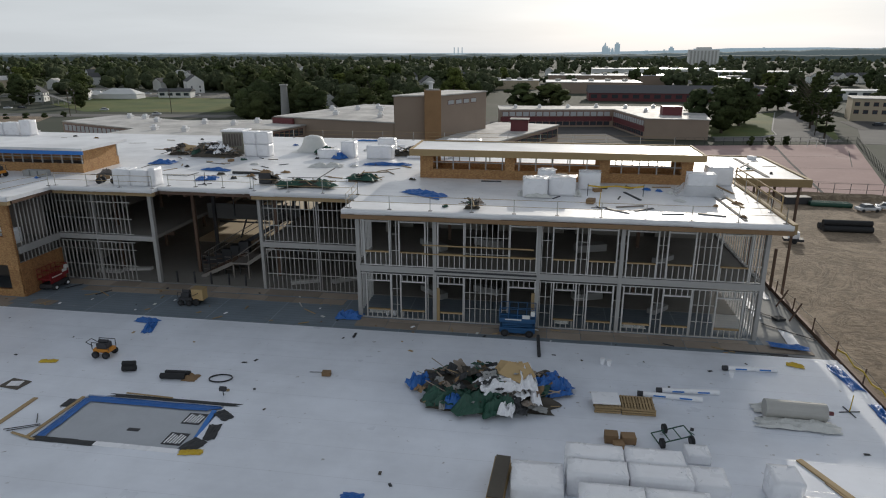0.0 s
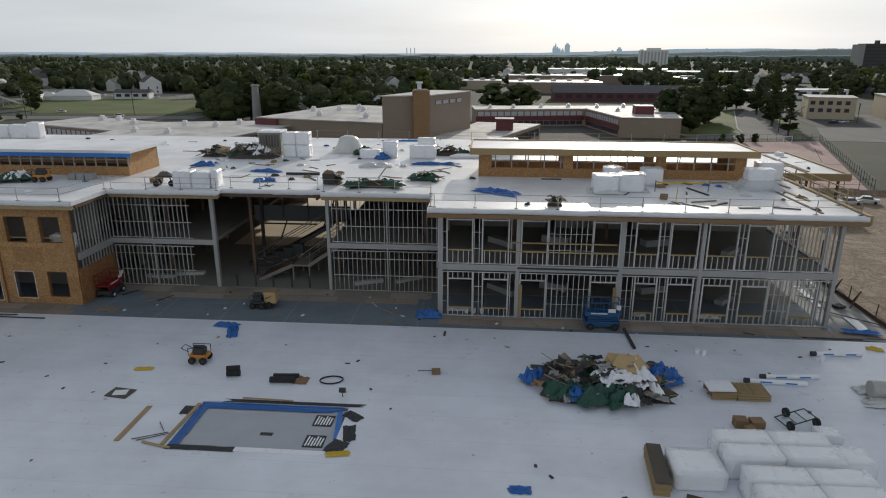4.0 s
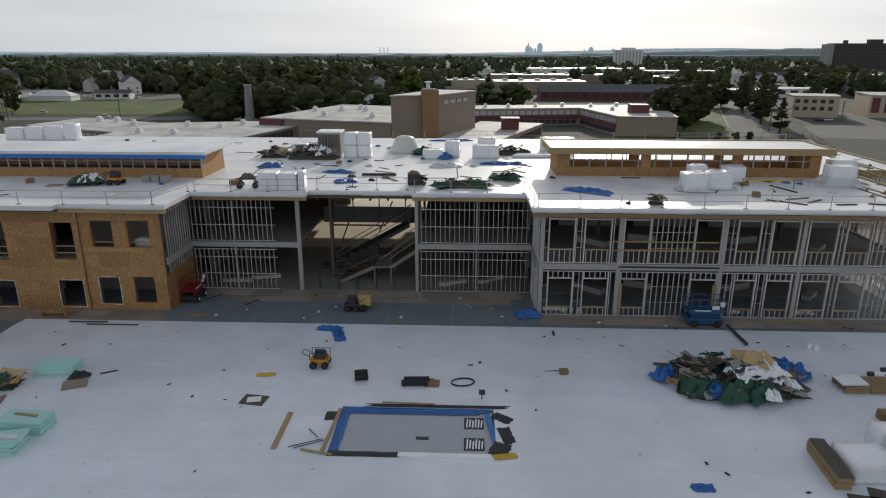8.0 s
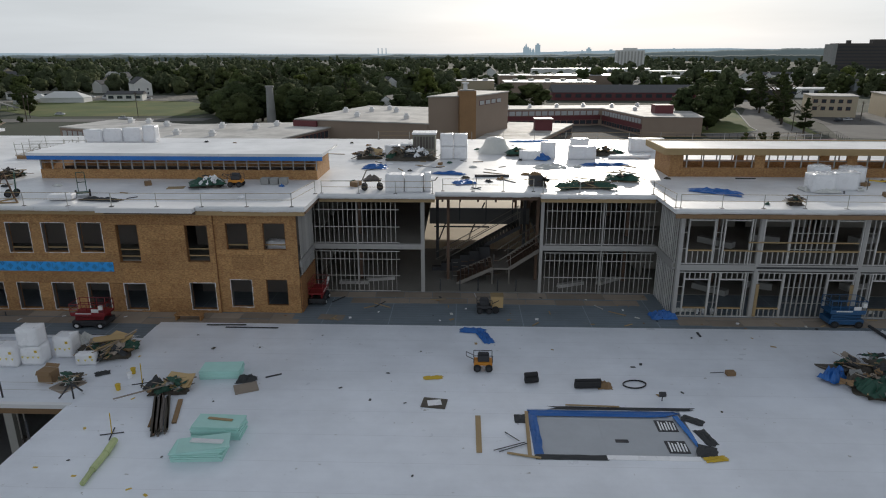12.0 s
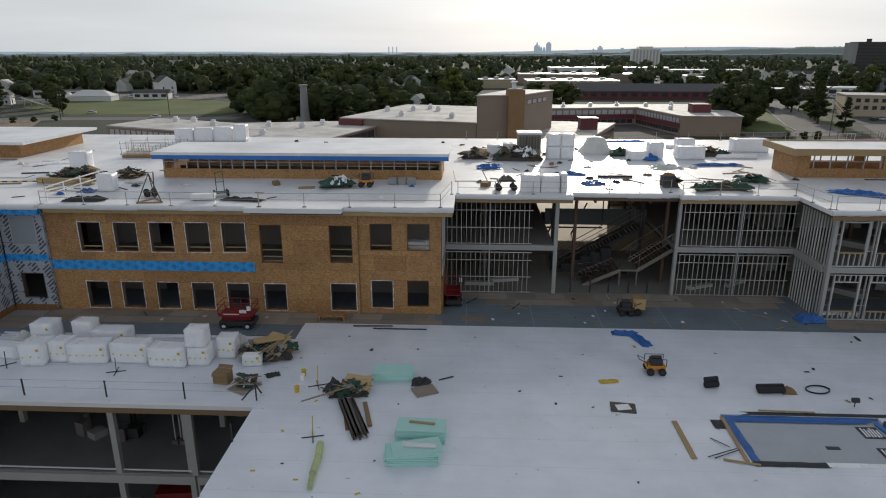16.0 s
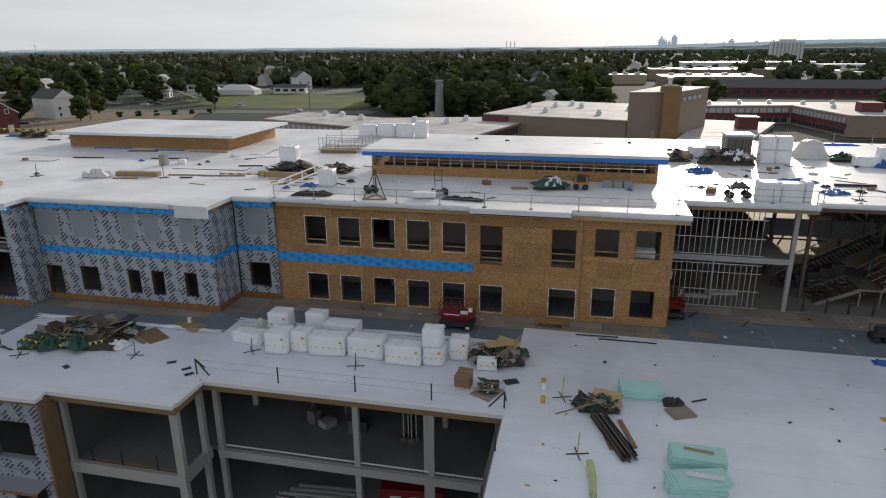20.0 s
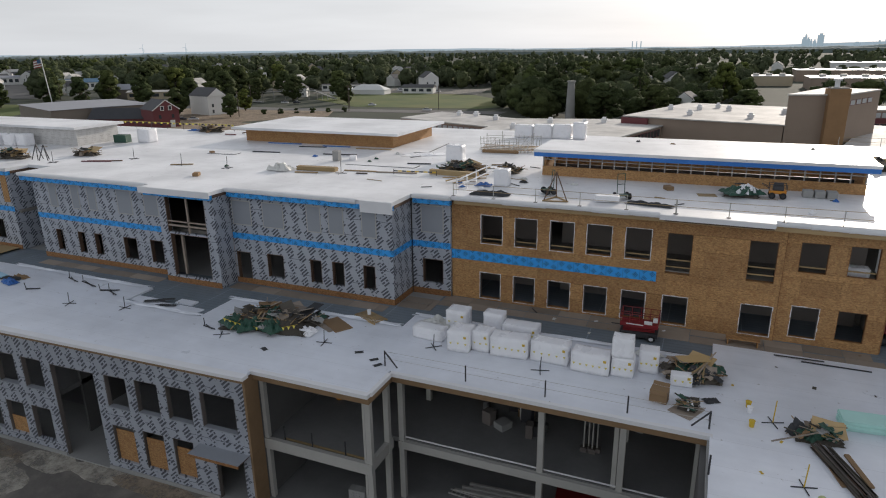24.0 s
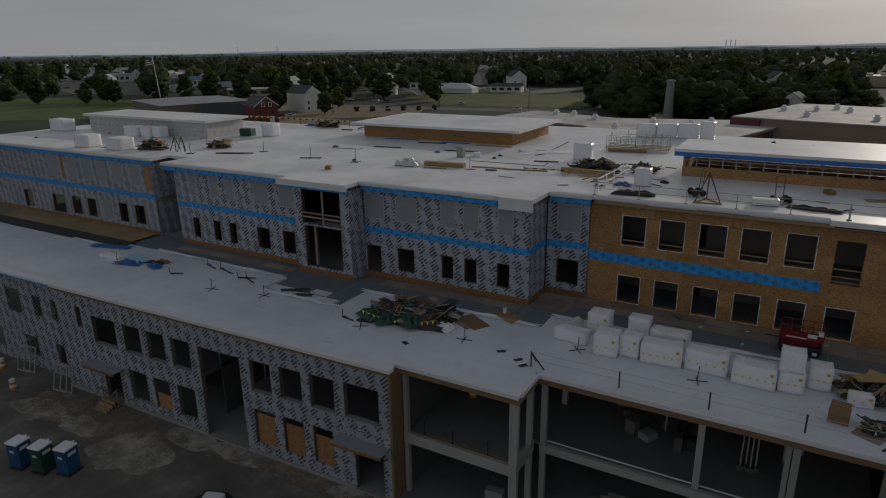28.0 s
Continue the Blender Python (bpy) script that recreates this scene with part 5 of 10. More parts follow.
def foam_bundle(x0, x1, y0, y1, z, h, seed, turn=0.0, marks=0, group="wrapped foam bundles", label="white film-wrapped bundle of foam boards"):
    """A block of foam boards in shrink film, bulging unevenly, with gathered corners and stickers."""
    w, d = x1 - x0, y1 - y0
    b = thing("foam_bundle", label, "insulation bundle", ((x0 + x1) / 2, (y0 + y1) / 2, z), turn, group)
    rnd = random.Random(seed)
    bm = boxes((-w / 2, w / 2, -d / 2, d / 2, 0.02, h))
    bmesh.ops.subdivide_edges(bm, edges=bm.edges[:], cuts=5, use_grid_fill=True)
    off = Vector((seed * 3.7, seed * 1.3, 0))
    for v in bm.verts:
        c = v.co
        e = sorted((w / 2 - abs(c.x), d / 2 - abs(c.y), min(h - c.z, c.z + 0.3)))
        c.x -= math.copysign(0.03, c.x) * max(0, 1 - (e[0] + e[1]) / 0.3)
        c.y -= math.copysign(0.03, c.y) * max(0, 1 - (e[0] + e[1]) / 0.3)
        if c.z > 0.1:
            c += Vector([noise.noise(c * 1.9 + off + Vector((0, 0, 5 * k))) for k in range(3)]) * 0.03
    part("foam_block", bm, M["foam"], b, smooth=True)
    for sx in (-1, 1):
        for sy in (-1, 1):
            c = Vector((sx * w / 2 * 0.93, sy * d / 2 * 0.93, h - 0.03))
            for f_ in range(2):
                an = rnd.uniform(0.2, 1.3)
                part("film_fold", beams((c, c + Vector((-sx * math.cos(an), -sy * math.sin(an), 0.0)) * rnd.uniform(0.3, 0.7) + Vector((0, 0, rnd.uniform(0.0, 0.05))), 0.05, 0.05, 0.6)), M["foam"], b)
    if marks:
        n = marks + 2
        for k in range(n):
            u = -w / 2 + w * (k + 0.6) / n
            part("sticker", pennant(u, -d / 2 - 0.075, h * 0.4 + rnd.uniform(-0.03, 0.03), 0.17, 0.15), M["sticker"], b, "pale yellow sticker")
        part("sticker", boxes((w / 2 - 0.35, w / 2 - 0.17, -d / 2 - 0.075, -d / 2 - 0.067, h * 0.72, h * 0.72 + 0.17)), M["yellow"], b, "orange-yellow label")
    return b


def board_stack(name, x, y, z, w, d, n, t, mat, turn, label, category, seed, group=""):
    """Loose boards lying one on another."""
    s = thing(name, label, category, (x, y, z), turn, group)
    rnd = random.Random(seed)
    for k in range(n):
        ob = part("board", boxes((-w / 2, w / 2, -d / 2, d / 2, 0, t * 0.97)), M[mat], s, at=pose(rnd.uniform(-0.05, 0.05), rnd.uniform(-0.05, 0.05), 0.004 + k * t, 0, 0, rnd.uniform(-1.5, 1.5)))
    return s


def lone(name, bm, mat, loc, turn, label, category, group="", smooth=False, kind=""):
    ob = part(name, bm, M[mat], None, "", smooth, pose(*loc, 0, 0, turn))
    return tagged(ob, label, category, group, kind)


def pallet(x, y, z, turn, label, w=1.2, d=1.0):
    p = thing("pallet", label, "pallet", (x, y, z), turn, "pallets")
    n = int(w / 0.17)
    for k in range(n):
        u = -w / 2 + (k + 0.5) * w / n
        piece("deck_board", p, M["lumber"], u - 0.05, u + 0.05, -d / 2, d / 2, 0.12, 0.145)
    for v in (-d / 2 + 0.05, 0, d / 2 - 0.05):
        piece("bearer", p, M["lumber"], -w / 2, w / 2, v - 0.04, v + 0.04, 0.02, 0.119)
    return p


def scrap_pile(x, y, z, w, d, h, seed, turn, label, planks=40, tarps=(("tarp_green", 0.0, 0.0, 0.9),), film=True, boards=3, scraps=None):
    """A heap of torn-off roofing: tarpaulins, torn felt, battens, boards and film lying over one another."""
    p = thing("scrap_pile", label, "rubbish heap", (x, y, z), turn)
    rnd = random.Random(seed)
    off = Vector((seed * 1.7, seed * 0.9, 0))

    def rise(u, v):
        return h * max(0.0, 1 - 3.4 * (u * u + v * v)) * (0.75 + 0.55 * noise.noise(Vector((u * 5, v * 5, 0)) + off))

    part("mound", sheet(w * 0.8, d * 0.8, h * 0.8, 22, 18, seed, 0.02), M["junk"], p, "dark torn roofing scraps")
    for k, (m, u, v, s) in enumerate(tarps):
        part("tarpaulin", sheet(w * s * 0.34, d * s * 0.42, h * 0.8, 16, 14, seed + 3 * k + 1, 0.05, 0.05), M[m], p, at=pose(u * w, v * d, 0.02 + 0.3 * rise(u, v), 0, 0, rnd.uniform(-40, 40)))
    for k in range(scraps if scraps is not None else int(planks * 0.8)):
        r_, an = 0.46 * rnd.random() ** 0.6, rnd.uniform(0, 6.3)
        u, v = r_ * math.cos(an), r_ * math.sin(an)
        sx, sy = rnd.uniform(0.45, 1.25), rnd.uniform(0.3, 0.85)
        m = rnd.choice(("junk", "felt", "junk", "plywood", "tarp_green", "felt", "card", "concrete"))
        part("torn_sheet", sheet(sx, sy, 0.22, 7, 5, seed + 31 * k, 0.8, 0.0), M[m], p, at=pose(u * w, v * d, rise(u, v) + rnd.uniform(0.0, 0.12), rnd.uniform(-28, 28), rnd.uniform(-28, 28), rnd.uniform(0, 360)))
    for k in range(planks):
        u, v = rnd.uniform(-0.42, 0.42), rnd.uniform(-0.38, 0.38)
        an, ln = rnd.uniform(0, 6.3), rnd.uniform(0.5, 1.7)
        dz = rnd.uniform(-0.25, 0.4) * ln * 0.6
        c = Vector((u * w, v * d, rise(u, v) + 0.1 + abs(dz) * ln * 0.4))
        dd = Vector((math.cos(an), math.sin(an), dz)) * ln * 0.5
        part("batten", beams((c - dd, c + dd, rnd.uniform(0.04, 0.1), 0.03, rnd.uniform(-0.5, 0.5))), M[rnd.choice(("lumber", "lumber_tan", "plywood", "junk", "plywood"))], p)
    for k in range(boards):
        u, v = rnd.uniform(0.1, 0.2), rnd.uniform(0.0, 0.22)
        part("board", boxes((-0.8, 0.8, -0.6, 0.6, 0, 0.03)), M["tan_paint"], p, at=pose(u * w, v * d, h * 0.85 + 0.1 * k, rnd.uniform(12, 26), rnd.uniform(-12, 12), rnd.uniform(-40, 40)))
    if film:
        for k, (u, v, fw, fd, an) in enumerate(((0.21, 0.08, 0.12, 0.62, 6), (0.12, -0.36, 0.09, 0.42, -10), (0.04, -0.12, 0.22, 0.3, 24), (0.27, -0.08, 0.06, 0.6, 4), (0.15, -0.14, 0.12, 0.36, 40))):
            part("film_sheet", sheet(w * fw, d * fd, h * 0.5, 12, 14, seed + 9 + k, 0.35, 0.03), M["foam"], p, "crumpled white plastic film", at=pose(u * w, v * d, 0.02 + 0.8 * rise(u, v), 0, 0, an))
    return p


def buggy(x, y, z, turn, body, label, s=1.0):
    """A small wheeled power unit with handle, engine and tank."""
    b = thing("power_buggy", label, "machine", (x, y, z), turn)
    b.scale = (s, s, s)
    part("bed", rounded(-0.6, 0.6, -0.4, 0.4, 0.38, 0.62, 0.04), M[body], b)
    part("engine", rounded(-0.35, 0.4, -0.33, 0.33, 0.62, 1.0, 0.05), M["dark"], b)
    part("tank", rods(((-0.3, 0, 1.08), (0.35, 0, 1.08), 0.13, 10)), M["dark"], b)
    for v in (-0.4, 0.4):
        part("guard_rail", rods(((-0.6, v, 1.1), (0.6, v, 1.1), 0.025)), M["dark"], b)
        for u in (-0.6, 0.6):
            part("guard_post", rods(((u, v, 0.6), (u, v, 1.1), 0.025)), M["dark"], b)
    part("handle", rods(((-0.6, -0.3, 0.8), (-1.1, -0.3, 1.05), 0.025), ((-0.6, 0.3, 0.8), (-1.1, 0.3, 1.05), 0.025), ((-1.1, -0.3, 1.05), (-1.1, 0.3, 1.05), 0.025)), M["dark"], b)
    for u in (-0.38, 0.38):
        for v in (-0.45, 0.45):
            w = part("wheel", rods(((u, v - 0.1, 0.24), (u, v + 0.1, 0.24), 0.24, 14)), M["rubber"], b)
            part("rim", rods(((u, v - 0.115, 0.24), (u, v + 0.115, 0.24), 0.12, 10)), M["dark"], w)
    return b


def lift(x, y, z, turn, colour, label, w=2.6, d=1.4):
    """A lowered scissor lift: chassis, folded arms, platform and rails."""
    b = thing("scissor_lift", label, "lift", (x, y, z), turn, "scissor lifts")
    b.scale = (1, 1, 0.8 if colour == "red" else 0.88)
    part("chassis", rounded(-w / 2, w / 2, -d / 2, d / 2, 0.28, 0.72, 0.05), M["dark" if colour == "red" else colour], b)
    part("tray", boxes((-w / 2 + 0.1, w / 2 - 0.1, -d / 2 - 0.06, -d / 2, 0.3, 0.62)), M["dark" if colour == "red" else colour], b)
    for u in (-w / 2 + 0.4, w / 2 - 0.4):
        for v in (-d / 2, d / 2):
            wh = part("wheel", rods(((u, v - 0.14, 0.3), (u, v + 0.14, 0.3), 0.3, 14)), M["rubber"], b)
            part("rim", rods(((u, v - 0.155, 0.3), (u, v + 0.155, 0.3), 0.16, 10)), M["edge" if colour == "red" else "dark"], wh)
    for k in range(3):
        z0 = 0.76 + k * 0.14
        part("scissor_arm", beams(((-w / 2 + 0.2, -d / 2 + 0.2, z0), (w / 2 - 0.2, -d / 2 + 0.2, z0 + 0.12), 0.08, 0.1), ((-w / 2 + 0.2, d / 2 - 0.2, z0 + 0.12), (w / 2 - 0.2, d / 2 - 0.2, z0), 0.08, 0.1)), M[colour], b)
    part("platform", boxes((-w / 2, w / 2, -d / 2, d / 2, 1.22, 1.36)), M[colour], b)
    for h in (1.9, 2.42):
        part("rail", rods(((-w / 2, -d / 2, h), (w / 2, -d / 2, h), 0.03), ((-w / 2, d / 2, h), (w / 2, d / 2, h), 0.03), ((-w / 2, -d / 2, h), (-w / 2, d / 2, h), 0.03), ((w / 2, -d / 2, h), (w / 2, d / 2, h), 0.03)), M[colour], b)
    for k in range(5):
        u = -w / 2 + w * k / 4
        for v in (-d / 2, d / 2):
            part("post", rods(((u, v, 1.36), (u, v, 2.42), 0.028)), M[colour], b)
    part("toe_board", boxes((-w / 2, w / 2, -d / 2 - 0.02, -d / 2 + 0.01, 1.36, 1.6)), M[colour], b)
    part("nameplate", boxes((-0.9, 0.3, -d / 2 - 0.03, -d / 2 - 0.021, 1.44, 1.54), (0.35, 0.9, -d / 2 - 0.045, -d / 2 - 0.021, 1.62, 1.95)), M["siding"], b, "white marking bars")
    part("control_box", rounded(w / 2 - 0.35, w / 2 - 0.05, -d / 2 - 0.12, -d / 2 + 0.12, 1.9, 2.3, 0.03), M["siding"], b)
    return b


def bucket(x, y, z, mat="foam", label="white plastic bucket on the floor"):
    bm = bmesh.new()
    bmesh.ops.create_cone(bm, cap_ends=True, segments=14, radius1=0.13, radius2=0.155, depth=0.37, matrix=Matrix.Translation((0, 0, 0.19)))
    b = lone("bucket", bm, mat, (x, y, z), 0, label, "bucket", "buckets")
    part("rim", rods(((0, 0, 0.36), (0, 0, 0.39), 0.17, 14)), M[mat], b)


def tripod(x, y, z, turn, mat="dark", h=1.1):
    """A flag stand: four legs crossed on the floor and an upright."""
    b = thing("warning_stand", "dark warning-line stand with a crossed foot" if mat == "dark" else "yellow warning-line stand with a crossed foot", "stand", (x, y, z), turn, "warning stands")
    part("foot", rods(((-0.6, 0, 0.03), (0.6, 0, 0.03), 0.03), ((0, -0.6, 0.03), (0, 0.6, 0.03), 0.03)), M["dark"], b)
    part("upright", rods(((0, 0, 0.03), (0.05, 0, h), 0.03)), M[mat], b)


def timber(x0, y0, x1, y1, z, w, h, mat="lumber", label="loose sawn timber board"):
    cx, cy = (x0 + x1) / 2, (y0 + y1) / 2
    ln = math.hypot(x1 - x0, y1 - y0)
    return lone("plank", rounded(-ln / 2, ln / 2, -w / 2, w / 2, 0.004, h, 0.012, 0, 0, 1), mat, (cx, cy, z), math.degrees(math.atan2(y1 - y0, x1 - x0)), label, "plank", "loose planks")


def coil(x, y, z, r, mat, label):
    bm = bmesh.new()
    rnd = random.Random(int(x * 10))
    pts = []
    for k in range(76):
        an = k / 18 * 2 * math.pi
        rr = r * (1 + 0.08 * math.sin(k * 0.7))
        pts.append((rr * math.cos(an) * 1.15, rr * math.sin(an) * 0.8, 0.03 + 0.012 * (k // 18) + rnd.uniform(0, 0.01)))
    for p, q in zip(pts, pts[1:]):
        rod(bm, p, q, 0.03, 5)
    lone("hose", bm, mat, (x, y, z), 0, label, "hose")


def rag(x, y, z, w, d, h, seed, mat, turn, label, name="tarpaulin"):
    return lone(name, sheet(w, d, h, 16, 12, seed, 0.1), mat, (x, y, z), turn, label, "tarpaulin")


# the opened roof well, framed in blue
well = thing("roof_well", "sunken bare boards framed by blue membrane and dark felt", "roof opening", (-22.4, 29.5, W))
part("board_floor", boxes((-4.1, -0.6, -2.1, 2.1, -0.17, -0.13), (-0.596, 4.2, -2.1, 2.1, -0.17, -0.13)), M["well_board"], well, "pale grey board")
part("blue_strip", sheet(8.4, 0.62, 0.1, 34, 6, 301, 0.25), M["tarp_blue"], well, at=(-0.25, 2.0, -0.1))
part("blue_strip", sheet(0.55, 4.0, 0.12, 6, 24, 302, 0.25), M["tarp_blue"], well, at=(-4.25, -0.1, -0.1))
part("blue_strip", beams(((3.9, 1.8, -0.03), (4.35, -1.4, -0.03), 0.28, 0.05)), M["blue"], well)
part("felt_flap", sheet(8.2, 0.34, 0.08, 20, 4, 3), M["felt"], well, at=(0.9, 2.42, 0.0))
part("felt_flap", sheet(1.2, 0.7, 0.16, 8, 6, 4), M["felt"], well, at=pose(4.75, 1.3, 0, 0, 0, -35))
part("felt_flap", sheet(0.7, 1.5, 0.14, 8, 6, 5), M["felt"], well, at=pose(4.9, -0.4, 0, 0, 0, 12))
part("felt_flap", sheet(1.0, 1.2, 0.14, 8, 6, 6), M["felt"], well, at=pose(4.5, -1.7, 0, 0, 0, -20))
part("felt_flap", sheet(3.6, 0.45, 0.07, 14, 4, 7), M["felt"], well, at=(-2.6, -2.35, 0.0))
part("felt_flap", sheet(0.8, 0.9, 0.12, 8, 6, 8), M["felt"], well, at=(-4.9, 1.2, 0.0))
part("board_edge", boxes((-0.8, 1.7, -2.5, -2.12, -0.12, 0.03)), M["foam"], well)
part("board_edge", boxes((1.72, 4.0, -2.5, -2.12, -0.12, 0.026)), M["foam"], well)
part("plank", beams(((-4.75, -2.3, 0.06), (-4.55, 1.9, 0.06), 0.2, 0.05)), M["lumber"], well)
part("plank", beams(((-2.2, 2.6, 0.12), (0.9, 2.45, 0.14), 0.1, 0.05)), M["lumber_tan"], well)
part("plank", beams(((-5.9, -2.1, 0.05), (-4.2, -2.5, 0.05), 0.14, 0.04)), M["lumber_tan"], well)
for k, (p, q) in enumerate((((-6.6, -1.9), (-4.9, -1.2)), ((-6.3, -2.0), (-4.8, -1.3)), ((-5.9, -0.2), (-5.2, -1.1)))):
    part("rod", rods(((*p, 0.04), (*q, 0.1), 0.025)), M["dark"], well)
for y in (0.9, -1.1):
    g = part("drain_grate", boxes((2.6, 3.7, y - 0.55, y + 0.55, -0.128, -0.1)), M["dark"], well, "dark slotted frame")
    for k in range(6):
        part("bar", beams(((2.75 + 0.16 * k, y - 0.45 + 0.05 * (k % 2), -0.09), (2.8 + 0.16 * k, y + 0.42 - 0.08 * (k % 3), -0.09), 0.08, 0.02)), M["foam"], g)
part("small_hatch", boxes((0.0, 0.7, -0.75, -0.5, -0.128, -0.1)), M["dark"], well)

buggy(-29.3, 36.7, W, 0, "orange", "orange wheeled power buggy with a black engine")
lone("felt_roll", (lambda: rods(((-0.42, 0, 0.22), (0.42, 0, 0.22), 0.21, 16), ((-0.42, 0.1, 0.5), (0.4, 0.1, 0.5), 0.17, 14)))(), "rubber", (-26.3, 34.9, W), 12, "stacked black rubber membrane rolls", "roll")
for k, v in enumerate((0.0, 0.42)):
    r_ = lone("felt_roll", rods(((-0.8, 0, 0.19), (0.8, 0, 0.19), 0.19, 16)), "rubber", (-22.9 + 0.1 * k, 34.35 + v, W), 4, "black rubber membrane roll lying on the terrace", "roll", "black rolls")
lone("carton", sheet(0.9, 0.9, 0.35, 6, 6, 12), "card", (-21.8, 34.6, W), 0, "torn brown cardboard carton", "box")
coil(-19.9, 34.8, W, 0.62, "rubber", "coiled black hose on the terrace")
lone("vent_cap", rods(((0, 0, 0), (0, 0, 0.5), 0.03), ((-0.18, 0, 0.45), (0.18, 0, 0.45), 0.16, 8)), "dark", (-18.75, 32.9, W), 0, "small dark roof vent on a pipe", "vent")
lone("carton", rounded(-0.28, 0.28, -0.2, 0.2, 0, 0.28, 0.02), "card", (-13.4, 36.3, W), 5, "small brown carton on the terrace", "box")
lone("bar", rods(((0, 0, 0.03), (0.9, 0.1, 0.03), 0.02)), "dark", (-14.6, 36.5, W), 0, "thin dark metal bar", "bar")
for x, y, s_ in ((-17.7, 27.2, 1), (-32.5, 35.3, 2)):
    rag(x, y, W, 1.2, 0.45, 0.16, s_ + 30, "yellow", 10, "crumpled yellow plastic bag", "plastic_bag")
for x, y, w, d, t_ in ((-32.3, 32.2, 1.45, 1.05, -8),):
    f_ = thing("cover_panel", "dark square panel with a white sheet on it", "panel", (x, y, W), t_)
    part("panel", boxes((-w / 2, w / 2, -d / 2, d / 2, 0.005, 0.06)), M["junk"], f_)
    part("white_sheet", boxes((-0.4, 0.42, -0.3, 0.3, 0.064, 0.075)), M["foam"], f_, at=pose(0, 0, 0, 0, 0, 18))
timber(-29.75, 27.4, -29.75, 30.9, W, 0.3, 0.06, "lumber", "long weathered timber board")
rag(-29.9, 42.5, W, 1.9, 0.8, 0.3, 41, "tarp_blue", -8, "crumpled blue tarpaulin over the board edge")
rag(-29.0, 41.4, W, 0.8, 2.0, 0.3, 47, "tarp_blue", 18, "blue tarpaulin tail hanging on the boards")
rag(-8.4, 25.1, W, 1.1, 0.6, 0.16, 42, "tarp_blue", 0, "small crumpled sheet of blue tarpaulin")
rag(-14.8, 46.0, D + 0.03, 2.0, 1.2, 0.7, 43, "tarp_blue", 0, "bundled blue tarpaulin against the wall")
lone("membrane_roll", rods(((0, -1.6, 0.12), (0, 1.6, 0.12), 0.12, 12)), "felt", (0.05, 42.5, W), 2, "narrow black membrane roll on boards", "roll")
timber(-13.3, 42.0, -13.3, 42.7, W, 0.14, 0.1, "felt", "short dark timber off-cut")
scrap_pile(-2.9, 35.7, W, 10.0, 6.0, 1.2, 5, 3, "tangled heap of green tarpaulin, roofing scraps and white film", 26,
           (("tarp_green", -0.24, -0.22, 0.8), ("tarp_green", -0.06, -0.3, 0.9), ("tarp_green", 0.06, -0.34, 0.7), ("tarp_blue", 0.36, 0.12, 0.8), ("tarp_blue", 0.42, 0.04, 0.5), ("tarp_blue", -0.43, 0.06, 0.45), ("tarp_green", -0.05, 0.1, 0.7), ("tarp_blue", -0.2, -0.34, 0.35)), True, 4, 95)
for k in range(3):
    pallet(4.05, 35.1, W + 0.146 * k, 2 + k, "weathered pallet in a stack under a white sheet", 1.5, 1.5)
    pallet(5.8, 35.1, W + 0.146 * k, 2 - k, "bare weathered timber pallet in a stack", 1.9, 1.5)
lone("foam_sheet", rounded(-0.8, 0.8, -0.65, 0.65, 0, 0.12, 0.03), "foam", (4.0, 35.2, W + 0.442), 2, "white sheet lying on stacked pallets", "sheet")
for x, y, ln, t_, s_ in ((7.9, 36.6, 3.7, -3, 0), (9.1, 37.4, 3.7, 4, 1), (13.7, 41.0, 3.4, 3, 2)):
    r_ = thing("membrane_roll", "long white wrapped membrane roll with blue print", "roll", (x, y, W), t_, "white rolls")
    part("roll", rods(((-ln / 2, 0, 0.16), (ln / 2, 0, 0.16), 0.16, 14)), M["foam"], r_)
    part("end_core", rods(((-ln / 2 - 0.02, 0, 0.16), (-ln / 2 + 0.3, 0, 0.16), 0.165, 14)), M["dark"], r_)
    for u in (-0.6, 0.9):
        part("print_bar", boxes((u - 0.35, u + 0.35, -0.168, -0.10, 0.13, 0.22)), M["blue"], r_, "blue print bar")
    bm = None
bund = thing("wrapped_roll", "large grey roll under clear film on a pallet", "roll", (14.4, 35.3, W), -2)
part("roll", rods(((-1.6, 0, 0.62), (1.6, 0, 0.62), 0.5, 22)), M["column"], bund, smooth=False)
part("cradle", boxes((-1.5, 1.5, -0.55, 0.55, 0.02, 0.14)), M["lumber_tan"], bund)
part("end", rods(((1.5, 0.0, 0.6), (2.0, 0.0, 0.6), 0.12, 10)), M["maroon"], bund)
for k in range(3):
    part("film_skirt", sheet(4.3 - 0.3 * k, 1.0, 0.42, 24, 8, 51 + k, 0.25), M["film"], bund, at=(0, (-0.75, 0.8, -0.5)[k], 0))
for k, (u, v, w_, h_) in enumerate(((0, 0, 0.7, 0.5), (0.9, 0.05, 0.75, 0.42), (0.35, -0.45, 0.55, 0.28), (0.0, 0.0, 0.5, 0.0))):
    if h_:
        lone("carton", rounded(-w_ / 2, w_ / 2, -0.3, 0.3, 0, h_, 0.02), "card", (4.0 + u, 31.6 + v, W), 4 * k, "brown cardboard carton in a small stack", "box", "cartons")
cart = thing("wheeled_cart", "dark green tubular cart tipped on its side", "cart", (7.2, 32.2, W), 15)
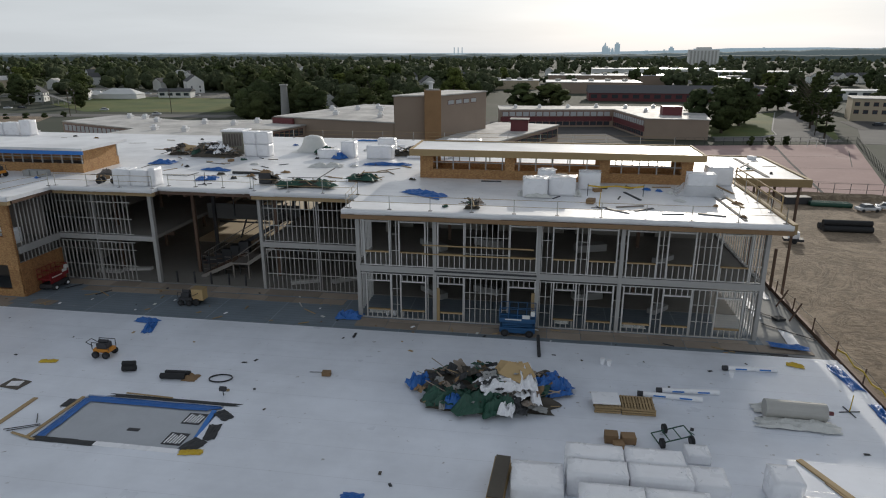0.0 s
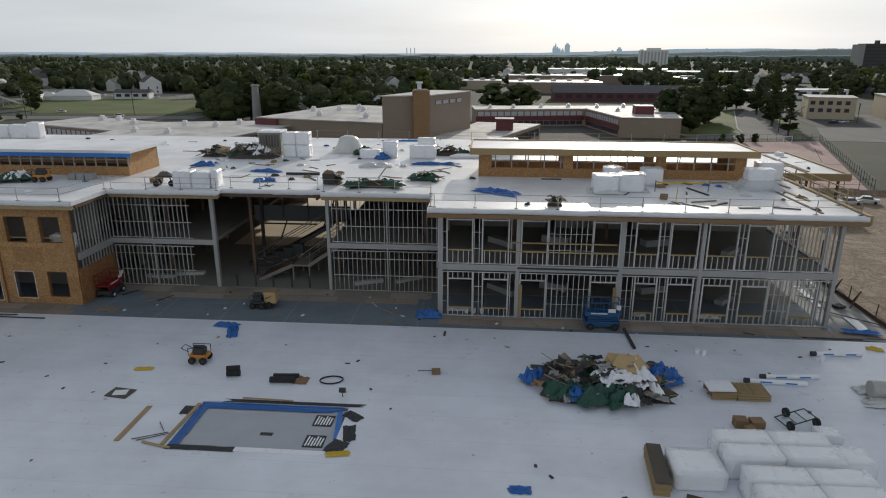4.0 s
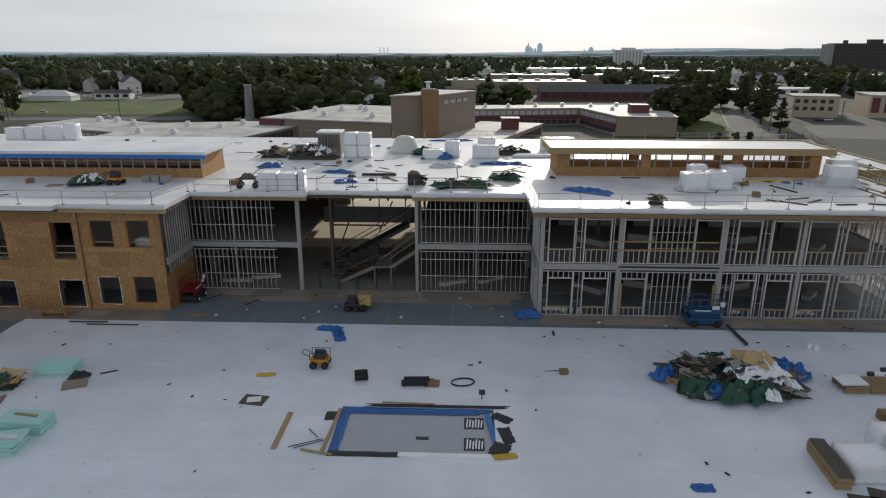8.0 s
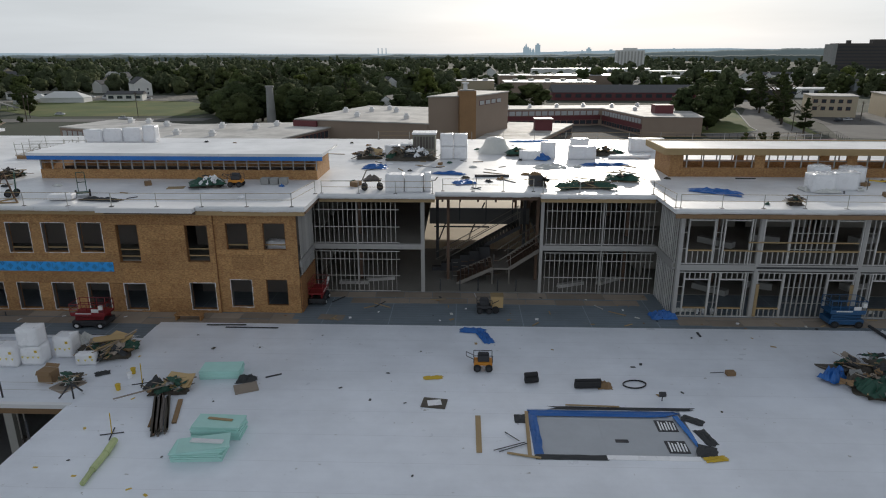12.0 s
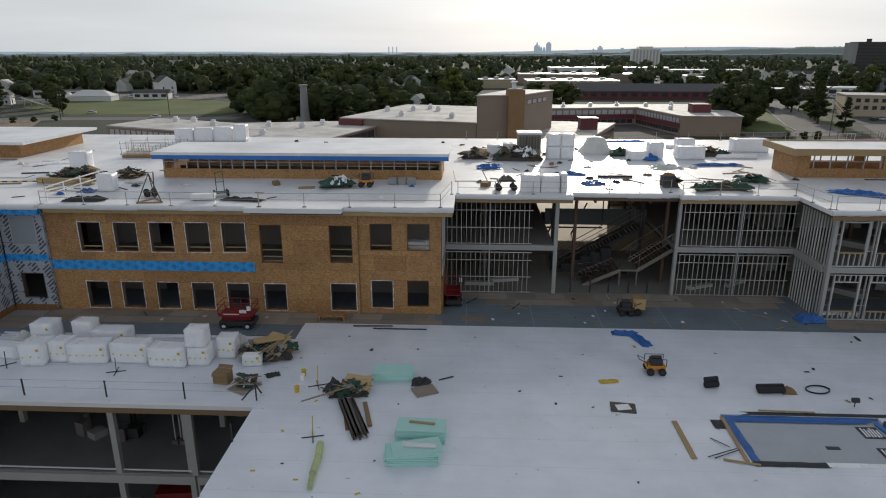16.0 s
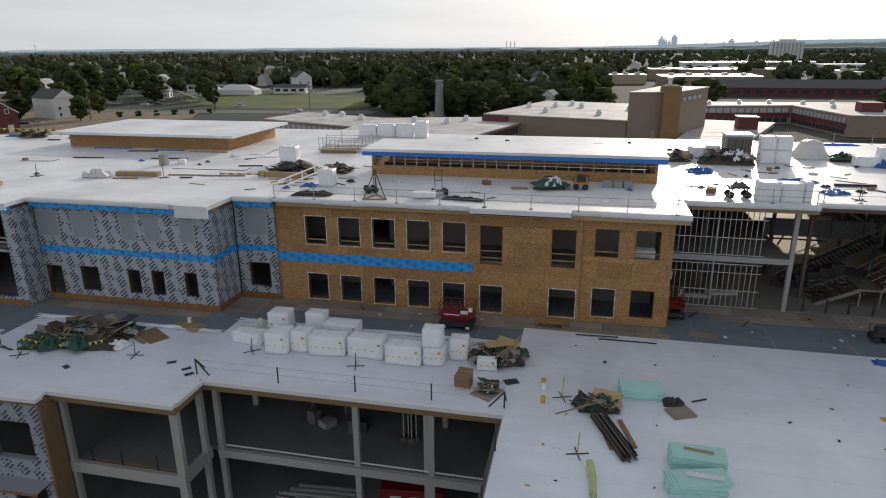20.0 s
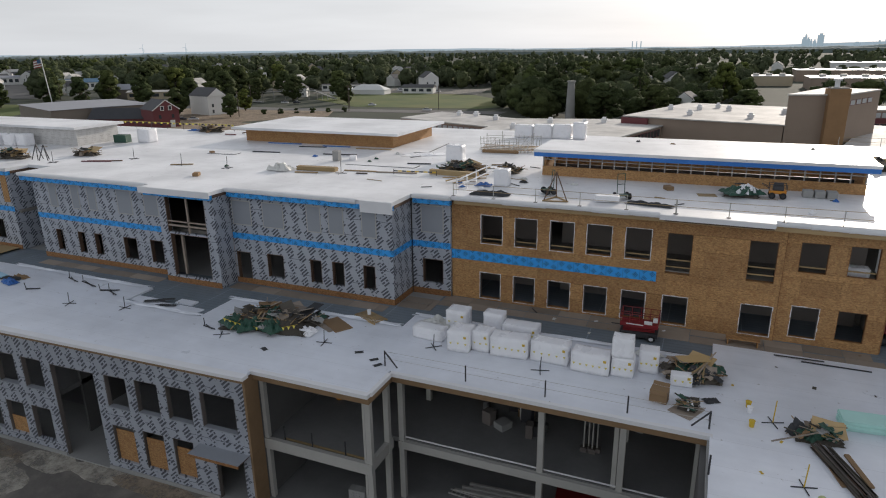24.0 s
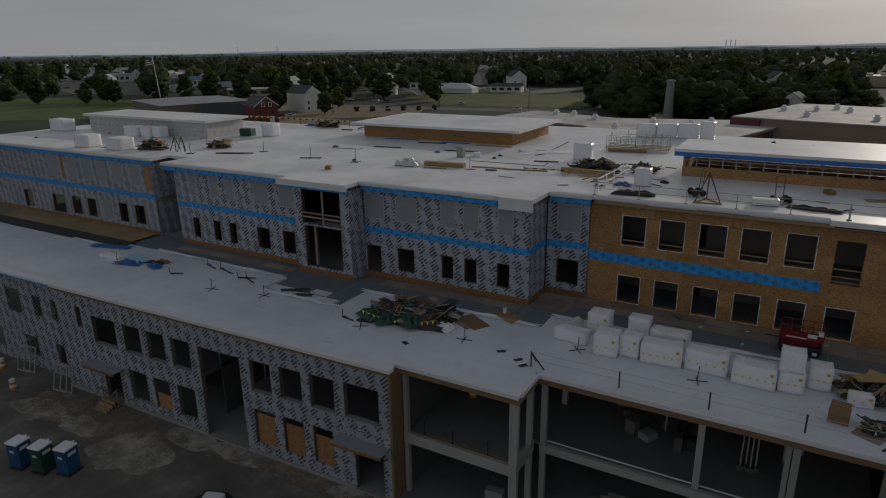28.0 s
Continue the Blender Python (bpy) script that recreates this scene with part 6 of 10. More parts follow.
part("tube_frame", rods(((-0.9, -0.5, 0.15), (0.9, -0.5, 0.5), 0.035), ((-0.9, 0.5, 0.15), (0.9, 0.5, 0.5), 0.035), ((-0.9, -0.5, 0.15), (-0.9, 0.5, 0.15), 0.035), ((0.9, -0.5, 0.5), (0.9, 0.5, 0.5), 0.035), ((-0.3, -0.5, 0.27), (-0.3, 0.5, 0.27), 0.03), ((0.3, -0.5, 0.38), (0.3, 0.5, 0.38), 0.03), ((0.9, 0, 0.5), (1.3, 0.0, 0.2), 0.03)), M["tarp_green"], cart)
for u, v in ((-0.8, -0.65), (-0.1, 0.65), (0.85, -0.6)):
    wheel(cart, u, v, 0.28, 0.27, 0.14)
# foam bundles and boards near the terrace edge
for k, (x0, x1, y0, y1, h_) in enumerate(((1.45, 4.25, 28.0, 29.25, 1.3), (4.3, 7.1, 28.05, 29.3, 1.28), (1.5, 4.3, 26.7, 27.95, 1.32), (4.35, 7.2, 26.75, 28.0, 1.3), (1.95, 4.85, 24.9, 26.15, 1.32), (4.9, 7.7, 25.0, 26.25, 1.28), (2.0, 4.9, 23.6, 24.85, 1.3), (4.95, 7.75, 23.7, 24.95, 1.28))):
    foam_bundle(x0, x1, y0, y1, W, h_, 1 + k)
foam_bundle(7.3, 9.0, 27.3, 29.0, W, 0.75, 5)
foam_bundle(7.6, 8.8, 30.1, 31.2, W, 0.5, 6)
foam_bundle(-1.1, 1.35, 25.7, 27.9, W, 0.95, 7)
foam_bundle(10.75, 12.1, 27.3, 28.8, W, 1.35, 8)
foam_bundle(11.9, 13.4, 25.6, 27.2, W, 0.9, 9)
board_stack("board_stack", -1.65, 26.8, W, 0.75, 3.2, 9, 0.075, "lumber_tan", -4, "stack of yellow-edged brown insulation boards", "board stack", 3)
lone("felt_board", boxes((-0.36, 0.36, -1.6, 1.6, 0.0, 0.05)), "junk", (-1.65, 26.8, W + 0.684), -4, "dark brown felt-faced board topping a stack", "board", "loose boards")
lone("felt_board", boxes((-0.45, 0.45, -1.2, 1.2, 0.004, 0.06)), "junk", (0.4, 24.6, W), 70, "brown insulation board lying flat", "board", "loose boards")
lone("felt_board", boxes((-0.45, 0.45, -1.0, 1.0, 0.004, 0.06)), "junk", (-0.9, 24.3, W), 80, "brown insulation board lying flat", "board", "loose boards")
timber(13.3, 31.3, 14.9, 28.0, W, 0.35, 0.08, "lumber_tan", "long pale timber board on the terrace")
timber(14.0, 29.6, 15.5, 26.2, W, 0.3, 0.06, "lumber", "weathered timber board on the terrace")
rag(16.9, 42.2, W, 1.1, 0.5, 0.25, 44, "yellow", -20, "crumpled yellow bag by the edge", "plastic_bag")
for x, y, w_, d_, t_ in ((17.5, 45.2, 2.6, 0.8, -10), (19.4, 41.0, 0.8, 3.4, 6), (19.7, 36.5, 0.7, 2.4, 0)):
    rag(x, y, W, w_, d_, 0.2, int(x * 7), "tarp_blue", t_, "crumpled blue tarpaulin along the edge")
bucket(4.3, 40.6, W)
bucket(4.7, 40.4, W)
bucket(12.3, 40.0, W)
tripod(17.9, 36.6, W, 10, "yellow")
lift(-1.55, 45.1, D + 0.05, 0, "machine_blue", "blue scissor lift lowered beside the stud wall")
lift(-58.9, 43.2, D + 0.05, 0, "red", "red and black scissor lift beside the board wall")
lift(-42.7, 48.6, D + 0.05, 90, "red", "red scissor lift parked in the recess", 2.2, 1.2)
buggy(-28.9, 46.7, D + 0.05, 180, "dark", "dark power buggy on the blue-grey deck", 1.0)
mixer = thing("mortar_box", "tan wheeled mixing machine on the dark deck", "machine", (-27.9, 46.9, D + 0.05), 0)
part("hopper", rounded(-0.5, 0.5, -0.42, 0.42, 0.4, 1.35, 0.06), M["tan_paint"], mixer)
part("lid", boxes((-0.52, 0.52, -0.44, 0.44, 1.354, 1.4)), M["lumber_tan"], mixer)
for v in (-0.5, 0.5):
    part("wheel", rods(((-0.1, v - 0.1, 0.28), (-0.1, v + 0.1, 0.28), 0.28, 14)), M["rubber"], mixer)

# green boards, battens and yellow marks on the western terrace
def green_stack(x, y, w, d, n, turn, seed):
    return board_stack("foam_board_stack", x, y, W, w, d, n, 0.085, "green_foam", turn, "stack of mint-green rigid foam boards", "foam boards", seed, "green foam stacks")


green_stack(-46.1, 35.35, 2.5, 1.25, 7, 5, 61)
green_stack(-43.87, 28.8, 2.6, 1.3, 9, -1, 62)
green_stack(-44.15, 26.85, 2.6, 1.3, 4, 2, 63)
for k in range(4):
    lone("foam_board", boxes((-1.28, 1.28, -0.64, 0.64, 0.002, 0.08)), "green_foam", (-44.3 + 0.12 * k, 26.9, W + 0.342 + 0.085 * k), 3 + 4 * k, "mint-green foam board slid askew on a stack", "foam board", "green foam boards")
timber(-44.5, 29.0, -43.1, 28.8, W + 0.77, 0.18, 0.06, "lumber", "timber off-cut lying on green foam")
lone("metal_channel", boxes((-0.85, 0.85, -0.1, 0.1, 0.004, 0.06), (-0.85, 0.85, -0.14, -0.1, 0.004, 0.09), (-0.85, 0.85, 0.1, 0.14, 0.004, 0.09)), "edge", (-43.8, 26.95, W + 0.685), -3, "white metal channel on green foam", "channel")
scrap_pile(-48.6, 33.3, W, 2.9, 1.7, 0.55, 15, 8, "small heap of green tarpaulin and battens", 14, (("tarp_green", -0.1, 0.0, 1.6), ("tarp_green", 0.15, 0.05, 1.4)), False, 2)
bat = thing("batten_bundle", "bundle of long dark weathered battens", "timber bundle", (-47.8, 30.35, W), -67)
rnd = random.Random(4)
for k in range(28):
    u, v = rnd.uniform(-0.42, 0.42), 0.05 + 0.07 * (k // 8)
    part("batten", beams(((-2.0 + rnd.uniform(-0.3, 0.2), u, v), (1.9 + rnd.uniform(-0.2, 0.3), u + rnd.uniform(-0.12, 0.12), v), 0.1, 0.06)), M[rnd.choice(("grey_wood", "junk", "grey_wood", "iron"))], bat)
timber(-46.76, 29.6, -47.45, 32.1, W, 0.26, 0.1, "card", "reddish-brown timber board by the battens")
timber(-47.95, 29.2, -48.6, 31.7, W, 0.22, 0.08, "card", "reddish-brown timber board under the battens")
timber(-51.0, 31.2, -47.2, 34.0, W + 0.5, 0.07, 0.08, "plywood", "long dark batten across the heap")
lone("felt_board", boxes((-0.7, 0.7, -0.55, 0.55, 0.004, 0.1)), "plywood", (-44.0, 33.6, W), 25, "brown insulation board lying flat", "board", "loose boards")
rag(-44.3, 34.6, W, 1.2, 0.9, 0.5, 71, "felt", 0, "folded dark felt sheet", "felt_sheet")
timber(-43.2, 35.0, -42.3, 35.5, W, 0.12, 0.06, "felt", "short dark timber off-cut")
bucket(-51.8, 33.2, W, "yellow", "yellow plastic bucket on the terrace")
bucket(-51.9, 35.3, W, "yellow", "yellow plastic bucket on the terrace")
bucket(-51.85, 34.7, W)
tripod(-50.7, 34.0, W, 20, "yellow", 1.4)
tripod(-49.7, 28.5, W, 15, "yellow", 1.3)
lone("printed_roll", rods(((0.05, -1.75, 0.14), (0, -0.7, 0.15), 0.13, 12), ((0, -0.7, 0.15), (0.04, 0.6, 0.18), 0.17, 12), ((0.04, 0.6, 0.18), (-0.04, 1.75, 0.2), 0.19, 12)), "lime", (-48.95, 25.9, W), 3, "long pale yellow-green wrapped roll", "roll")
for k, (x, y) in enumerate(((-49.7, 24.9), (-46.5, 24.0), (-50.4, 32.2), (-52.7, 37.7), (-51.5, 29.0), (-45.5, 23.6), (-52.0, 25.5))):
    lone("paint_mark", sheet(0.26, 0.14, 0.006, 6, 5, 80 + k, 0.9, 0.004), "yellow", (x, y, W), 30 * k, "yellow paint mark on the terrace", "mark", "paint marks")
# the row of wrapped foam on the western terrace
ROW = [(-71.0, -69.4, 35.7, 37.4, 1.5, 1), (-69.35, -68.05, 36.3, 37.7, 1.45, 1), (-68.0, -65.4, 36.15, 37.5, 1.4, 4), (-65.2, -62.65, 36.35, 37.6, 1.4, 3),
       (-62.4, -59.95, 35.9, 37.2, 1.35, 4), (-59.9, -58.5, 36.2, 37.4, 1.3, 2), (-58.35, -57.1, 37.3, 38.5, 1.5, 2), (-72.4, -70.8, 39.0, 40.4, 1.5, 1), (-69.6, -68.1, 39.4, 40.5, 1.55, 0), (-68.0, -65.4, 38.9, 40.2, 1.1, 1)]
for k, (x0, x1, y0, y1, h, m_) in enumerate(ROW):
    foam_bundle(x0, x1, y0, y1, W, h, 20 + k, random.Random(k).uniform(-4, 4), m_, "row of wrapped bundles", "white film-wrapped foam bundle with yellow stickers")
foam_bundle(-59.95, -58.6, 36.2, 37.4, W + 1.32, 1.25, 35, 2, 0, "row of wrapped bundles", "white film-wrapped foam bundle on top of another")
foam_bundle(-74.1, -71.7, 36.7, 37.9, W, 0.85, 36, -6, 0, "row of wrapped bundles", "torn white foam bundle")
rag(-72.9, 39.4, W, 3.0, 1.9, 0.75, 37, "film", 25, "loose clear plastic film sheet", "film_sheet")
rag(-57.9, 40.0, W, 1.6, 1.2, 0.8, 38, "film", -30, "loose clear plastic film sheet", "film_sheet")
row_heap = scrap_pile(-55.1, 38.1, W, 4.0, 3.2, 0.95, 39, 15, "heap of green tarpaulin, boards and long tan battens", 22, (("tarp_green", 0.0, 0.0, 1.5), ("tarp_green", 0.12, 0.05, 1.2)), False, 1, 14)
rnd = random.Random(91)
for k in range(16):
    u, an = rnd.uniform(-0.9, 0.9), radians(rnd.uniform(48, 74))
    c, dd = Vector((0.75 + 0.35 * u, -0.1 + u * 0.4, 0.25 + rnd.uniform(0, 0.75))), Vector((math.cos(an), math.sin(an), rnd.uniform(-0.12, 0.12))) * rnd.uniform(1.0, 1.6)
    part("batten", beams((c - dd, c + dd, 0.09, 0.04)), M[rnd.choice(("lumber", "lumber_tan", "plywood"))], row_heap)
for k in range(5):
    part("board", boxes((-1.1, 0.9, -0.45, 0.45, 0, 0.05)), M[("plywood", "junk", "card", "plywood", "tan_paint")[k]], row_heap, at=pose(-0.2 + 0.1 * k, 1.0 - 0.15 * k, 0.55 + 0.1 * k, rnd.uniform(-8, 8), rnd.uniform(-8, 8), 20 + rnd.uniform(-18, 18)))
foam_bundle(-56.3, -55.0, 36.3, 37.0, W, 0.75, 37, 6, 1, "row of wrapped bundles", "short white film-wrapped foam bundle before the heap")
carton = lone("carton", rounded(-0.5, 0.5, -0.36, 0.36, 0, 0.8, 0.02), "card", (-56.75, 34.2, W), -8, "large brown cardboard carton with raised flaps", "box")
part("flap", boxes((-0.48, 0.48, 0, 0.25, 0, 0.012)), M["card"], carton, at=pose(0, 0.36, 0.8, 38, 0, 0))
part("flap", boxes((-0.48, 0.48, -0.25, 0, 0, 0.012)), M["card"], carton, at=pose(0, -0.36, 0.8, 55, 0, 0))
lone("felt_board", boxes((-0.7, 0.7, -0.8, 0.8, 0.004, 0.06)), "plywood", (-55.2, 33.6, W), -28, "plywood sheet with scraps on it", "board")
scrap_pile(-55.2, 33.9, W + 0.06, 1.2, 1.3, 0.35, 45, 0, "small heap of cloth and foil scraps", 8, (("tarp_blue", 0.0, 0.3, 0.9),), True, 0)
rag(-53.9, 35.2, W, 0.9, 0.6, 0.2, 46, "felt", 30, "dark crumpled felt scrap", "felt_sheet")
timber(-54.3, 40.9, -58.0, 41.0, W, 0.08, 0.04, "dark", "long thin dark batten")
# the western heap and the edge of the terrace
west_heap = scrap_pile(-85.0, 35.3, W, 8.4, 4.8, 1.15, 55, 8, "heap of dark battens and green tarpaulin tied with yellow tape", 60, (("tarp_green", -0.34, -0.26, 0.75), ("tarp_green", -0.15, -0.32, 0.75), ("tarp_green", 0.06, -0.34, 0.7), ("tarp_green", 0.0, 0.0, 0.6)), False, 0, 26)
rnd = random.Random(66)
for k in range(16):
    part("board", boxes((-0.9, 0.9, -0.5, 0.5, 0, 0.04)), M[rnd.choice(("plywood", "junk", "felt", "card"))], west_heap, at=pose(rnd.uniform(-2.6, 2.6), rnd.uniform(-1.0, 1.5), rnd.uniform(0.45, 1.0), rnd.uniform(-22, 22), rnd.uniform(-22, 22), rnd.uniform(0, 180)))
part("tape_run", beams(*(((-3.3 + 0.6 * k, -1.9 + 0.02 * k, 0.85 - 0.02 * k * (10 - k)), (-2.7 + 0.6 * k, -1.88 + 0.02 * k, 0.85 - 0.02 * (k + 1) * (9 - k)), 0.02, 0.03) for k in range(10))), M["yellow"], west_heap, "yellow warning cord")
for k in range(14):
    part("pennant", pennant(-3.2 + 0.44 * k, -1.93, 0.56 - 0.0106 * k * (13 - k) + 0.02, 0.22, 0.26), M["sticker"], west_heap, "yellow warning pennant")
lone("plywood_sheet", boxes((-1.25, 1.25, -0.7, 0.7, 0.004, 0.08)), "card", (-80.4, 36.6, W), -32, "warped tan plywood sheet beside the heap", "board", "loose boards")
rag(-81.8, 34.6, W, 1.5, 1.3, 0.5, 56, "foam", 0, "crumpled white plastic sheet", "film_sheet")
lone("plywood_sheet", boxes((-1.2, 1.2, -0.6, 0.6, 0.004, 0.05)), "plywood", (-81.0, 36.3, W), -28, "worn plywood sheet lying beside the heap", "board", "loose boards")
pallet(-78.6, 38.7, W, -25, "worn slatted pallet with a bucket", 2.6, 1.3)
bucket(-78.9, 39.0, W + 0.15)
for x, y, t_ in ((-79.6, 33.6, 10), (-87.5, 32.0, 30), (-64.2, 35.2, 15), (-72.0, 35.8, 40), (-98.5, 33.2, 0), (-103.7, 32.2, 20), (-118, 33, 0)):
    tripod(x, y, W, t_, "dark", 1.0)
for x, y in ((-76.5, 33.2), (-75.0, 32.6), (-83.0, 31.2), (-74.4, 32.0)):
    lone("felt_scrap", sheet(0.6, 0.35, 0.05, 6, 5, int(-x * 3)), "felt", (x, y, W), x * 9, "dark felt scrap on the terrace", "scrap", "felt scraps")
rag(-116.5, 33.4, W, 2.6, 1.3, 0.4, 57, "tarp_blue", 10, "heap of pale blue sheeting", "tarpaulin")
foam_bundle(-121.5, -118.5, 33.4, 34.6, W, 0.3, 58, 5, 0, "row of wrapped bundles", "flat pale blue foam sheets")
rag(-113.6, 33.9, W, 2.0, 1.0, 0.45, 257, "tarp_blue", -15, "crumpled bright blue sheet beside dark felt", "tarpaulin")
rag(-114.4, 34.6, W, 2.2, 0.8, 0.3, 258, "felt", 10, "dark felt and tan card scraps in a heap", "felt_sheet")
rag(-113.9, 35.2, W, 1.8, 0.7, 0.3, 259, "card", -5, "torn tan card lying on felt", "card_sheet")
lone("blue_board", rounded(-1.5, 1.5, -0.7, 0.7, 0.004, 0.16, 0.03), "pale_blue", (-117.0, 34.6, W), -12, "pale blue foam board lying flat", "board", "loose boards")
rag(-123.5, 36.0, W + 0.04, 5.0, 1.0, 0.2, 260, "tarp_blue", 14, "blue sheet trailing over the black felt strip", "tarpaulin")
rnd = random.Random(404)
for x, y, ln, t_ in ((-108.6, 36.4, 1.9, -18), (-106.2, 36.1, 2.4, -14), (-103.0, 35.6, 1.7, 24), (-102.4, 35.3, 1.8, -22), (-109.8, 33.4, 1.2, 30), (-89.2, 32.6, 1.3, -12)):
    folded = thing("folded_stand", "folded dark warning stand lying on the terrace", "stand", (x, y, W), t_, "folded stands")
    part("leg", beams(((-ln / 2, 0, 0.06), (ln / 2, 0.06, 0.06), 0.07, 0.07)), M["dark"], folded)
    part("leg", beams(((-ln / 2, 0.22, 0.05), (ln / 2 * 0.8, -0.1, 0.11), 0.06, 0.06)), M["dark"], folded)
    part("upright", rods(((-ln / 2, 0.1, 0.05), (-ln / 2 - 0.1, 0.15, 0.6), 0.035)), M["dark"], folded)
for x0, x1, y_ in ((-118.0, -110.0, 37.6), (-110.2, -100.2, 37.5), (-100.6, -91.6, 34.25), (-91.8, -84.0, 38.15), (-84.2, -75.8, 38.2), (-75.4, -66.0, 40.55), (-66.2, -54.2, 40.6), (-130.0, -121.5, 36.1)):
    lone("membrane_fold", sheet(x1 - x0, 0.55, 0.16, 30, 4, int(-x0 * 3), 0.5, 0.01), "white_low", ((x0 + x1) / 2, y_, W), rnd.uniform(-0.6, 0.6), "curled white membrane edge along the dark deck", "membrane edge", "membrane edges")
for x, y, w_, d_, t_ in ((-97.4, 35.3, 1.8, 0.5, 28), (-95.8, 34.8, 2.0, 0.3, 22), (-96.6, 35.9, 1.2, 0.35, 32)):
    rag(x, y, W, w_, d_, 0.14, int(-x * 7), "felt", t_, "dark felt strip at a torn membrane edge", "felt_sheet")
edge_posts = thing("edge_line", "dark posts with a thin cable along the terrace edge", "barrier")
PX = (-73.9, -68.2, -63.1, -58.3, -53.95)
for x in PX:
    part("post", rods(((x, 32.1, W), (x, 32.1, W + 1.1), 0.05)), M["dark"], edge_posts)
for x, y in ((-53.9, 27.9), (-53.9, 23.5)):
    part("post", rods(((x, y, W), (x, y, W + 1.1), 0.05)), M["dark"], edge_posts)
for x, s_ in ((-53.95, -1), (-73.9, 1)):
    part("brace", rods(((x, 32.1, W + 1.05), (x + 0.9 * s_, 32.1, W), 0.05), ((x, 32.1, W + 1.05), (x, 33.0, W), 0.05)), M["dark"], edge_posts)
for h in (0.55, 1.05):
    part("cable", rods(*(((a_, 32.1, W + h), (b_, 32.1, W + h), 0.012, 4) for a_, b_ in zip(PX, PX[1:]))), M["column"], edge_posts)
inner_posts = thing("edge_line", "short dark posts with a timber rail on the open floor", "barrier")
for x in (-80.4, -78.2, -75.6):
    part("post", rods(((x, 29.3, 3.75), (x, 29.3, 4.9), 0.05)), M["dark"], inner_posts)
part("timber", beams(((-80.6, 29.5, 3.81), (-74.2, 29.5, 3.81), 0.12, 0.1)), M["lumber_tan"], inner_posts)

# plywood laid along the walls as a walkway
walkway = thing("walkway", "worn plywood sheets laid along the walls", "walkway", kind="structure")
rnd = random.Random(2)


def lay(x0, x1, y0, y1):
    x = x0
    while x < x1 - 0.4:
        nx = min(x1, x + 2.44)
        j = rnd.uniform(-0.07, 0.07)
        ob = piece("plywood_sheet", walkway, M["plywood"], x + 0.02, nx - 0.02, y0 + j, y1 + j, D + 0.034, D + 0.055)
        ob.rotation_euler[2] = rnd.uniform(-0.02, 0.02)
        x = nx


for a_ in ((-14, 19, 44.4, 45.55), (-14, 15, 45.6, 46.1), (-43, -15, 49.6, 50.85), (-40, -16, 48.3, 49.4), (-75, -43.4, 43.5, 44.65), (-75, -44, 44.7, 45.75), (-94, -78.5, 40.5, 41.7), (-78, -75, 42.0, 43.2), (-78, -75, 43.25, 44.3), (-117, -101, 39.2, 40.3)):
    lay(*a_)
lone("plywood_sheet", boxes((-1.0, 1.0, -0.5, 0.5, 0.0, 0.03)), "plywood", (-41.0, 45.2, D + 0.035), -5, "loose plywood sheet with a dark hole", "board", "loose boards")
for x, y, ln, t_ in ((-46.5, 42.6, 4, 0), (-48.6, 43.0, 3.0, 2), (17.6, 43.9, 3.4, -4), (15.0, 44.2, 4.2, -2), (18.5, 49.5, 3.0, -60), (17.6, 53, 2.6, -75)):
    timber(x - ln / 2, y, x + ln / 2, y + ln * math.sin(radians(t_)), W + 0.02 if y < 43.5 else D + 0.06, 0.12, 0.06, "dark", "dark steel strip on the floor")
lone("loose_block", rounded(-0.4, 0.4, -0.35, 0.35, 0, 0.2, 0.03), "felt", (18.6, 50.6, D + 0.03), 20, "dark block on the side deck", "block")
lone("timber_trestle", boxes((-1.1, 1.1, -0.3, 0.3, 0.4, 0.48), (-1.0, -0.9, -0.3, 0.3, 0, 0.4), (0.9, 1.0, -0.3, 0.3, 0, 0.4)), "osb", (-52.0, 44.4, D + 0.06), 0, "low orange-brown timber trestle", "trestle")
# scraps dropped on the pale boards
rnd = random.Random(77)
for k in range(46):
    x, y = rnd.uniform(-52, 17), rnd.uniform(23.5, 42)
    if -28 < x < -16.5 and 26 < y < 33:
        continue
    s_ = rnd.uniform(0.08, 0.22)
    lone("scrap", sheet(s_ * 1.8, s_, 0.05, 4, 3, 300 + k), rnd.choice(("felt", "junk", "lumber", "dark")), (x, y, W), rnd.uniform(0, 360), "small dark scrap on the pale terrace", "scrap", "scraps")

# steel edge guard along the east side
guard = thing("edge_guard", "rusty posts with a slack cable and yellow tape along the edge", "barrier", (20.05, 0, W))
for k, y in enumerate((24, 28, 32, 36, 40, 44, 48, 52, 56, 60)):
    part("post", rods(((0, y, 0.1), (0.05, y, 1.2), 0.05)), M["iron"], guard)
    if k:
        part("cable", rods(((0.03, y - 4, 1.1), (0.03, y - 2, 0.95), 0.015, 4), ((0.03, y - 2, 0.95), (0.03, y, 1.1), 0.015, 4)), M["dark"], guard)
for y in (50.5, 53.5):
    part("brace", rods(((0, y, 1.3), (-0.9, y - 0.5, 0.0), 0.06), ((0, y, 1.3), (0, y + 0.9, 0.1), 0.06)), M["iron"], guard)
part("tape_run", beams(*(((0.0, 33 + 1.2 * k, 0.9 - 0.25 * (k % 2)), (0.0, 34.2 + 1.2 * k, 0.9 - 0.25 * ((k + 1) % 2)), 0.03, 0.12) for k in range(9))), M["yellow"], guard, "yellow warning tape")
lone("red_panel", boxes((-0.9, 0.9, -0.08, 0.08, 0, 1.5)), "red", (22.0, 49.5, G), 70, "dark red panel standing on the earth", "panel")
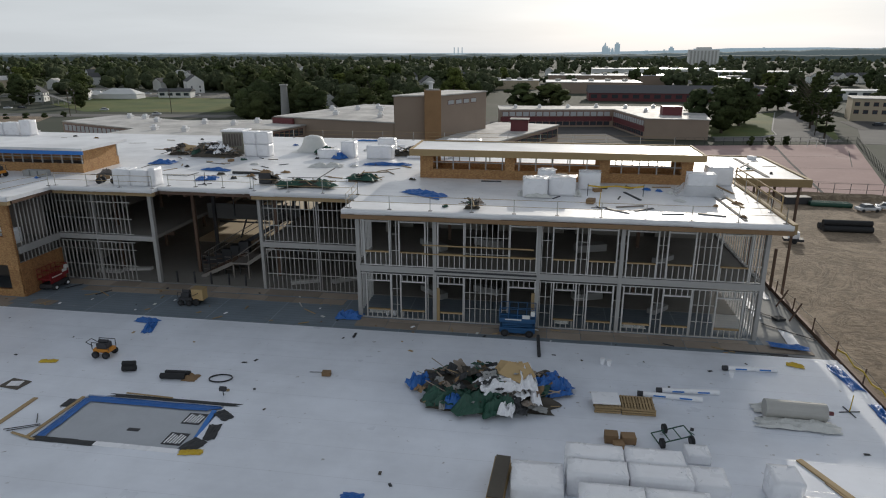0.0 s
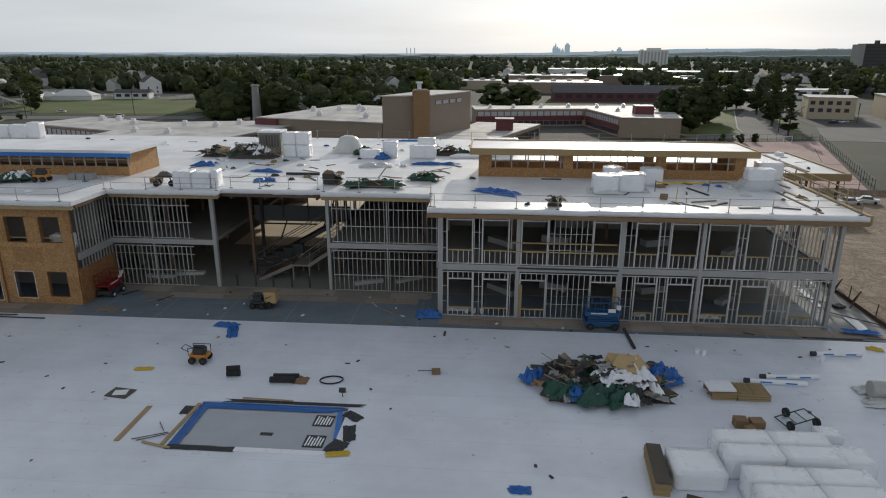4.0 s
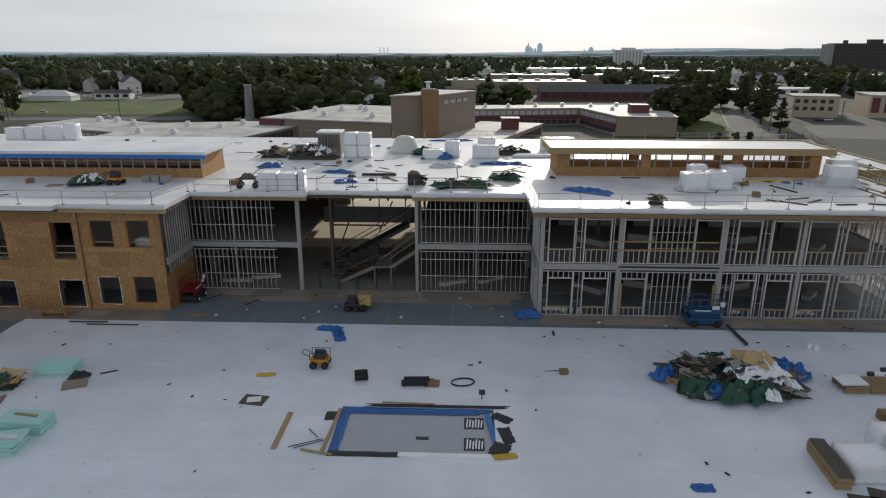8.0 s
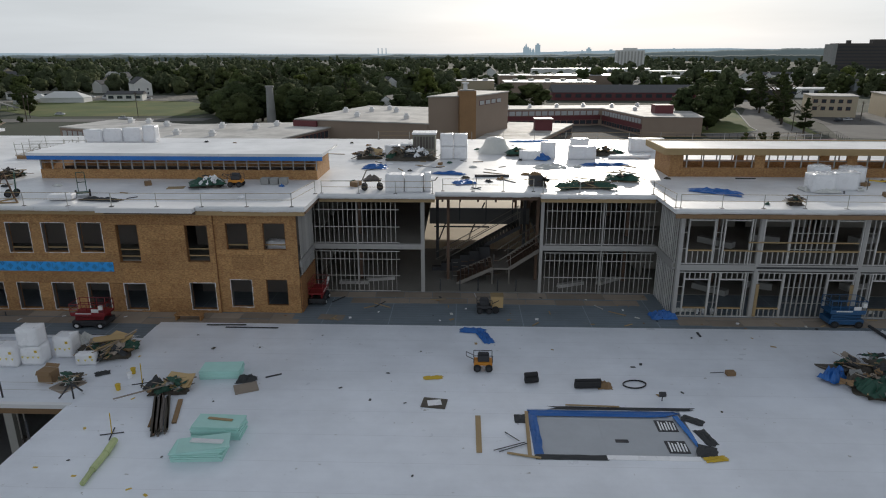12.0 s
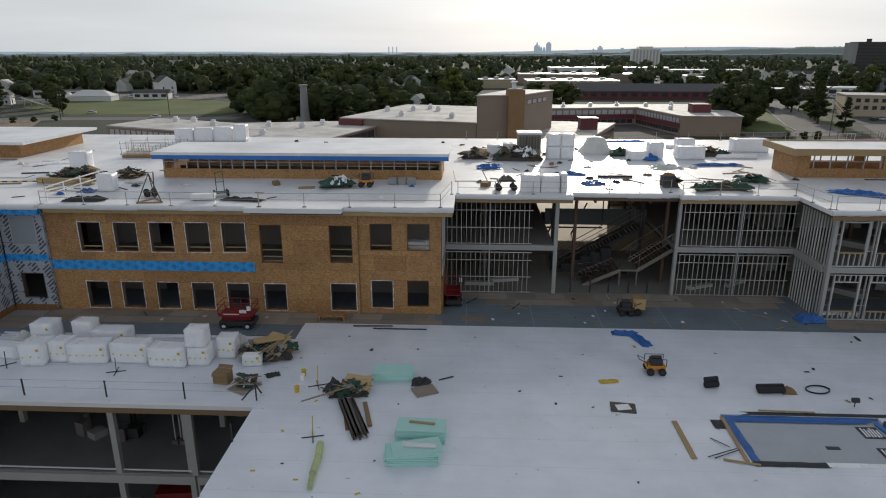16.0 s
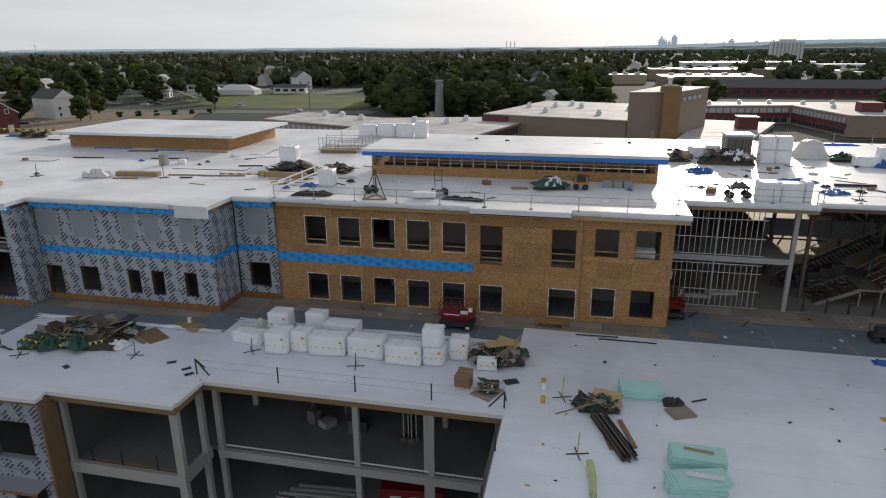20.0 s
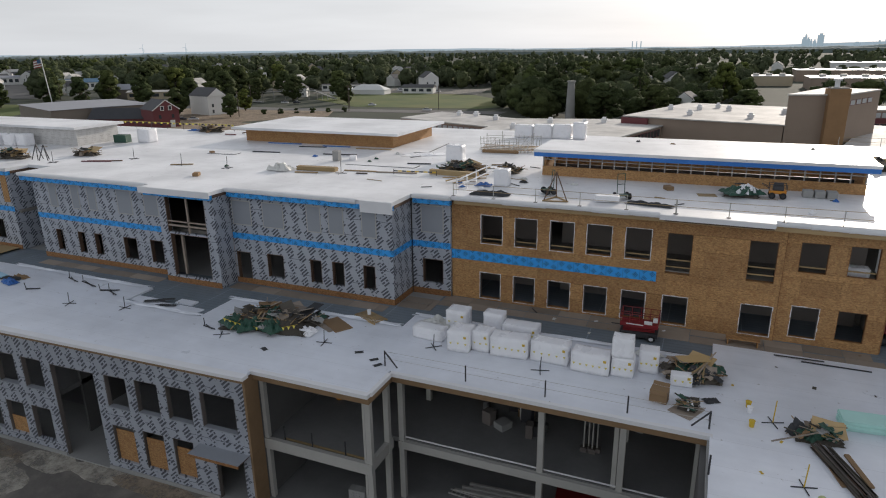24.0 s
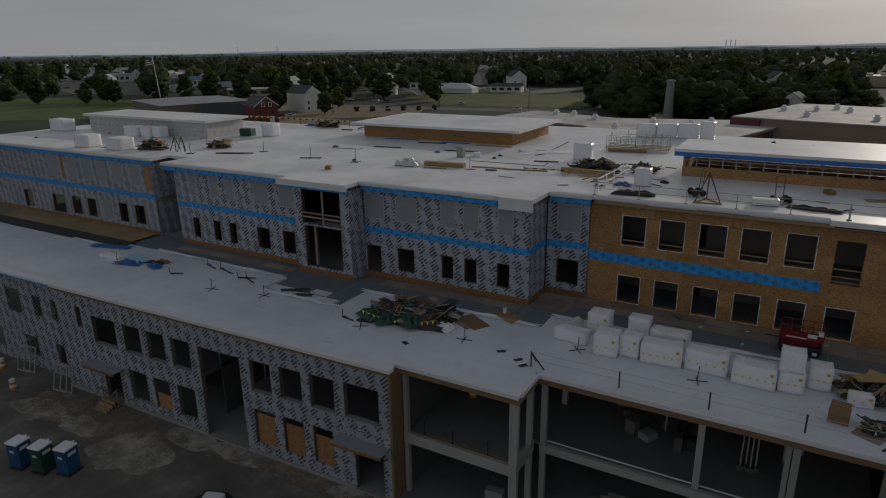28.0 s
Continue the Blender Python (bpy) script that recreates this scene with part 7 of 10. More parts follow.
for x, y, w_, d_ in ((18.2, 47.0, 0.8, 3.0), (17.2, 53.0, 0.5, 5.0), (19.2, 57.0, 0.5, 4.0)):
    lone("membrane_strip", boxes((-w_ / 2, w_ / 2, -d_ / 2, d_ / 2, 0.004, 0.03)), "white_low", (x, y, D + 0.03), -3, "white membrane strip on the side deck", "strip", "side deck strips")

# litter on the dark deck and along the walkways
rnd = random.Random(123)
for k in range(70):
    x, y = (rnd.uniform(-42, -15), rnd.uniform(44.2, 50.5)) if k < 40 else (rnd.uniform(-74, -44), rnd.uniform(42, 45.4)) if k < 56 else (rnd.uniform(-13, 15), rnd.uniform(43.8, 46.0))
    s_ = rnd.uniform(0.08, 0.25)
    if k % 3:
        lone("litter", sheet(s_ * 1.8, s_, 0.06, 4, 3, 500 + k), rnd.choice(("foam", "card", "film", "felt", "lumber")), (x, y, D + 0.056), rnd.uniform(0, 360), "small scrap of litter on the deck", "litter", "deck litter")
    else:
        ln = rnd.uniform(0.5, 1.8)
        lone("offcut", boxes((-ln / 2, ln / 2, -0.04, 0.04, 0.0, 0.05)), rnd.choice(("lumber", "steel", "lumber_tan", "dark")), (x, y, D + 0.056), rnd.uniform(0, 360), "short offcut lying on the deck", "offcut", "deck offcuts")
for k, x in enumerate((-40.5, -38.2, -21.0, -17.5)):
    st = thing("stud_stack", "neat stack of pale steel studs on the floor", "stack", (x, 53.0 + (k % 2), D + 0.04), 12 * k, "stud stacks")
    for j in range(12):
        piece("stud", st, M["steel"], -1.3 + 0.03 * (j % 3), 1.3 + 0.02 * (j % 4), -0.25 + 0.125 * (j % 4), -0.135 + 0.125 * (j % 4), 0.1 * (j // 4), 0.1 * (j // 4) + 0.095)

# ---- things on the upper roof ----
def rail_line(points, label, pitch=2.9, h=1.07):
    """Guard posts with two thin cables along a line of points."""
    g = thing("guard_line", label, "guard rail", (points[0][0], points[0][1], RT), 0, "roof guard lines")
    o = Vector((points[0][0], points[0][1]))
    for p, q in zip(points, points[1:]):
        p, q = Vector(p) - o, Vector(q) - o
        n = max(1, round((q - p).length / pitch))
        for k in range(n + 1):
            c = p.lerp(q, k / n)
            part("post", rods(((c.x, c.y, 0), (c.x, c.y, h), 0.032, 6)), M["column"], g)
            part("base", boxes((c.x - 0.14, c.x + 0.14, c.y - 0.14, c.y + 0.14, 0, 0.025)), M["dark"], g)
        for z_ in (0.55, 1.04):
            part("cable", rods(((p.x, p.y, z_), (q.x, q.y, z_), 0.018, 5)), M["lumber_tan"], g)


rail_line([(-74.2, 45.2), (-57.3, 45.2)], "thin posts and cables along the board wing roof", 3.4)
rail_line([(-57.25, 45.15), (-43.6, 45.4), (-42.9, 50.2)], "thin posts and cables round the board wing corner", 3.4)
rail_line([(-42.4, 50.4), (-33.2, 50.4)], "thin posts and cables above the recessed wall")
rail_line([(-32.4, 51.6), (-24.8, 51.6)], "thin posts and cables above the open stair hall")
rail_line([(-24.1, 50.7), (-15.1, 50.7), (-14.7, 46.2)], "thin posts and cables beside green tarpaulins")
rail_line([(-14.4, 46.0), (16.3, 46.0), (16.4, 62.2)], "thin posts and cables along the stud wing roof", 2.95)
rail_line([(-42, 84.4), (16, 84.4)], "thin posts and cables along the rear roof edge", 4.0)
stile = thing("timber_barrier", "pale timber guard rails over the roof step", "guard rail", (16.9, 56, RT), 0)
for v in (-6, -3, 0, 3, 6):
    part("post", beams(((0.4, v, -0.5), (0.4, v, 1.15), 0.09, 0.09)), M["lumber_tan"], stile)
for z_ in (0.55, 1.1):
    part("rail", beams(((0.4, -6, z_), (0.4, 6, z_), 0.05, 0.1)), M["lumber_tan"], stile)
stile_b = thing("timber_barrier", "white timber guard rails at a roof step", "guard rail", (-74.2, 46.0, RT), 0)
for v in (0, 2.3, 4.6, 7.4):
    part("post", beams(((0, v, -0.2), (0, v, 1.2), 0.08, 0.08)), M["foam"], stile_b)
for z_ in (0.6, 1.15):
    part("rail", beams(((0, 0, z_), (0.4, 7.6, z_), 0.05, 0.1)), M["foam"], stile_b)


def roof_foam(x0, x1, y0, y1, h, seed, label="white film-wrapped foam bundle on the roof", z=RT):
    return foam_bundle(x0, x1, y0, y1, z, h, seed, random.Random(seed).uniform(-3, 3), 0, "foam bundles on the roof", label)


roof_foam(-37.2, -35.6, 50.9, 52.3, 1.45, 101)
roof_foam(-35.55, -34.0, 50.9, 52.3, 1.4, 102)
roof_foam(-33.95, -33.4, 51.1, 52.6, 1.55, 103)
roof_foam(-1.75, 0.25, 51.9, 53.4, 1.45, 104)
roof_foam(0.3, 2.5, 52.6, 54.0, 1.5, 105)
roof_foam(2.9, 4.7, 55.4, 56.8, 1.45, 106)
roof_foam(-0.6, 0.9, 54.2, 55.4, 1.75, 107)
roof_foam(11.6, 13.8, 54.6, 56.2, 1.7, 108)
rag(-9.7, 51.6, RT, 4.2, 1.6, 0.35, 111, "tarp_blue", -32, "long crumpled blue tarpaulin on the roof")
scrap_pile(-5.3, 47.3, RT, 1.4, 0.9, 0.55, 112, 0, "small brown heap of scraps by the roof edge", 8, (("junk", 0, 0, 1.2),), False, 0)
scrap_pile(-20.2, 53.2, RT, 5.2, 1.7, 0.75, 113, 4, "long heap of battens wrapped in green tarpaulin", 12, (("tarp_green", 0.22, 0.0, 1.9), ("tarp_green", -0.22, -0.1, 1.8)), False, 0, 3)
scrap_pile(-16.3, 56.5, RT, 3.4, 1.6, 0.7, 114, 6, "heap of scraps wrapped in green tarpaulin", 5, (("tarp_green", 0.0, 0.0, 2.6),), False, 0, 2)
unit = thing("air_handler", "boxy grey air-handling unit with a white lid", "air handler", (-35.0, 70.4, RT), 0)
part("casing", rounded(-1.25, 1.25, -1.1, 1.1, 0.1, 2.5, 0.05), M["olive"], unit)
part("lid", rounded(-1.35, 1.35, -1.2, 1.2, 2.504, 2.72, 0.05), M["foam"], unit)
for k in range(7):
    part("louvre", boxes((-1.1 + 0.32 * k, -0.86 + 0.32 * k, -1.12, -1.098, 1.0, 2.3)), M["grey_wood"], unit)
for k, (x, z_) in enumerate(((-33.2, 0), (-31.7, 0), (-33.2, 1.36), (-31.7, 1.36))):
    roof_foam(x, x + 1.45, 68.2, 69.6, 1.33, 120 + k, "white wrapped foam bundle in a double stack", RT + z_)
scrap_pile(-36.4, 67.7, RT, 6.6, 2.4, 1.35, 124, 0, "grey heap of torn roofing with film and battens", 34, (("tarp_green", -0.25, 0, 0.9), ("felt", 0.1, -0.1, 1.2)), True, 0)
scrap_pile(-41.0, 68.6, RT, 3.4, 2.2, 0.8, 125, 8, "heap of brown timber scraps on the roof", 26, (("junk", 0, 0, 1.2),), False, 2)
roof_foam(-39.6, -37.9, 70.8, 72, 1.1, 126)
roof_foam(-37.8, -36.3, 71.0, 72.2, 1.25, 127)
dome = thing("wrapped_unit", "round roof unit wrapped in grey film", "roof unit", (-27.0, 73.6, RT), 0)
part("drum", rods(((0, 0, 0.1), (0, 0, 1.3), 1.15, 20), ((0, 0, 1.3), (0, 0, 1.6), 0.85, 20)), M["film"], dome)
scrap_pile(-24.6, 71.2, RT, 3.0, 1.8, 0.8, 129, 0, "heap of green tarpaulin and scraps", 6, (("tarp_green", 0, 0, 2.5),), False, 0, 3)
roof_foam(-24.6, -22.4, 67.9, 69.2, 0.95, 130)
roof_foam(-22.2, -20.6, 68.8, 70.2, 1.75, 131)
rag(-22.6, 68.4, RT, 2.6, 1.4, 0.9, 132, "tarp_blue", -28, "bright blue tarpaulin between foam bundles")
roof_foam(-19.2, -16.3, 68.4, 69.8, 1.4, 133)
roof_foam(-18.6, -16.6, 71.0, 72.2, 1.9, 134)
scrap_pile(-14.8, 71.4, RT, 4.6, 2.0, 0.9, 135, 0, "heap of brown scraps and green tarpaulin", 16, (("tarp_green", 0.3, 0, 0.9),), False, 0)
roof_foam(-11.2, -7.2, 74.0, 75.6, 1.5, 136)
rag(-32.0, 59.4, RT, 3.2, 0.9, 0.3, 137, "tarp_blue", -8, "rolled blue strap tarpaulin on the roof")
rag(-30.6, 55.0, RT, 2.0, 1.5, 0.4, 138, "tarp_blue", 20, "crumpled blue and white tarpaulin on the roof")
rag(-39.5, 62.6, RT, 2.4, 1.6, 0.45, 139, "tarp_blue", 0, "crumpled blue tarpaulin beside planks")
lone("steel_channel", boxes((-1.6, 1.6, -0.12, 0.12, 0.004, 0.22)), "dark", (-28.0, 58.1, RT), 2, "long dark steel channel on the roof", "channel")
rag(-16.0, 65.0, RT, 5.0, 1.1, 0.3, 140, "tarp_blue", 3, "long blue sheet lying by the clerestory")
rag(-22.0, 63.0, RT, 3.4, 1.5, 0.5, 141, "film", 12, "crumpled white plastic film on the roof", "film_sheet")
scrap_pile(-24.0, 54.2, RT, 1.5, 1.3, 0.7, 142, 0, "small dark heap of scraps beside the guard line", 9, (("felt", 0, 0, 1.2),), False, 0)
rnd = random.Random(31)
for k in range(16):
    x, y = rnd.uniform(-43, -13), rnd.uniform(54.5, 66.5)
    ln, t_ = rnd.uniform(0.8, 2.8), rnd.uniform(-70, 70)
    timber(x, y, x + ln * math.cos(radians(t_)), y + ln * math.sin(radians(t_)), RT, rnd.uniform(0.08, 0.2), rnd.uniform(0.04, 0.08), rnd.choice(("lumber", "plywood", "dark", "lumber_tan")), "loose board lying on the white roof")
for x, y, ln, t_, m_ in ((6.6, 54.8, 3.0, -72, "felt"), (4.6, 48.7, 2.0, -40, "dark"), (5.4, 49.2, 2.2, 20, "plywood"), (6.6, 48.2, 1.8, 35, "dark"), (8.4, 47.6, 1.6, 5, "dark"), (11.0, 48.0, 1.9, -15, "dark"), (9.2, 57.2, 1.6, 8, "lumber_tan"), (-5.6, 57.8, 1.8, 0, "felt"), (14.8, 50.5, 4.0, 96, "lumber_tan"), (15.4, 55.5, 3.6, 100, "lumber"), (14.2, 58, 3.4, 118, "dark"), (19.6, 69, 3.0, 60, "dark"), (18.4, 66.5, 2.2, 20, "lumber")):
    timber(x, y, x + ln * math.cos(radians(t_)), y + ln * math.sin(radians(t_)), RT, 0.2, 0.08, m_, "loose board lying on the stud wing roof")
lone("roof_strip", boxes((-0.2, 0.2, -5.5, 5.5, 0.004, 0.06)), "felt", (20.6, 69.3, RT), 0, "dark joint strip on the side roof", "strip")
lone("roof_strip", boxes((-0.12, 0.12, -7.6, 7.6, 0.004, 0.05)), "felt", (13.6, 54.0, RT), 2, "dark joint strip on the stud wing roof", "strip")
# board wing roof
buggy(-50.4, 53.0, RT, 0, "orange", "orange wheeled power buggy on the roof")
scrap_pile(-52.9, 52.8, RT, 3.2, 1.8, 0.85, 150, 0, "white film bag in a green tarpaulin", 2, (("tarp_green", 0.0, 0.0, 2.7), ("foam", 0.05, 0.1, 1.9)), True, 0, 1)
for k in range(3):
    lone("paver_block", rounded(-0.36, 0.36, -0.4, 0.4, 0, 0.55, 0.04, 0.01, k), "concrete", (-48.2 + 0.82 * k, 54.2, RT), 2 * k, "grey strapped bundle on the roof", "bundle", "grey bundles")
lone("plywood_sheet", boxes((-0.7, 0.7, -0.5, 0.5, 0.004, 0.03)), "lumber_tan", (-55.4, 52.2, RT), 12, "tan board lying on the roof", "board", "loose boards")


def hand_cart(x, y, turn, label):
    c = thing("hand_cart", label, "cart", (x, y, RT), turn, "roof carts")
    part("upright", rods(((-0.3, 0, 0.3), (-0.3, 0.1, 1.9), 0.03), ((0.3, 0, 0.3), (0.3, 0.1, 1.9), 0.03), ((-0.3, 0.1, 1.9), (0.3, 0.1, 1.9), 0.03), ((-0.3, 0.05, 1.1), (0.3, 0.05, 1.1), 0.03)), M["tarp_green"], c)
    part("deck", boxes((-0.45, 0.45, -0.7, 0.05, 0.3, 0.36)), M["tarp_green"], c)
    for u in (-0.5, 0.5):
        for v in (-0.55, 0.0):
            wheel(c, u, v, 0.25, 0.25, 0.12)


hand_cart(-61.6, 48.9, 30, "green upright hand cart with black tyres")
hand_cart(-67.0, 48.7, -60, "green hand cart leaning beside an iron stand")
tubs = thing("material_tub", "white open material tub on the roof", "tub", (-62.4, 47.4, RT), 8)
part("tub", rounded(-0.9, 0.9, -0.5, 0.5, 0.05, 0.5, 0.08), M["foam"], tubs)
rag(-59.3, 47.3, RT, 3.4, 1.0, 0.28, 151, "felt", -8, "black and white hose bundle on the roof", "hose")
stand = thing("hoist_stand", "rusty pyramid hoist stand", "hoist", (-66.2, 46.6, RT), 10)
part("leg", rods(((-0.9, -0.6, 0), (0, 0, 2.2), 0.045), ((0.9, -0.6, 0), (0, 0, 2.2), 0.045), ((0, 0.9, 0), (0, 0, 2.2), 0.045)), M["iron"], stand)
part("base", beams(((-0.95, -0.65, 0.05), (0.95, -0.65, 0.05), 0.1, 0.1), ((-0.95, -0.65, 0.05), (0, 0.95, 0.05), 0.1, 0.1), ((0.95, -0.65, 0.05), (0, 0.95, 0.05), 0.1, 0.1)), M["lumber"], stand)
roof_foam(-72.4, -71.1, 49.8, 51.0, 1.45, 152)
rag(-73.2, 49.8, RT, 1.4, 0.9, 0.35, 153, "tarp_blue", 0, "crumpled dark blue tarpaulin on the roof")
rag(-71.6, 46.6, RT, 3.2, 1.1, 0.4, 154, "felt", 5, "dark tarpaulin over cables by the roof edge", "felt_sheet")
for k in range(3):
    roof_foam(-79.6 + 2.5 * k, -77.2 + 2.5 * k, 80.3 + 0.1 * k, 81.8, 1.6 + 0.1 * k, 155 + 30 * k, "white wrapped foam bundle in a row behind the clerestory")
roof_foam(-72.0, -70.4, 80.6, 82.0, 2.1, 156)
roof_foam(-81.0, -79.2, 60.0, 61.3, 1.7, 157)
scrap_pile(-77.2, 55.2, RT, 5.4, 2.6, 0.9, 158, 10, "dark heap of torn roofing and battens", 42, (("junk", -0.1, 0, 1.2), ("felt", 0.2, 0.1, 0.8)), False, 1)
timber(-79.8, 53.4, -74.9, 53.0, RT, 0.5, 0.45, "lumber_tan", "tan boxed timber curb on the roof")
scrap_pile(-73.0, 56.5, RT, 2.4, 2.6, 0.5, 159, 0, "heap of broken brown boards", 20, (("junk", 0, 0, 1.0),), False, 0)
scaf = thing("scaffold", "tangle of light tubular scaffold frames on the roof", "scaffold", (-76.6, 69.0, RT), 4)
rnd = random.Random(606)
for i in range(8):
    for v in (-1.4, 0.0, 1.4):
        u = -3.2 + 0.92 * i + rnd.uniform(-0.12, 0.12)
        part("standard", rods(((u, v, 0), (u + rnd.uniform(-0.1, 0.1), v, rnd.uniform(0.9, 2.2)), 0.035)), M["column"], scaf)
for z_ in (0.45, 0.95, 1.5):
    for v in (-1.4, 0.0, 1.4):
        part("ledger", rods(((-3.3, v, z_), (3.3 - rnd.uniform(0, 2), v, z_ + rnd.uniform(-0.1, 0.1)), 0.03)), M["steel"], scaf)
for k in range(9):
    u = rnd.uniform(-3, 2.4)
    part("brace", rods(((u, -1.42, 0.1), (u + rnd.uniform(0.6, 1.5), rnd.uniform(-1.4, 1.4), rnd.uniform(1.0, 1.9)), 0.028)), M["steel"], scaf)
for k in range(4):
    part("plank", beams(((-3.4, -1.2 + 0.8 * k, 0.28 + 0.05 * k), (3.4, -1.0 + 0.7 * k, 0.3 + 0.05 * k), 0.28, 0.06)), M["lumber"], scaf)
part("deck_board", boxes((-2.9, 1.2, -1.9, -1.5, 0.02, 0.3)), M["card"], scaf, "brown boards under the frames")
rag(-85.0, 63.5, RT, 5.0, 2.4, 0.12, 160, "foam", 28, "white membrane sheet lying loose", "membrane_sheet")
rag(-94.6, 50.2, RT, 2.4, 1.6, 0.9, 161, "film", 0, "bundle wrapped in milky film", "film_sheet")
board_stack("timber_stack", -91.0, 51.2, RT, 4.2, 0.7, 4, 0.1, "lumber_tan", 5, "stack of long tan timbers", "timber stack", 162)
for x0, y0, x1, y1, m_ in ((-88.4, 52.0, -85.0, 52.4, "lumber"), (-85.0, 52.2, -81.0, 52.9, "plywood"), (-92.5, 49.6, -90.2, 50.0, "lumber"), (-86.5, 51.0, -85.4, 51.2, "junk"), (-107.5, 48.8, -105.4, 49.8, "lumber_tan"), (-118.2, 47.6, -114.6, 49.0, "iron"), (-118.6, 47.2, -115.4, 48.3, "maroon"), (-84.2, 57.5, -81.8, 58.0, "dark"), (-96, 60, -92, 60.6, "dark"), (-105, 59, -101.5, 59.4, "dark"), (-99.5, 65.4, -95.8, 65.6, "blue"), (-94.5, 64.8, -90, 65.2, "lumber_tan"), (-107.8, 65.6, -103.0, 65.9, "blue"), (-102, 64, -98.5, 64.6, "felt")):
    timber(x0, y0, x1, y1, RT, 0.25, 0.1, m_, "long strip of material lying on the roof")
lone("roof_duct", rounded(-0.35, 0.35, -0.35, 0.35, 0, 1.1, 0.04), "concrete", (-92.2, 56.8, RT), 0, "grey square roof duct", "duct")
for x, y in ((-100.5, 49.3), (-106.4, 49.2), (-88.0, 50.7), (-121.2, 45.8), (-114.5, 50.5)):
    tripod(x, y, RT, x * 3, "dark", 1.2)
for k, (x0, x1, y0, y1, h, lb) in enumerate(((-142.2, -139.8, 52.2, 53.8, 1.5, 0), (-139.6, -137.8, 52.8, 54.2, 1.45, 0), (-137.7, -136.0, 53.2, 54.6, 1.5, 0), (-133.4, -130.6, 43.6, 45.6, 1.4, 1), (-139.2, -136.6, 43.3, 45.3, 1.5, 1), (-124.8, -122.9, 60.6, 62.2, 1.7, 0), (-160, -156.4, 52.2, 54.2, 1.7, 0), (-152, -147, 62.5, 64, 1.4, 0), (-160, -153.5, 63, 65, 1.5, 0))):
    roof_foam(x0, x1, y0, y1, h, 170 + k, "cream film-wrapped foam bundle on the west roof" if lb else "white wrapped foam bundle on the west roof")
lone("equipment_box", rounded(-0.9, 0.9, -0.6, 0.6, 0, 1.0, 0.05), "tarp_green", (-127.0, 60.2, RT), 10, "green equipment box on the roof", "box")
scrap_pile(-128.2, 46.3, RT, 4.2, 2.0, 1.0, 180, 15, "heap of tan timber and twine", 40, (("lumber", 0, 0, 1.1),), False, 1)
scrap_pile(-121.8, 50.6, RT, 3.6, 1.8, 0.8, 181, 10, "heap of yellow-tan boards in film", 20, (("tan_paint", 0, 0, 1.2),), False, 1)
for k in range(2):
    a_frame = thing("a_frame", "dark folding A-frame on the roof", "trestle", (-124.6 + 1.2 * k, 46.6, RT), 20 * k)
    part("leg", rods(((-0.5, -0.4, 0), (0, 0, 1.7), 0.05), ((0.5, -0.4, 0), (0, 0, 1.7), 0.05), ((0, 0.6, 0), (0, 0, 1.7), 0.05)), M["dark"], a_frame)
for k in range(9):
    u = -119 + 1.6 * k
    lone("steel_frame_part", beams(((0, 0, 0.1), (1.9, 0.5 * (k % 3), 0.1 + 0.35 * (k % 2)), 0.12, 0.14)), "iron" if k % 2 else "maroon", (u, 70.5 + (k * 1.7) % 4, RT), 25 * k, "rusty steel piece on the rear roof", "steel", "rusty steel pieces")
rag(-112, 76, RT, 4.5, 1.2, 0.5, 182, "tarp_blue", 0, "blue tarpaulin at the rear roof edge")
rag(-148, 66, RT, 6, 1.4, 0.8, 183, "tarp_blue", 0, "bright blue tarpaulin behind the penthouse")

# ---- stair hall behind the recess ----
stair = thing("steel_stair", "wide unfinished dark steel stair with taupe stringers", "staircase", (0, 0, 0))


def flight(x0, z0, x1, z1, y0, y1, mat="stair_steel", rails=True):
    n = max(2, round((z1 - z0) / 0.17))
    for y in (y0, y1):
        part("stringer", beams(((x0, y, z0 - 0.05), (x1, y, z1 - 0.05), 0.08, 0.32)), M[mat], stair)
        if rails:
            part("handrail", rods(((x0 - 0.9, y, z0 + 0.75), (x1, y, z1 + 1.45), 0.045), ((x0 - 0.3, y, z0 + 0.6), (x1, y, z1 + 0.9), 0.03), ((x0 + 0.1, y, z0), (x0 + 0.1, y, z0 + 1.3), 0.03), ((x1 - 0.1, y, z1), (x1 - 0.1, y, z1 + 1.4), 0.03)), M["stair_steel"], stair)
    for k in range(n):
        f = (k + 0.5) / n
        piece("tread", stair, M["iron" if mat == "stair_steel" else "bay_wall"], x0 + (x1 - x0) * f - 0.15, x0 + (x1 - x0) * f + 0.15, y0 + 0.05, y1 - 0.05, z0 + (z1 - z0) * f, z0 + (z1 - z0) * f + 0.05)


flight(-31.2, D + 0.05, -28.0, 10.75, 53.2, 56.4, "stair_steel", False)
part("landing", boxes((-28.0, -26.5, 53.2, 56.4, 10.6, 10.75)), M["stair_steel"], stair)
flight(-26.5, 10.75, -23.6, 12.7, 53.2, 56.4)
flight(-32.4, D + 0.1, -25.2, 13.4, 57.8, 60.2, "dark")
for k in range(6):
    piece("seat_step", stair, M["dark"], -33.6 + 0.9 * k, -32.6 + 0.9 * k, 56.8, 57.4, D + 0.02, D + 0.4 + 0.4 * k)
for x in (-28.0, -26.5):
    for y in (53.3, 56.3):
        part("post", boxes((x - 0.06, x + 0.06, y - 0.06, y + 0.06, D, 10.6)), M["stair_steel"], stair)
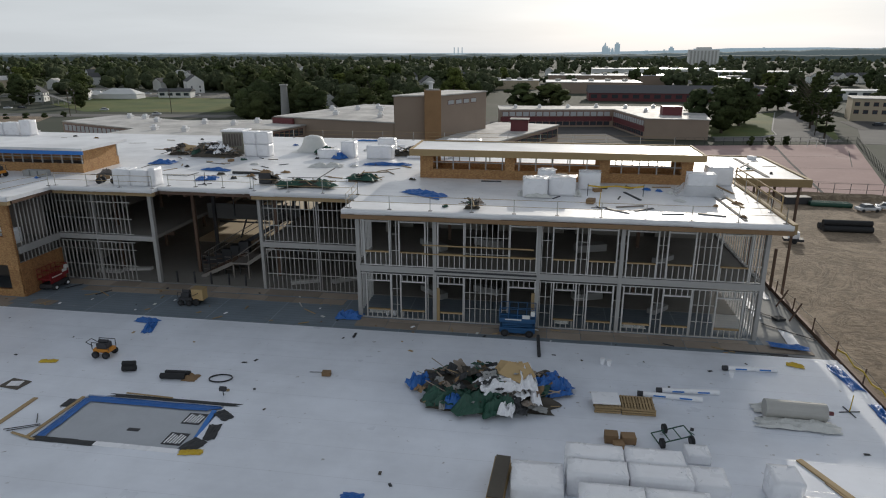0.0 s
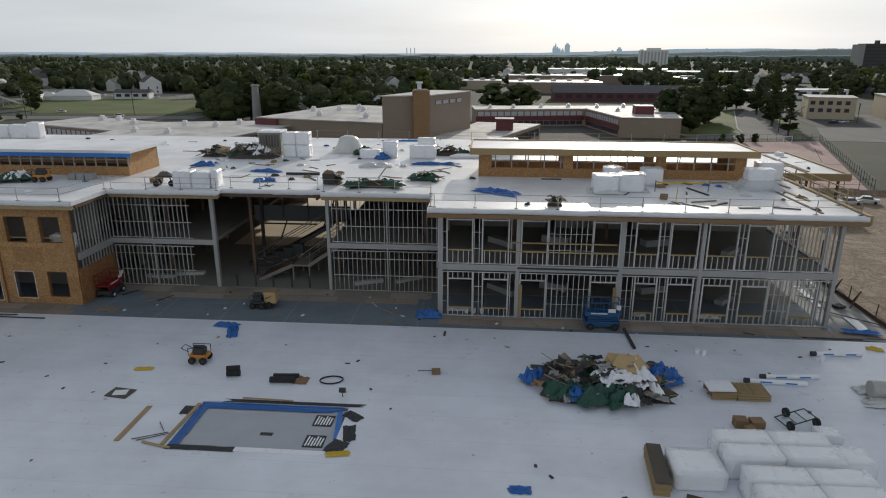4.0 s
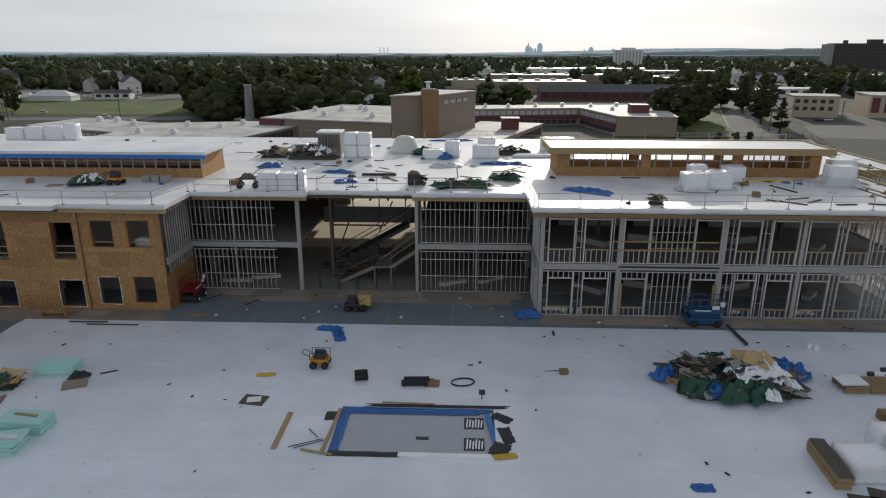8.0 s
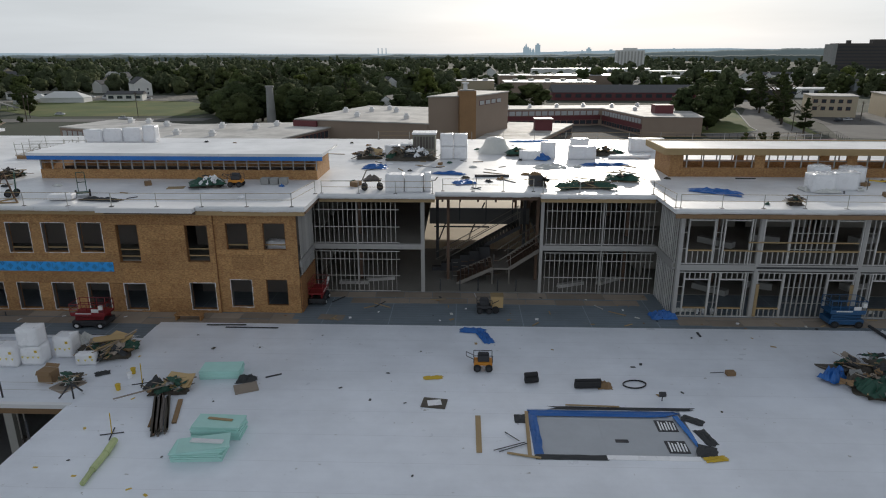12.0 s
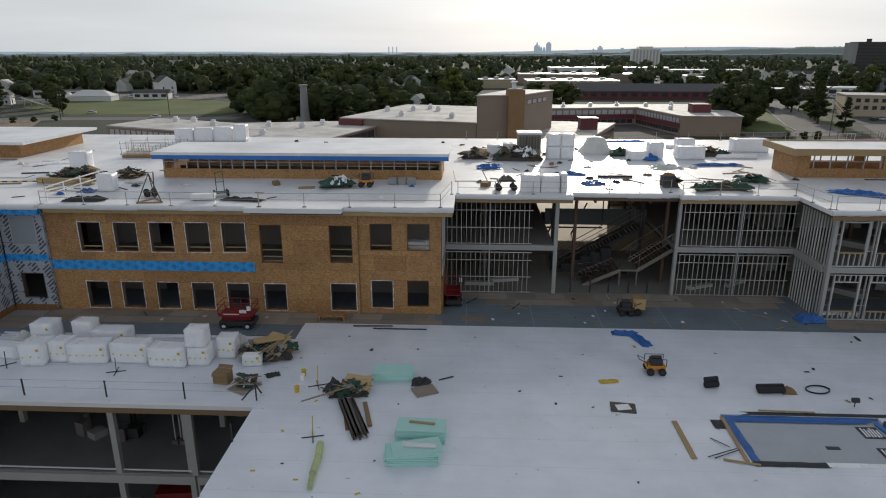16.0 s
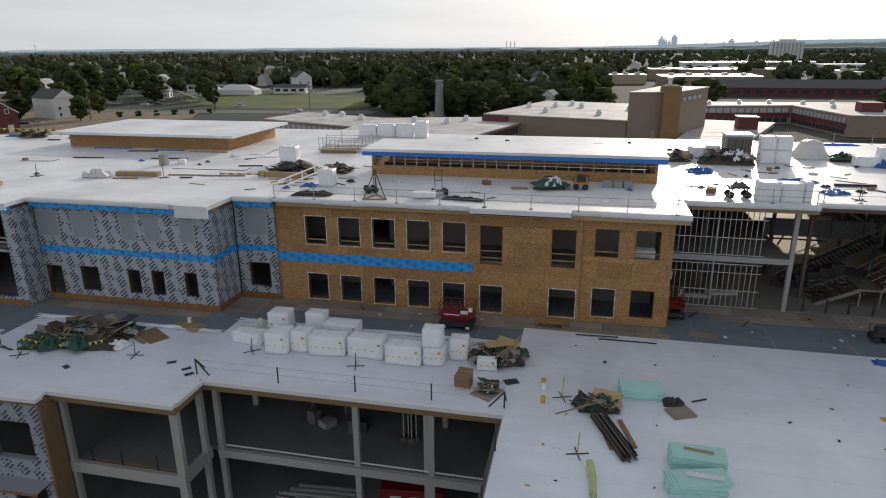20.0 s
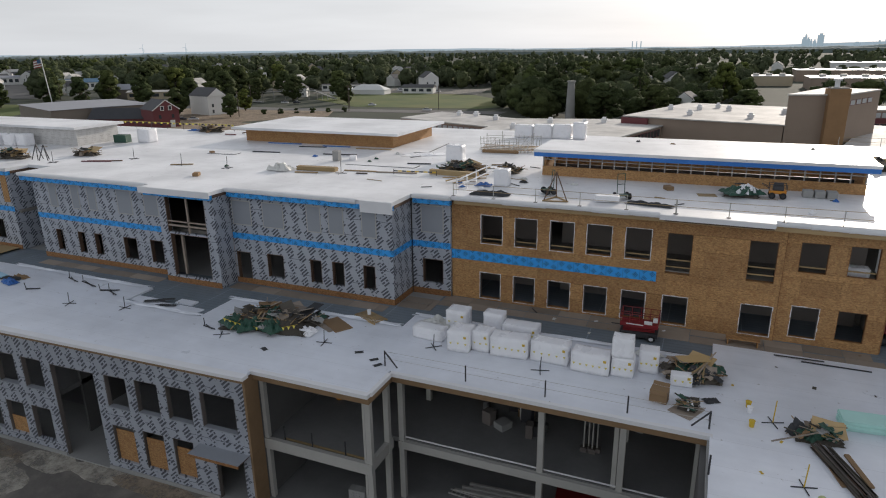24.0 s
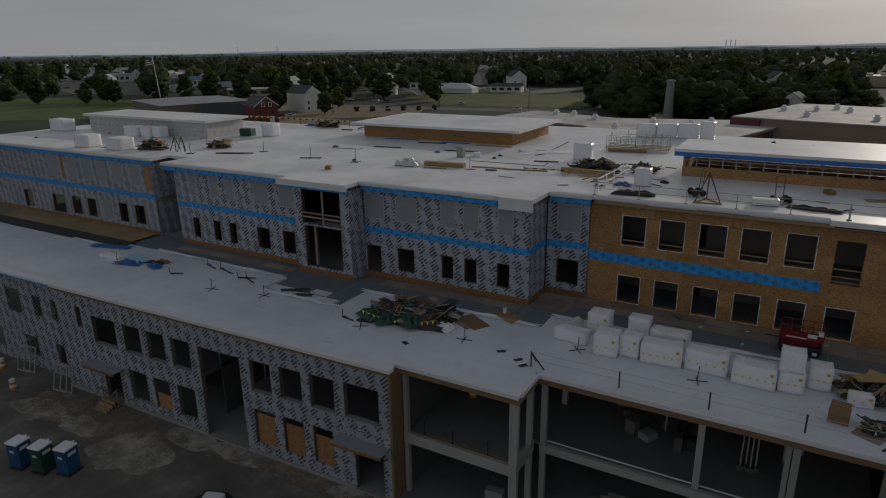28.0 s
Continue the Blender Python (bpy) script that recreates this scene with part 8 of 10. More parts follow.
for k in range(6):
    x = -31.6 + 0.75 * k
    piece("scaffold_post", stair, M["dark"], x - 0.03, x + 0.03, 54.2, 54.26, D + 0.03, D + 1.9 + 0.3 * (k % 3))
    for j in range(4):
        piece("scaffold_rung", stair, M["iron" if (j + k) % 3 else "stair_steel"], x - 0.02, x + 0.5 + 0.12 * (k % 2), 54.27, 54.32, D + 0.4 + 0.42 * j + 0.12 * (k % 3), D + 0.45 + 0.42 * j + 0.12 * (k % 3))
for x in (-33.2, -24.6):
    piece("column", stair, M["dark"], x - 0.14, x + 0.14, 60.2, 60.48, D + 0.04, RU)
for x in (-31, -28.4, -25.8):
    piece("hanger", stair, M["dark"], x - 0.05, x + 0.05, 60.3, 60.4, 13.3, RU)
part("low_rail", beams(((-33.6, 62, 12.2), (-28, 62, 12.2), 0.1, 0.14)), M["dark"], stair)
part("brace", beams(((-29.8, 70, D + 0.05), (-28.2, 70, 12.9), 0.14, 0.14)), M["dark"], stair)
part("brace", beams(((-33.4, 66, D + 0.05), (-32.0, 66, 12.9), 0.14, 0.14)), M["dark"], stair)
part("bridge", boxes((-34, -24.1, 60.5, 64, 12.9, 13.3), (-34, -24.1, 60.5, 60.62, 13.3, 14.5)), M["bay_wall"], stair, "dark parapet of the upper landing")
for x in (-32.6, -30.9, -29.3, -27.6, -26.0):
    piece("post", stair, M["dark"], x - 0.06, x + 0.06, 51.4, 51.52, D + 0.02, D + 1.1)
for k in range(7):
    piece("joist", roof, M["iron"], -34 + 1.5 * k, -33.85 + 1.5 * k, 51.4, 84, RU - 0.3, RU - 0.01)
for x, y, w_, d_, h_ in ((-9, 52, 3, 0.8, 0.5), (-4.5, 53, 2.4, 0.6, 0.6), (4, 53, 2.5, 1, 0.6), (9.5, 51, 2, 0.7, 0.4)):
    for z_ in (D + 0.03, F2):
        lone("material_block", rounded(-w_ / 2, w_ / 2, -d_ / 2, d_ / 2, 0, h_, 0.03), "concrete", (x, y, z_ if z_ > 10 else D + 0.03), x * 5, "stack of grey building material on the floor", "material", "stored materials")
for x in (-11.9, -11.3, -10.7):
    bucket(x, 46.9, D + 0.04)
for x0, x1 in ((-13.5, -11.5), (6.2, 8.0), (1.2, 2.3)):
    rag((x0 + x1) / 2, 47.4, D + 0.04, x1 - x0, 0.6, 0.35, int(x0 * 9) % 90, "film", 0, "crumpled clear film on the floor", "film_sheet")
foam_bundle(-46.4, -44.6, 47.2, 48.2, F2, 1.3, 190, 0, 0, "row of wrapped bundles", "white foam boards seen inside an opening")
for k, (x, y, z_, w_, h_) in enumerate(((-69.5, 40, 3.75, 0.9, 1.1), (-68.3, 41.2, 3.75, 1.0, 1.4), (-66.8, 40.6, 3.75, 1.1, 1.6), (-65.8, 38.2, 3.75, 0.9, 0.6), (-67.0, 36.4, 3.75, 1.0, 0.5), (-58, 40, 3.75, 1.6, 0.5), (-70, 39, G + 0.08, 1.4, 0.6), (-62, 42, G + 0.08, 2.2, 0.9))):
    lone("crate", rounded(-w_ / 2, w_ / 2, -0.45, 0.45, 0, h_, 0.03), "concrete" if k % 3 else "card", (x, y, z_), 15 * k, "grey stored crate in the dim bay", "crate", "stored crates")
for k in range(3):
    lone("steel_beam", boxes((-2.4, 2.4, -0.1, 0.1, 0, 0.2)), "column", (-67.5 + 0.4 * k, 34.5 + 0.5 * k, G + 0.08), 4, "pale steel beam lying on the floor", "beam", "steel beams")
rnd = random.Random(515)
for k in range(16):
    x, y = -69.5 + rnd.uniform(0, 5.5), 36.0 + rnd.uniform(0, 4.5)
    if k % 3 == 0:
        lone("drum", rods(((0, 0, 0), (0, 0, 0.55), 0.26, 14), ((0, 0, 0.55), (0, 0, 0.6), 0.28, 14)), "bay_wall", (x, y, 3.75), 0, "dull grey pail stored on the floor", "pail", "stored pails")
    else:
        w_ = rnd.uniform(0.5, 1.0)
        lone("crate", rounded(-w_ / 2, w_ / 2, -0.35, 0.35, 0, rnd.uniform(0.4, 1.3), 0.03), rnd.choice(("bay_wall", "grey_wood", "dark", "concrete")), (x, y, 3.75), rnd.uniform(-30, 30), "dull stored box in the dim bay", "crate", "stored crates")
for k in range(4):
    pipe_stand = thing("pipe_bundle", "upright pipes on a low trolley in the dim bay", "pipe", (-61.2 + 0.28 * k, 35.8 + 0.2 * (k % 2), 3.75), 0, "upright pipes")
    part("pipe", rods(((0, 0, 0.3), (0, 0, 2.4), 0.05, 8)), M["column"], pipe_stand)
    part("foot", boxes((-0.22, 0.22, -0.2, 0.2, 0, 0.3)), M["grey_wood"], pipe_stand)
red_bin = thing("tool_chest", "dull red tool chest on the ground floor", "chest", (-60.6, 35.6, G + 0.08), 6)
part("body", rounded(-2.2, 2.2, -0.7, 0.7, 0.1, 1.3, 0.05), M["red"], red_bin)
for u in (-1.1, 0.3):
    part("label_plate", boxes((u - 0.4, u + 0.4, -0.712, -0.702, 0.5, 0.8)), M["siding"], red_bin, "white plate")
ladder = thing("ladder", "pale aluminium ladder lying on the ground floor", "ladder", (-67.2, 33.9, G + 0.1), -4)
part("rail", beams(((-3, -0.2, 0.06), (3, -0.2, 0.06), 0.06, 0.1)), M["steel"], ladder)
part("rail", beams(((-3, 0.2, 0.06), (3, 0.2, 0.06), 0.06, 0.1)), M["steel"], ladder)
for k in range(18):
    part("rung", beams(((-2.8 + 0.33 * k, -0.2, 0.06), (-2.8 + 0.33 * k, 0.2, 0.06), 0.04, 0.04)), M["steel"], ladder)
block_stack = thing("block_stack", "grey hollow blocks stacked on a pallet", "blocks", (-75.8, 30.9, G + 0.08), 4)
for i in range(3):
    for j in range(4):
        part("block", boxes((-0.62 + 0.42 * i, -0.22 + 0.42 * i, -0.3, 0.3, 0.15 + 0.21 * j, 0.35 + 0.21 * j)), M["concrete"], block_stack)
part("pallet", boxes((-0.7, 0.7, -0.4, 0.4, 0.0, 0.14)), M["lumber"], block_stack)
barrel = thing("traffic_barrel", "orange and white striped traffic barrel", "barrel", (-79.9, 35.6, 3.75))
for k in range(4):
    part("band", rods(((0, 0, 0.24 * k), (0, 0, 0.24 * k + 0.238), 0.3 - 0.015 * k, 14)), M["orange" if k % 2 == 0 else "edge"], barrel)

# ---- yard in front of the lower storeys ----
def toilet(x, y, turn, colour, label):
    t = thing("portable_toilet", label, "portable toilet", (x, y, G), turn, "portable toilets")
    part("skid", boxes((-0.62, 0.62, -0.66, 0.66, 0, 0.14)), M["dark"], t)
    part("cabin", rounded(-0.55, 0.55, -0.58, 0.58, 0.14, 2.08, 0.05), M[colour], t)
    part("door", boxes((-0.4, 0.4, -0.6, -0.582, 0.25, 1.95)), M[colour], t)
    part("sign", boxes((-0.2, 0.2, -0.608, -0.602, 1.45, 1.65)), M["siding"], t, "white sign plate")
    part("side_vent", boxes((0.552, 0.565, -0.35, 0.35, 1.6, 1.85)), M["siding"], t)
    part("roof", rounded(-0.6, 0.6, -0.63, 0.63, 2.084, 2.26, 0.08), M["foam"], t, "white domed roof")
    part("vent_pipe", rods(((0.4, 0.45, 2.2), (0.4, 0.45, 2.5), 0.05)), M["foam"], t)


toilet(-109.4, 17.3, 12, "machine_blue", "blue portable toilet with a white roof")
toilet(-107.3, 17.8, 12, "tarp_green", "green portable toilet with a white roof")
toilet(-105.4, 18.6, 12, "machine_blue", "blue portable toilet with a white roof")
for k, (x, y) in enumerate(((-122.3, 23.4), (-127.8, 25.2))):
    b_ = thing("traffic_barrel", "orange and white striped barrel on the yard", "barrel", (x, y, G))
    for j in range(4):
        part("band", rods(((0, 0, 0.26 * j), (0, 0, 0.26 * j + 0.258), 0.32 - 0.015 * j, 14)), M["orange" if j % 2 == 0 else "edge"], b_)
for x, y, t_ in ((-117.4, 25.4, 3), (-118.0, 25.2, 6), (-124.6, 26.0, 3), (-125.2, 25.8, 8)):
    f_ = thing("window_unit", "grey window frame leaning on the wall", "window frame", (x, y, G), t_, "leaning window frames")
    for d_ in ((-0.9, -0.8, 0, 2.6), (0.8, 0.9, 0, 2.6), (-0.8, 0.8, 0, 0.1), (-0.8, 0.8, 2.5, 2.6), (-0.8, 0.8, 1.7, 1.78)):
        part("member", boxes((d_[0], d_[1], 0.0, 0.1, d_[2], d_[3])), M["steel_white"], f_, at=pose(0, 0, 0, -14, 0, 0))
steps = thing("entry_steps", "timber steps with handrails to a door", "steps", (-111.4, 24.9, G), 2)
for k in range(4):
    part("tread", boxes((-0.9, 0.9, 0.3 * k, 0.3 * k + 0.32, 0.18 * k, 0.18 * k + 0.06)), M["lumber"], steps)
    part("riser", boxes((-0.9, 0.9, 0.3 * k, 0.3 * k + 0.04, 0, 0.18 * k)), M["lumber"], steps)
for u in (-0.95, 0.95):
    part("handrail", beams(((u, -0.1, 0.95), (u, 1.3, 1.7), 0.06, 0.1), ((u, 0, 0), (u, 0, 1.0), 0.08, 0.08), ((u, 1.2, 0), (u, 1.2, 1.65), 0.08, 0.08)), M["lumber_tan"], steps)
skid = thing("loader", "small white loader with black tyres", "machine", (-92.6, 20.6, G), 20)
part("body", rounded(-0.3, 1.1, -0.55, 0.55, 0.5, 1.25, 0.1), M["edge"], skid)
for u in (-0.5, 0.8):
    for v in (-0.85, 0.85):
        part("wheel", rods(((u, v - 0.18, 0.45), (u, v + 0.18, 0.45), 0.45, 16)), M["rubber"], skid)
part("arm", beams(((-0.25, -0.5, 1.05), (-1.3, -0.5, 0.5), 0.15, 0.2), ((-0.25, 0.5, 1.05), (-1.3, 0.5, 0.5), 0.15, 0.2)), M["dark"], skid)

# ---- earth lot to the east ----
def vehicle(x, y, turn, paint, label, z=G, s=1.0):
    c = thing("car", label, "car", (x, y, z), turn, "parked cars")
    c.scale = (s, s, s)
    part("body", rounded(-2.2, 2.2, -0.88, 0.88, 0.32, 0.95, 0.14), M[paint], c)
    bm = bmesh.new()
    v = [bm.verts.new(p) for p in ((-1.5, -0.78, 0.95), (1.1, -0.78, 0.95), (1.1, 0.78, 0.95), (-1.5, 0.78, 0.95), (-1.0, -0.66, 1.45), (0.5, -0.66, 1.45), (0.5, 0.66, 1.45), (-1.0, 0.66, 1.45))]
    for f in ((3, 2, 1, 0), (4, 5, 6, 7), (0, 1, 5, 4), (1, 2, 6, 5), (2, 3, 7, 6), (3, 0, 4, 7)):
        bm.faces.new([v[i] for i in f])
    part("cabin", bm, M["glass"], c)
    part("roof", rounded(-1.0, 0.5, -0.66, 0.66, 1.452, 1.5, 0.02), M[paint], c)
    for u in (-1.35, 1.35):
        for w in (-0.85, 0.85):
            part("wheel", rods(((u, w - 0.1, 0.32), (u, w + 0.1, 0.32), 0.32, 12)), M["rubber"], c)


vehicle(64, 135.5, 10, "car_light", "white car parked on the earth lot")
vehicle(68.5, 137.2, -20, "car_light", "pale car parked on the earth lot")
for k in range(4):
    lone("pipe", rods(((-4, 0, 0.55), (4, 0, 0.55), 0.55, 16)), "rubber", (53.3, 118.4 + 1.12 * k, G + (0 if k < 3 else 0.95)) if k < 3 else (53.3, 119.0, G + 0.95), 0, "large black plastic pipe in a stack", "pipe", "black pipes")
for k in range(3):
    lone("pipe", rods(((-3.8, 0, 0.45), (3.8, 0, 0.45), 0.45, 14)), "tarp_green", (58.4, 138.4 + 0.92 * k, G), -6, "dark green pipe in a row", "pipe", "green pipes")
lone("skip", rounded(-2.6, 2.6, -1.2, 1.2, 0, 1.5, 0.06), "dark", (52.6, 141, G), 8, "dark steel skip on the earth lot", "skip")
comp = thing("compressor", "white compressor on a dark trailer", "machine", (41.6, 110.2, G), -10)
part("housing", rounded(-0.9, 0.7, -0.6, 0.6, 0.8, 1.9, 0.08), M["foam"], comp)
part("bed", boxes((-1.6, 1.4, -0.8, 0.8, 0.4, 0.8)), M["dark"], comp)
for v in (-0.85, 0.85):
    part("wheel", rods(((0, v - 0.1, 0.4), (0, v + 0.1, 0.4), 0.4, 14)), M["rubber"], comp)
fence = thing("court_fence", "dark chain-link fence round the court", "fence", kind="structure")
for p, q in (((44, 151.6), (77, 150.6)), ((77, 150.6), (105.6, 238.5)), ((105.6, 238.5), (57, 228.6)), ((57, 228.6), (44, 226.6))):
    p, q = Vector(p), Vector(q)
    n = round((q - p).length / 3.2)
    for k in range(n + 1):
        c = p.lerp(q, k / n)
        piece("post", fence, M["dark"], c.x - 0.05, c.x + 0.05, c.y - 0.05, c.y + 0.05, G, G + 2.6)
    for z_ in (0.1, 1.3, 2.55):
        part("rail", rods(((p.x, p.y, G + z_), (q.x, q.y, G + z_), 0.035, 5)), M["dark"], fence)
for k, (x0, y0, x1, y1) in enumerate(((62, 151, 70, 196), (70, 196, 77, 231), (44, 185, 88, 187), (52, 168, 80, 165), (60, 205, 94, 209), (84, 190, 96, 221), (48, 160, 57, 190))):
    lone("court_seam", beams(((x0, y0, G + 0.035), (x1, y1, G + 0.035), 0.7 if k < 2 else 0.22, 0.01)), "asphalt", (0, 0, 0), 0, "dark repaired crack across the court", "crack", "court cracks")
lone("ridge", sheet(60, 4, 1.6, 40, 6, 88, 0.02), "dirt", (75, 146.5, G), -2, "low bank of spoil along the court", "earth bank", kind="structure")

# ---- finer things on the roofs ----
def drape(x, y, z, w, d, h, margin, seed, mat, turn, label, name="film_cover", domed=False):
    """A sheet hanging over a block w by d by h and spreading on the floor round it."""
    bm = bmesh.new()
    nx, ny = 26, 22
    grid = []
    for j in range(ny + 1):
        row = []
        for i in range(nx + 1):
            u, v = (i / nx - 0.5) * (w + 2 * margin), (j / ny - 0.5) * (d + 2 * margin)
            far = max(abs(u) - w / 2, abs(v) - d / 2, 0) / margin
            if domed:
                rr = math.hypot(u / (w / 2), v / (d / 2))
                far = max(0.0, rr - 1) * w / 2 / margin
            f = noise.noise(Vector((u * 1.3, v * 1.3, seed)))
            g = noise.noise(Vector((u * 3.1, v * 3.1, seed + 9)))
            zz = (h + 0.05 + 0.08 * f) * max(0.0, 1 - (far * 1.25) ** 0.6) + 0.05 * abs(g) + 0.02
            if domed:
                zz *= 1 - 0.16 * min(1, rr) ** 2
            k = 1 + 0.12 * f * min(1, far * 2)
            row.append(bm.verts.new((u * k, v * k, zz)))
        grid.append(row)
    for j in range(ny):
        for i in range(nx):
            bm.faces.new((grid[j][i], grid[j][i + 1], grid[j + 1][i + 1], grid[j + 1][i]))
    return lone(name, bm, mat, (x, y, z), turn, label, "plastic film", smooth=True)


for x, y, z_, w_, d_, t_ in ((-0.6, 52.7, 1.48, 2.0, 1.4, 8), (1.5, 53.3, 1.53, 2.1, 1.4, -6), (0.2, 54.8, 1.78, 1.5, 1.2, 20), (3.8, 56.1, 1.48, 1.8, 1.4, 0)):
    rag(x, y, RT + z_, w_, d_, 0.14, int(10 * x) + 40, "veil_film", t_, "crumpled clear film over a foam bundle", "film_sheet")
for x, y, w_, d_ in ((-0.5, 51.8, 2.2, 0.5), (2.7, 53.4, 0.6, 1.8), (-1.9, 52.8, 0.5, 1.6)):
    rag(x, y, RT, w_, d_, 0.4, int(10 * y), "film", 0, "loose clear film at the foot of a bundle", "film_sheet")
drape(12.7, 55.4, RT, 2.4, 1.8, 0.75, 0.8, 5, "veil_film", -4, "milky film gathered round a foam bundle")
drape(-27.0, 73.6, RT, 2.3, 2.2, 1.75, 1.0, 6, "film", 0, "grey film hanging over a round roof unit", domed=True)
roof_foam(14.0, 16.2, 58.9, 60.4, 1.6, 210, "white foam boards stacked at the roof corner")
# opened patches of membrane with dark edges
for x, y, w_, d_, t_ in ((-41.5, 58.4, 2.8, 5.4, 4), (-22.2, 60.0, 2.9, 6.0, 2), (-86.3, 56.0, 7.6, 1.5, 2), (-86.2, 68.4, 1.6, 7.6, 4), (-107.5, 57.0, 3.6, 1.2, 4), (-34.8, 57.2, 3.2, 1.8, -6)):
    p_ = thing("roof_patch", "white membrane patch with dark strips along two sides", "roof patch", (x, y, RT), t_, "roof patches")
    part("dark_edge", boxes((-w_ / 2 - 0.09, w_ / 2 + 0.07, -d_ / 2 - 0.08, -d_ / 2 + 0.02, 0.003, 0.02)), M["felt"], p_)
    part("dark_edge", boxes((w_ / 2 - 0.02, w_ / 2 + 0.1, -d_ / 2 + 0.021, d_ / 2, 0.003, 0.024)), M["felt"], p_)
    part("sheet", boxes((-w_ / 2, w_ / 2 - 0.021, -d_ / 2 + 0.021, d_ / 2, 0.003, 0.05)), M["white"], p_)
# hand cart, bins, long strips
cart_b = thing("work_cart", "rusty brown four-legged work cart on tyres", "cart", (-38.4, 52.0, RT), 8)
part("top", rounded(-0.75, 0.75, -0.4, 0.4, 0.75, 0.9, 0.05), M["dark"], cart_b)
part("load", sheet(1.2, 0.7, 0.5, 8, 6, 211), M["grey_wood"], cart_b, at=(0, 0, 0.9))
for u in (-0.65, 0.65):
    for v in (-0.35, 0.35):
        part("leg", beams(((u, v, 0.3), (u * 0.85, v, 0.77), 0.09, 0.09)), M["dark"], cart_b)
        part("wheel", rods(((u, v - 0.09, 0.27), (u, v + 0.09, 0.27), 0.27, 14)), M["rubber"], cart_b)
bin_ = thing("scrap_bin", "dark open bin full of scraps by the roof edge", "bin", (-24.4, 54.0, RT), 5)
part("bin", rounded(-0.55, 0.55, -0.45, 0.45, 0.05, 1.0, 0.05), M["dark"], bin_)
part("scraps", sheet(1.0, 0.8, 0.4, 8, 6, 212), M["card"], bin_, "brown scraps", at=(0, 0, 0.95))
rag(-21.9, 82.7, RT, 5.6, 0.8, 0.25, 213, "blue", 2, "long bright blue sheet at the rear roof edge")
for k in range(4):
    lone("membrane_roll", rods(((-2.2, 0, 0.16), (2.2, 0, 0.16), 0.16, 12)), "foam", (-12.6 + 0.2 * k, 69.4 + 0.42 * k, RT), 3, "white membrane roll lying on the roof", "roll", "roof rolls")
tape = thing("warning_tape", "sagging yellow warning tape between stands on the roof", "tape", (3.5, 53.1, RT))
part("tape_run", beams(*(((1.1 * k, 0.05 * k, 0.85 - 0.12 * (k % 2)), (1.1 * (k + 1), 0.05 * (k + 1), 0.85 - 0.12 * ((k + 1) % 2)), 0.02, 0.12) for k in range(4))), M["yellow"], tape)
for u in (0, 4.4):
    part("stand", rods(((u, 0.05 * u, 0), (u, 0.05 * u, 1.0), 0.03)), M["dark"], tape)
tripod(4.1, 48.9, RT, 15, "yellow", 1.2)
tripod(-29.6, 52.7, RT, 40, "dark", 1.1)
run_b = thing("warning_tape", "yellow and black warning tape along timber on the roof", "tape", (-83.0, 52.0, RT))
for k in range(10):
    part("stripe", beams(((0.42 * k, 0.05 * k, 0.32), (0.42 * k + 0.4, 0.05 * k + 0.05, 0.32), 0.02, 0.12)), M["yellow" if k % 2 else "dark"], run_b)
part("stake", rods(((0, 0, 0), (0, 0, 0.5), 0.03)), M["dark"], run_b)
part("stake", rods(((4.2, 0.5, 0), (4.2, 0.5, 0.5), 0.03)), M["dark"], run_b)
for p, q in (((-76.5, 49.2), (-75.0, 56.8)), ((-75.6, 48.6), (-74.0, 53.4)), ((-77.4, 50.6), (-73.6, 51.6))):
    timber(*p, *q, RT + 0.25, 0.1, 0.1, "lumber_tan", "long tan batten propped across the heap")
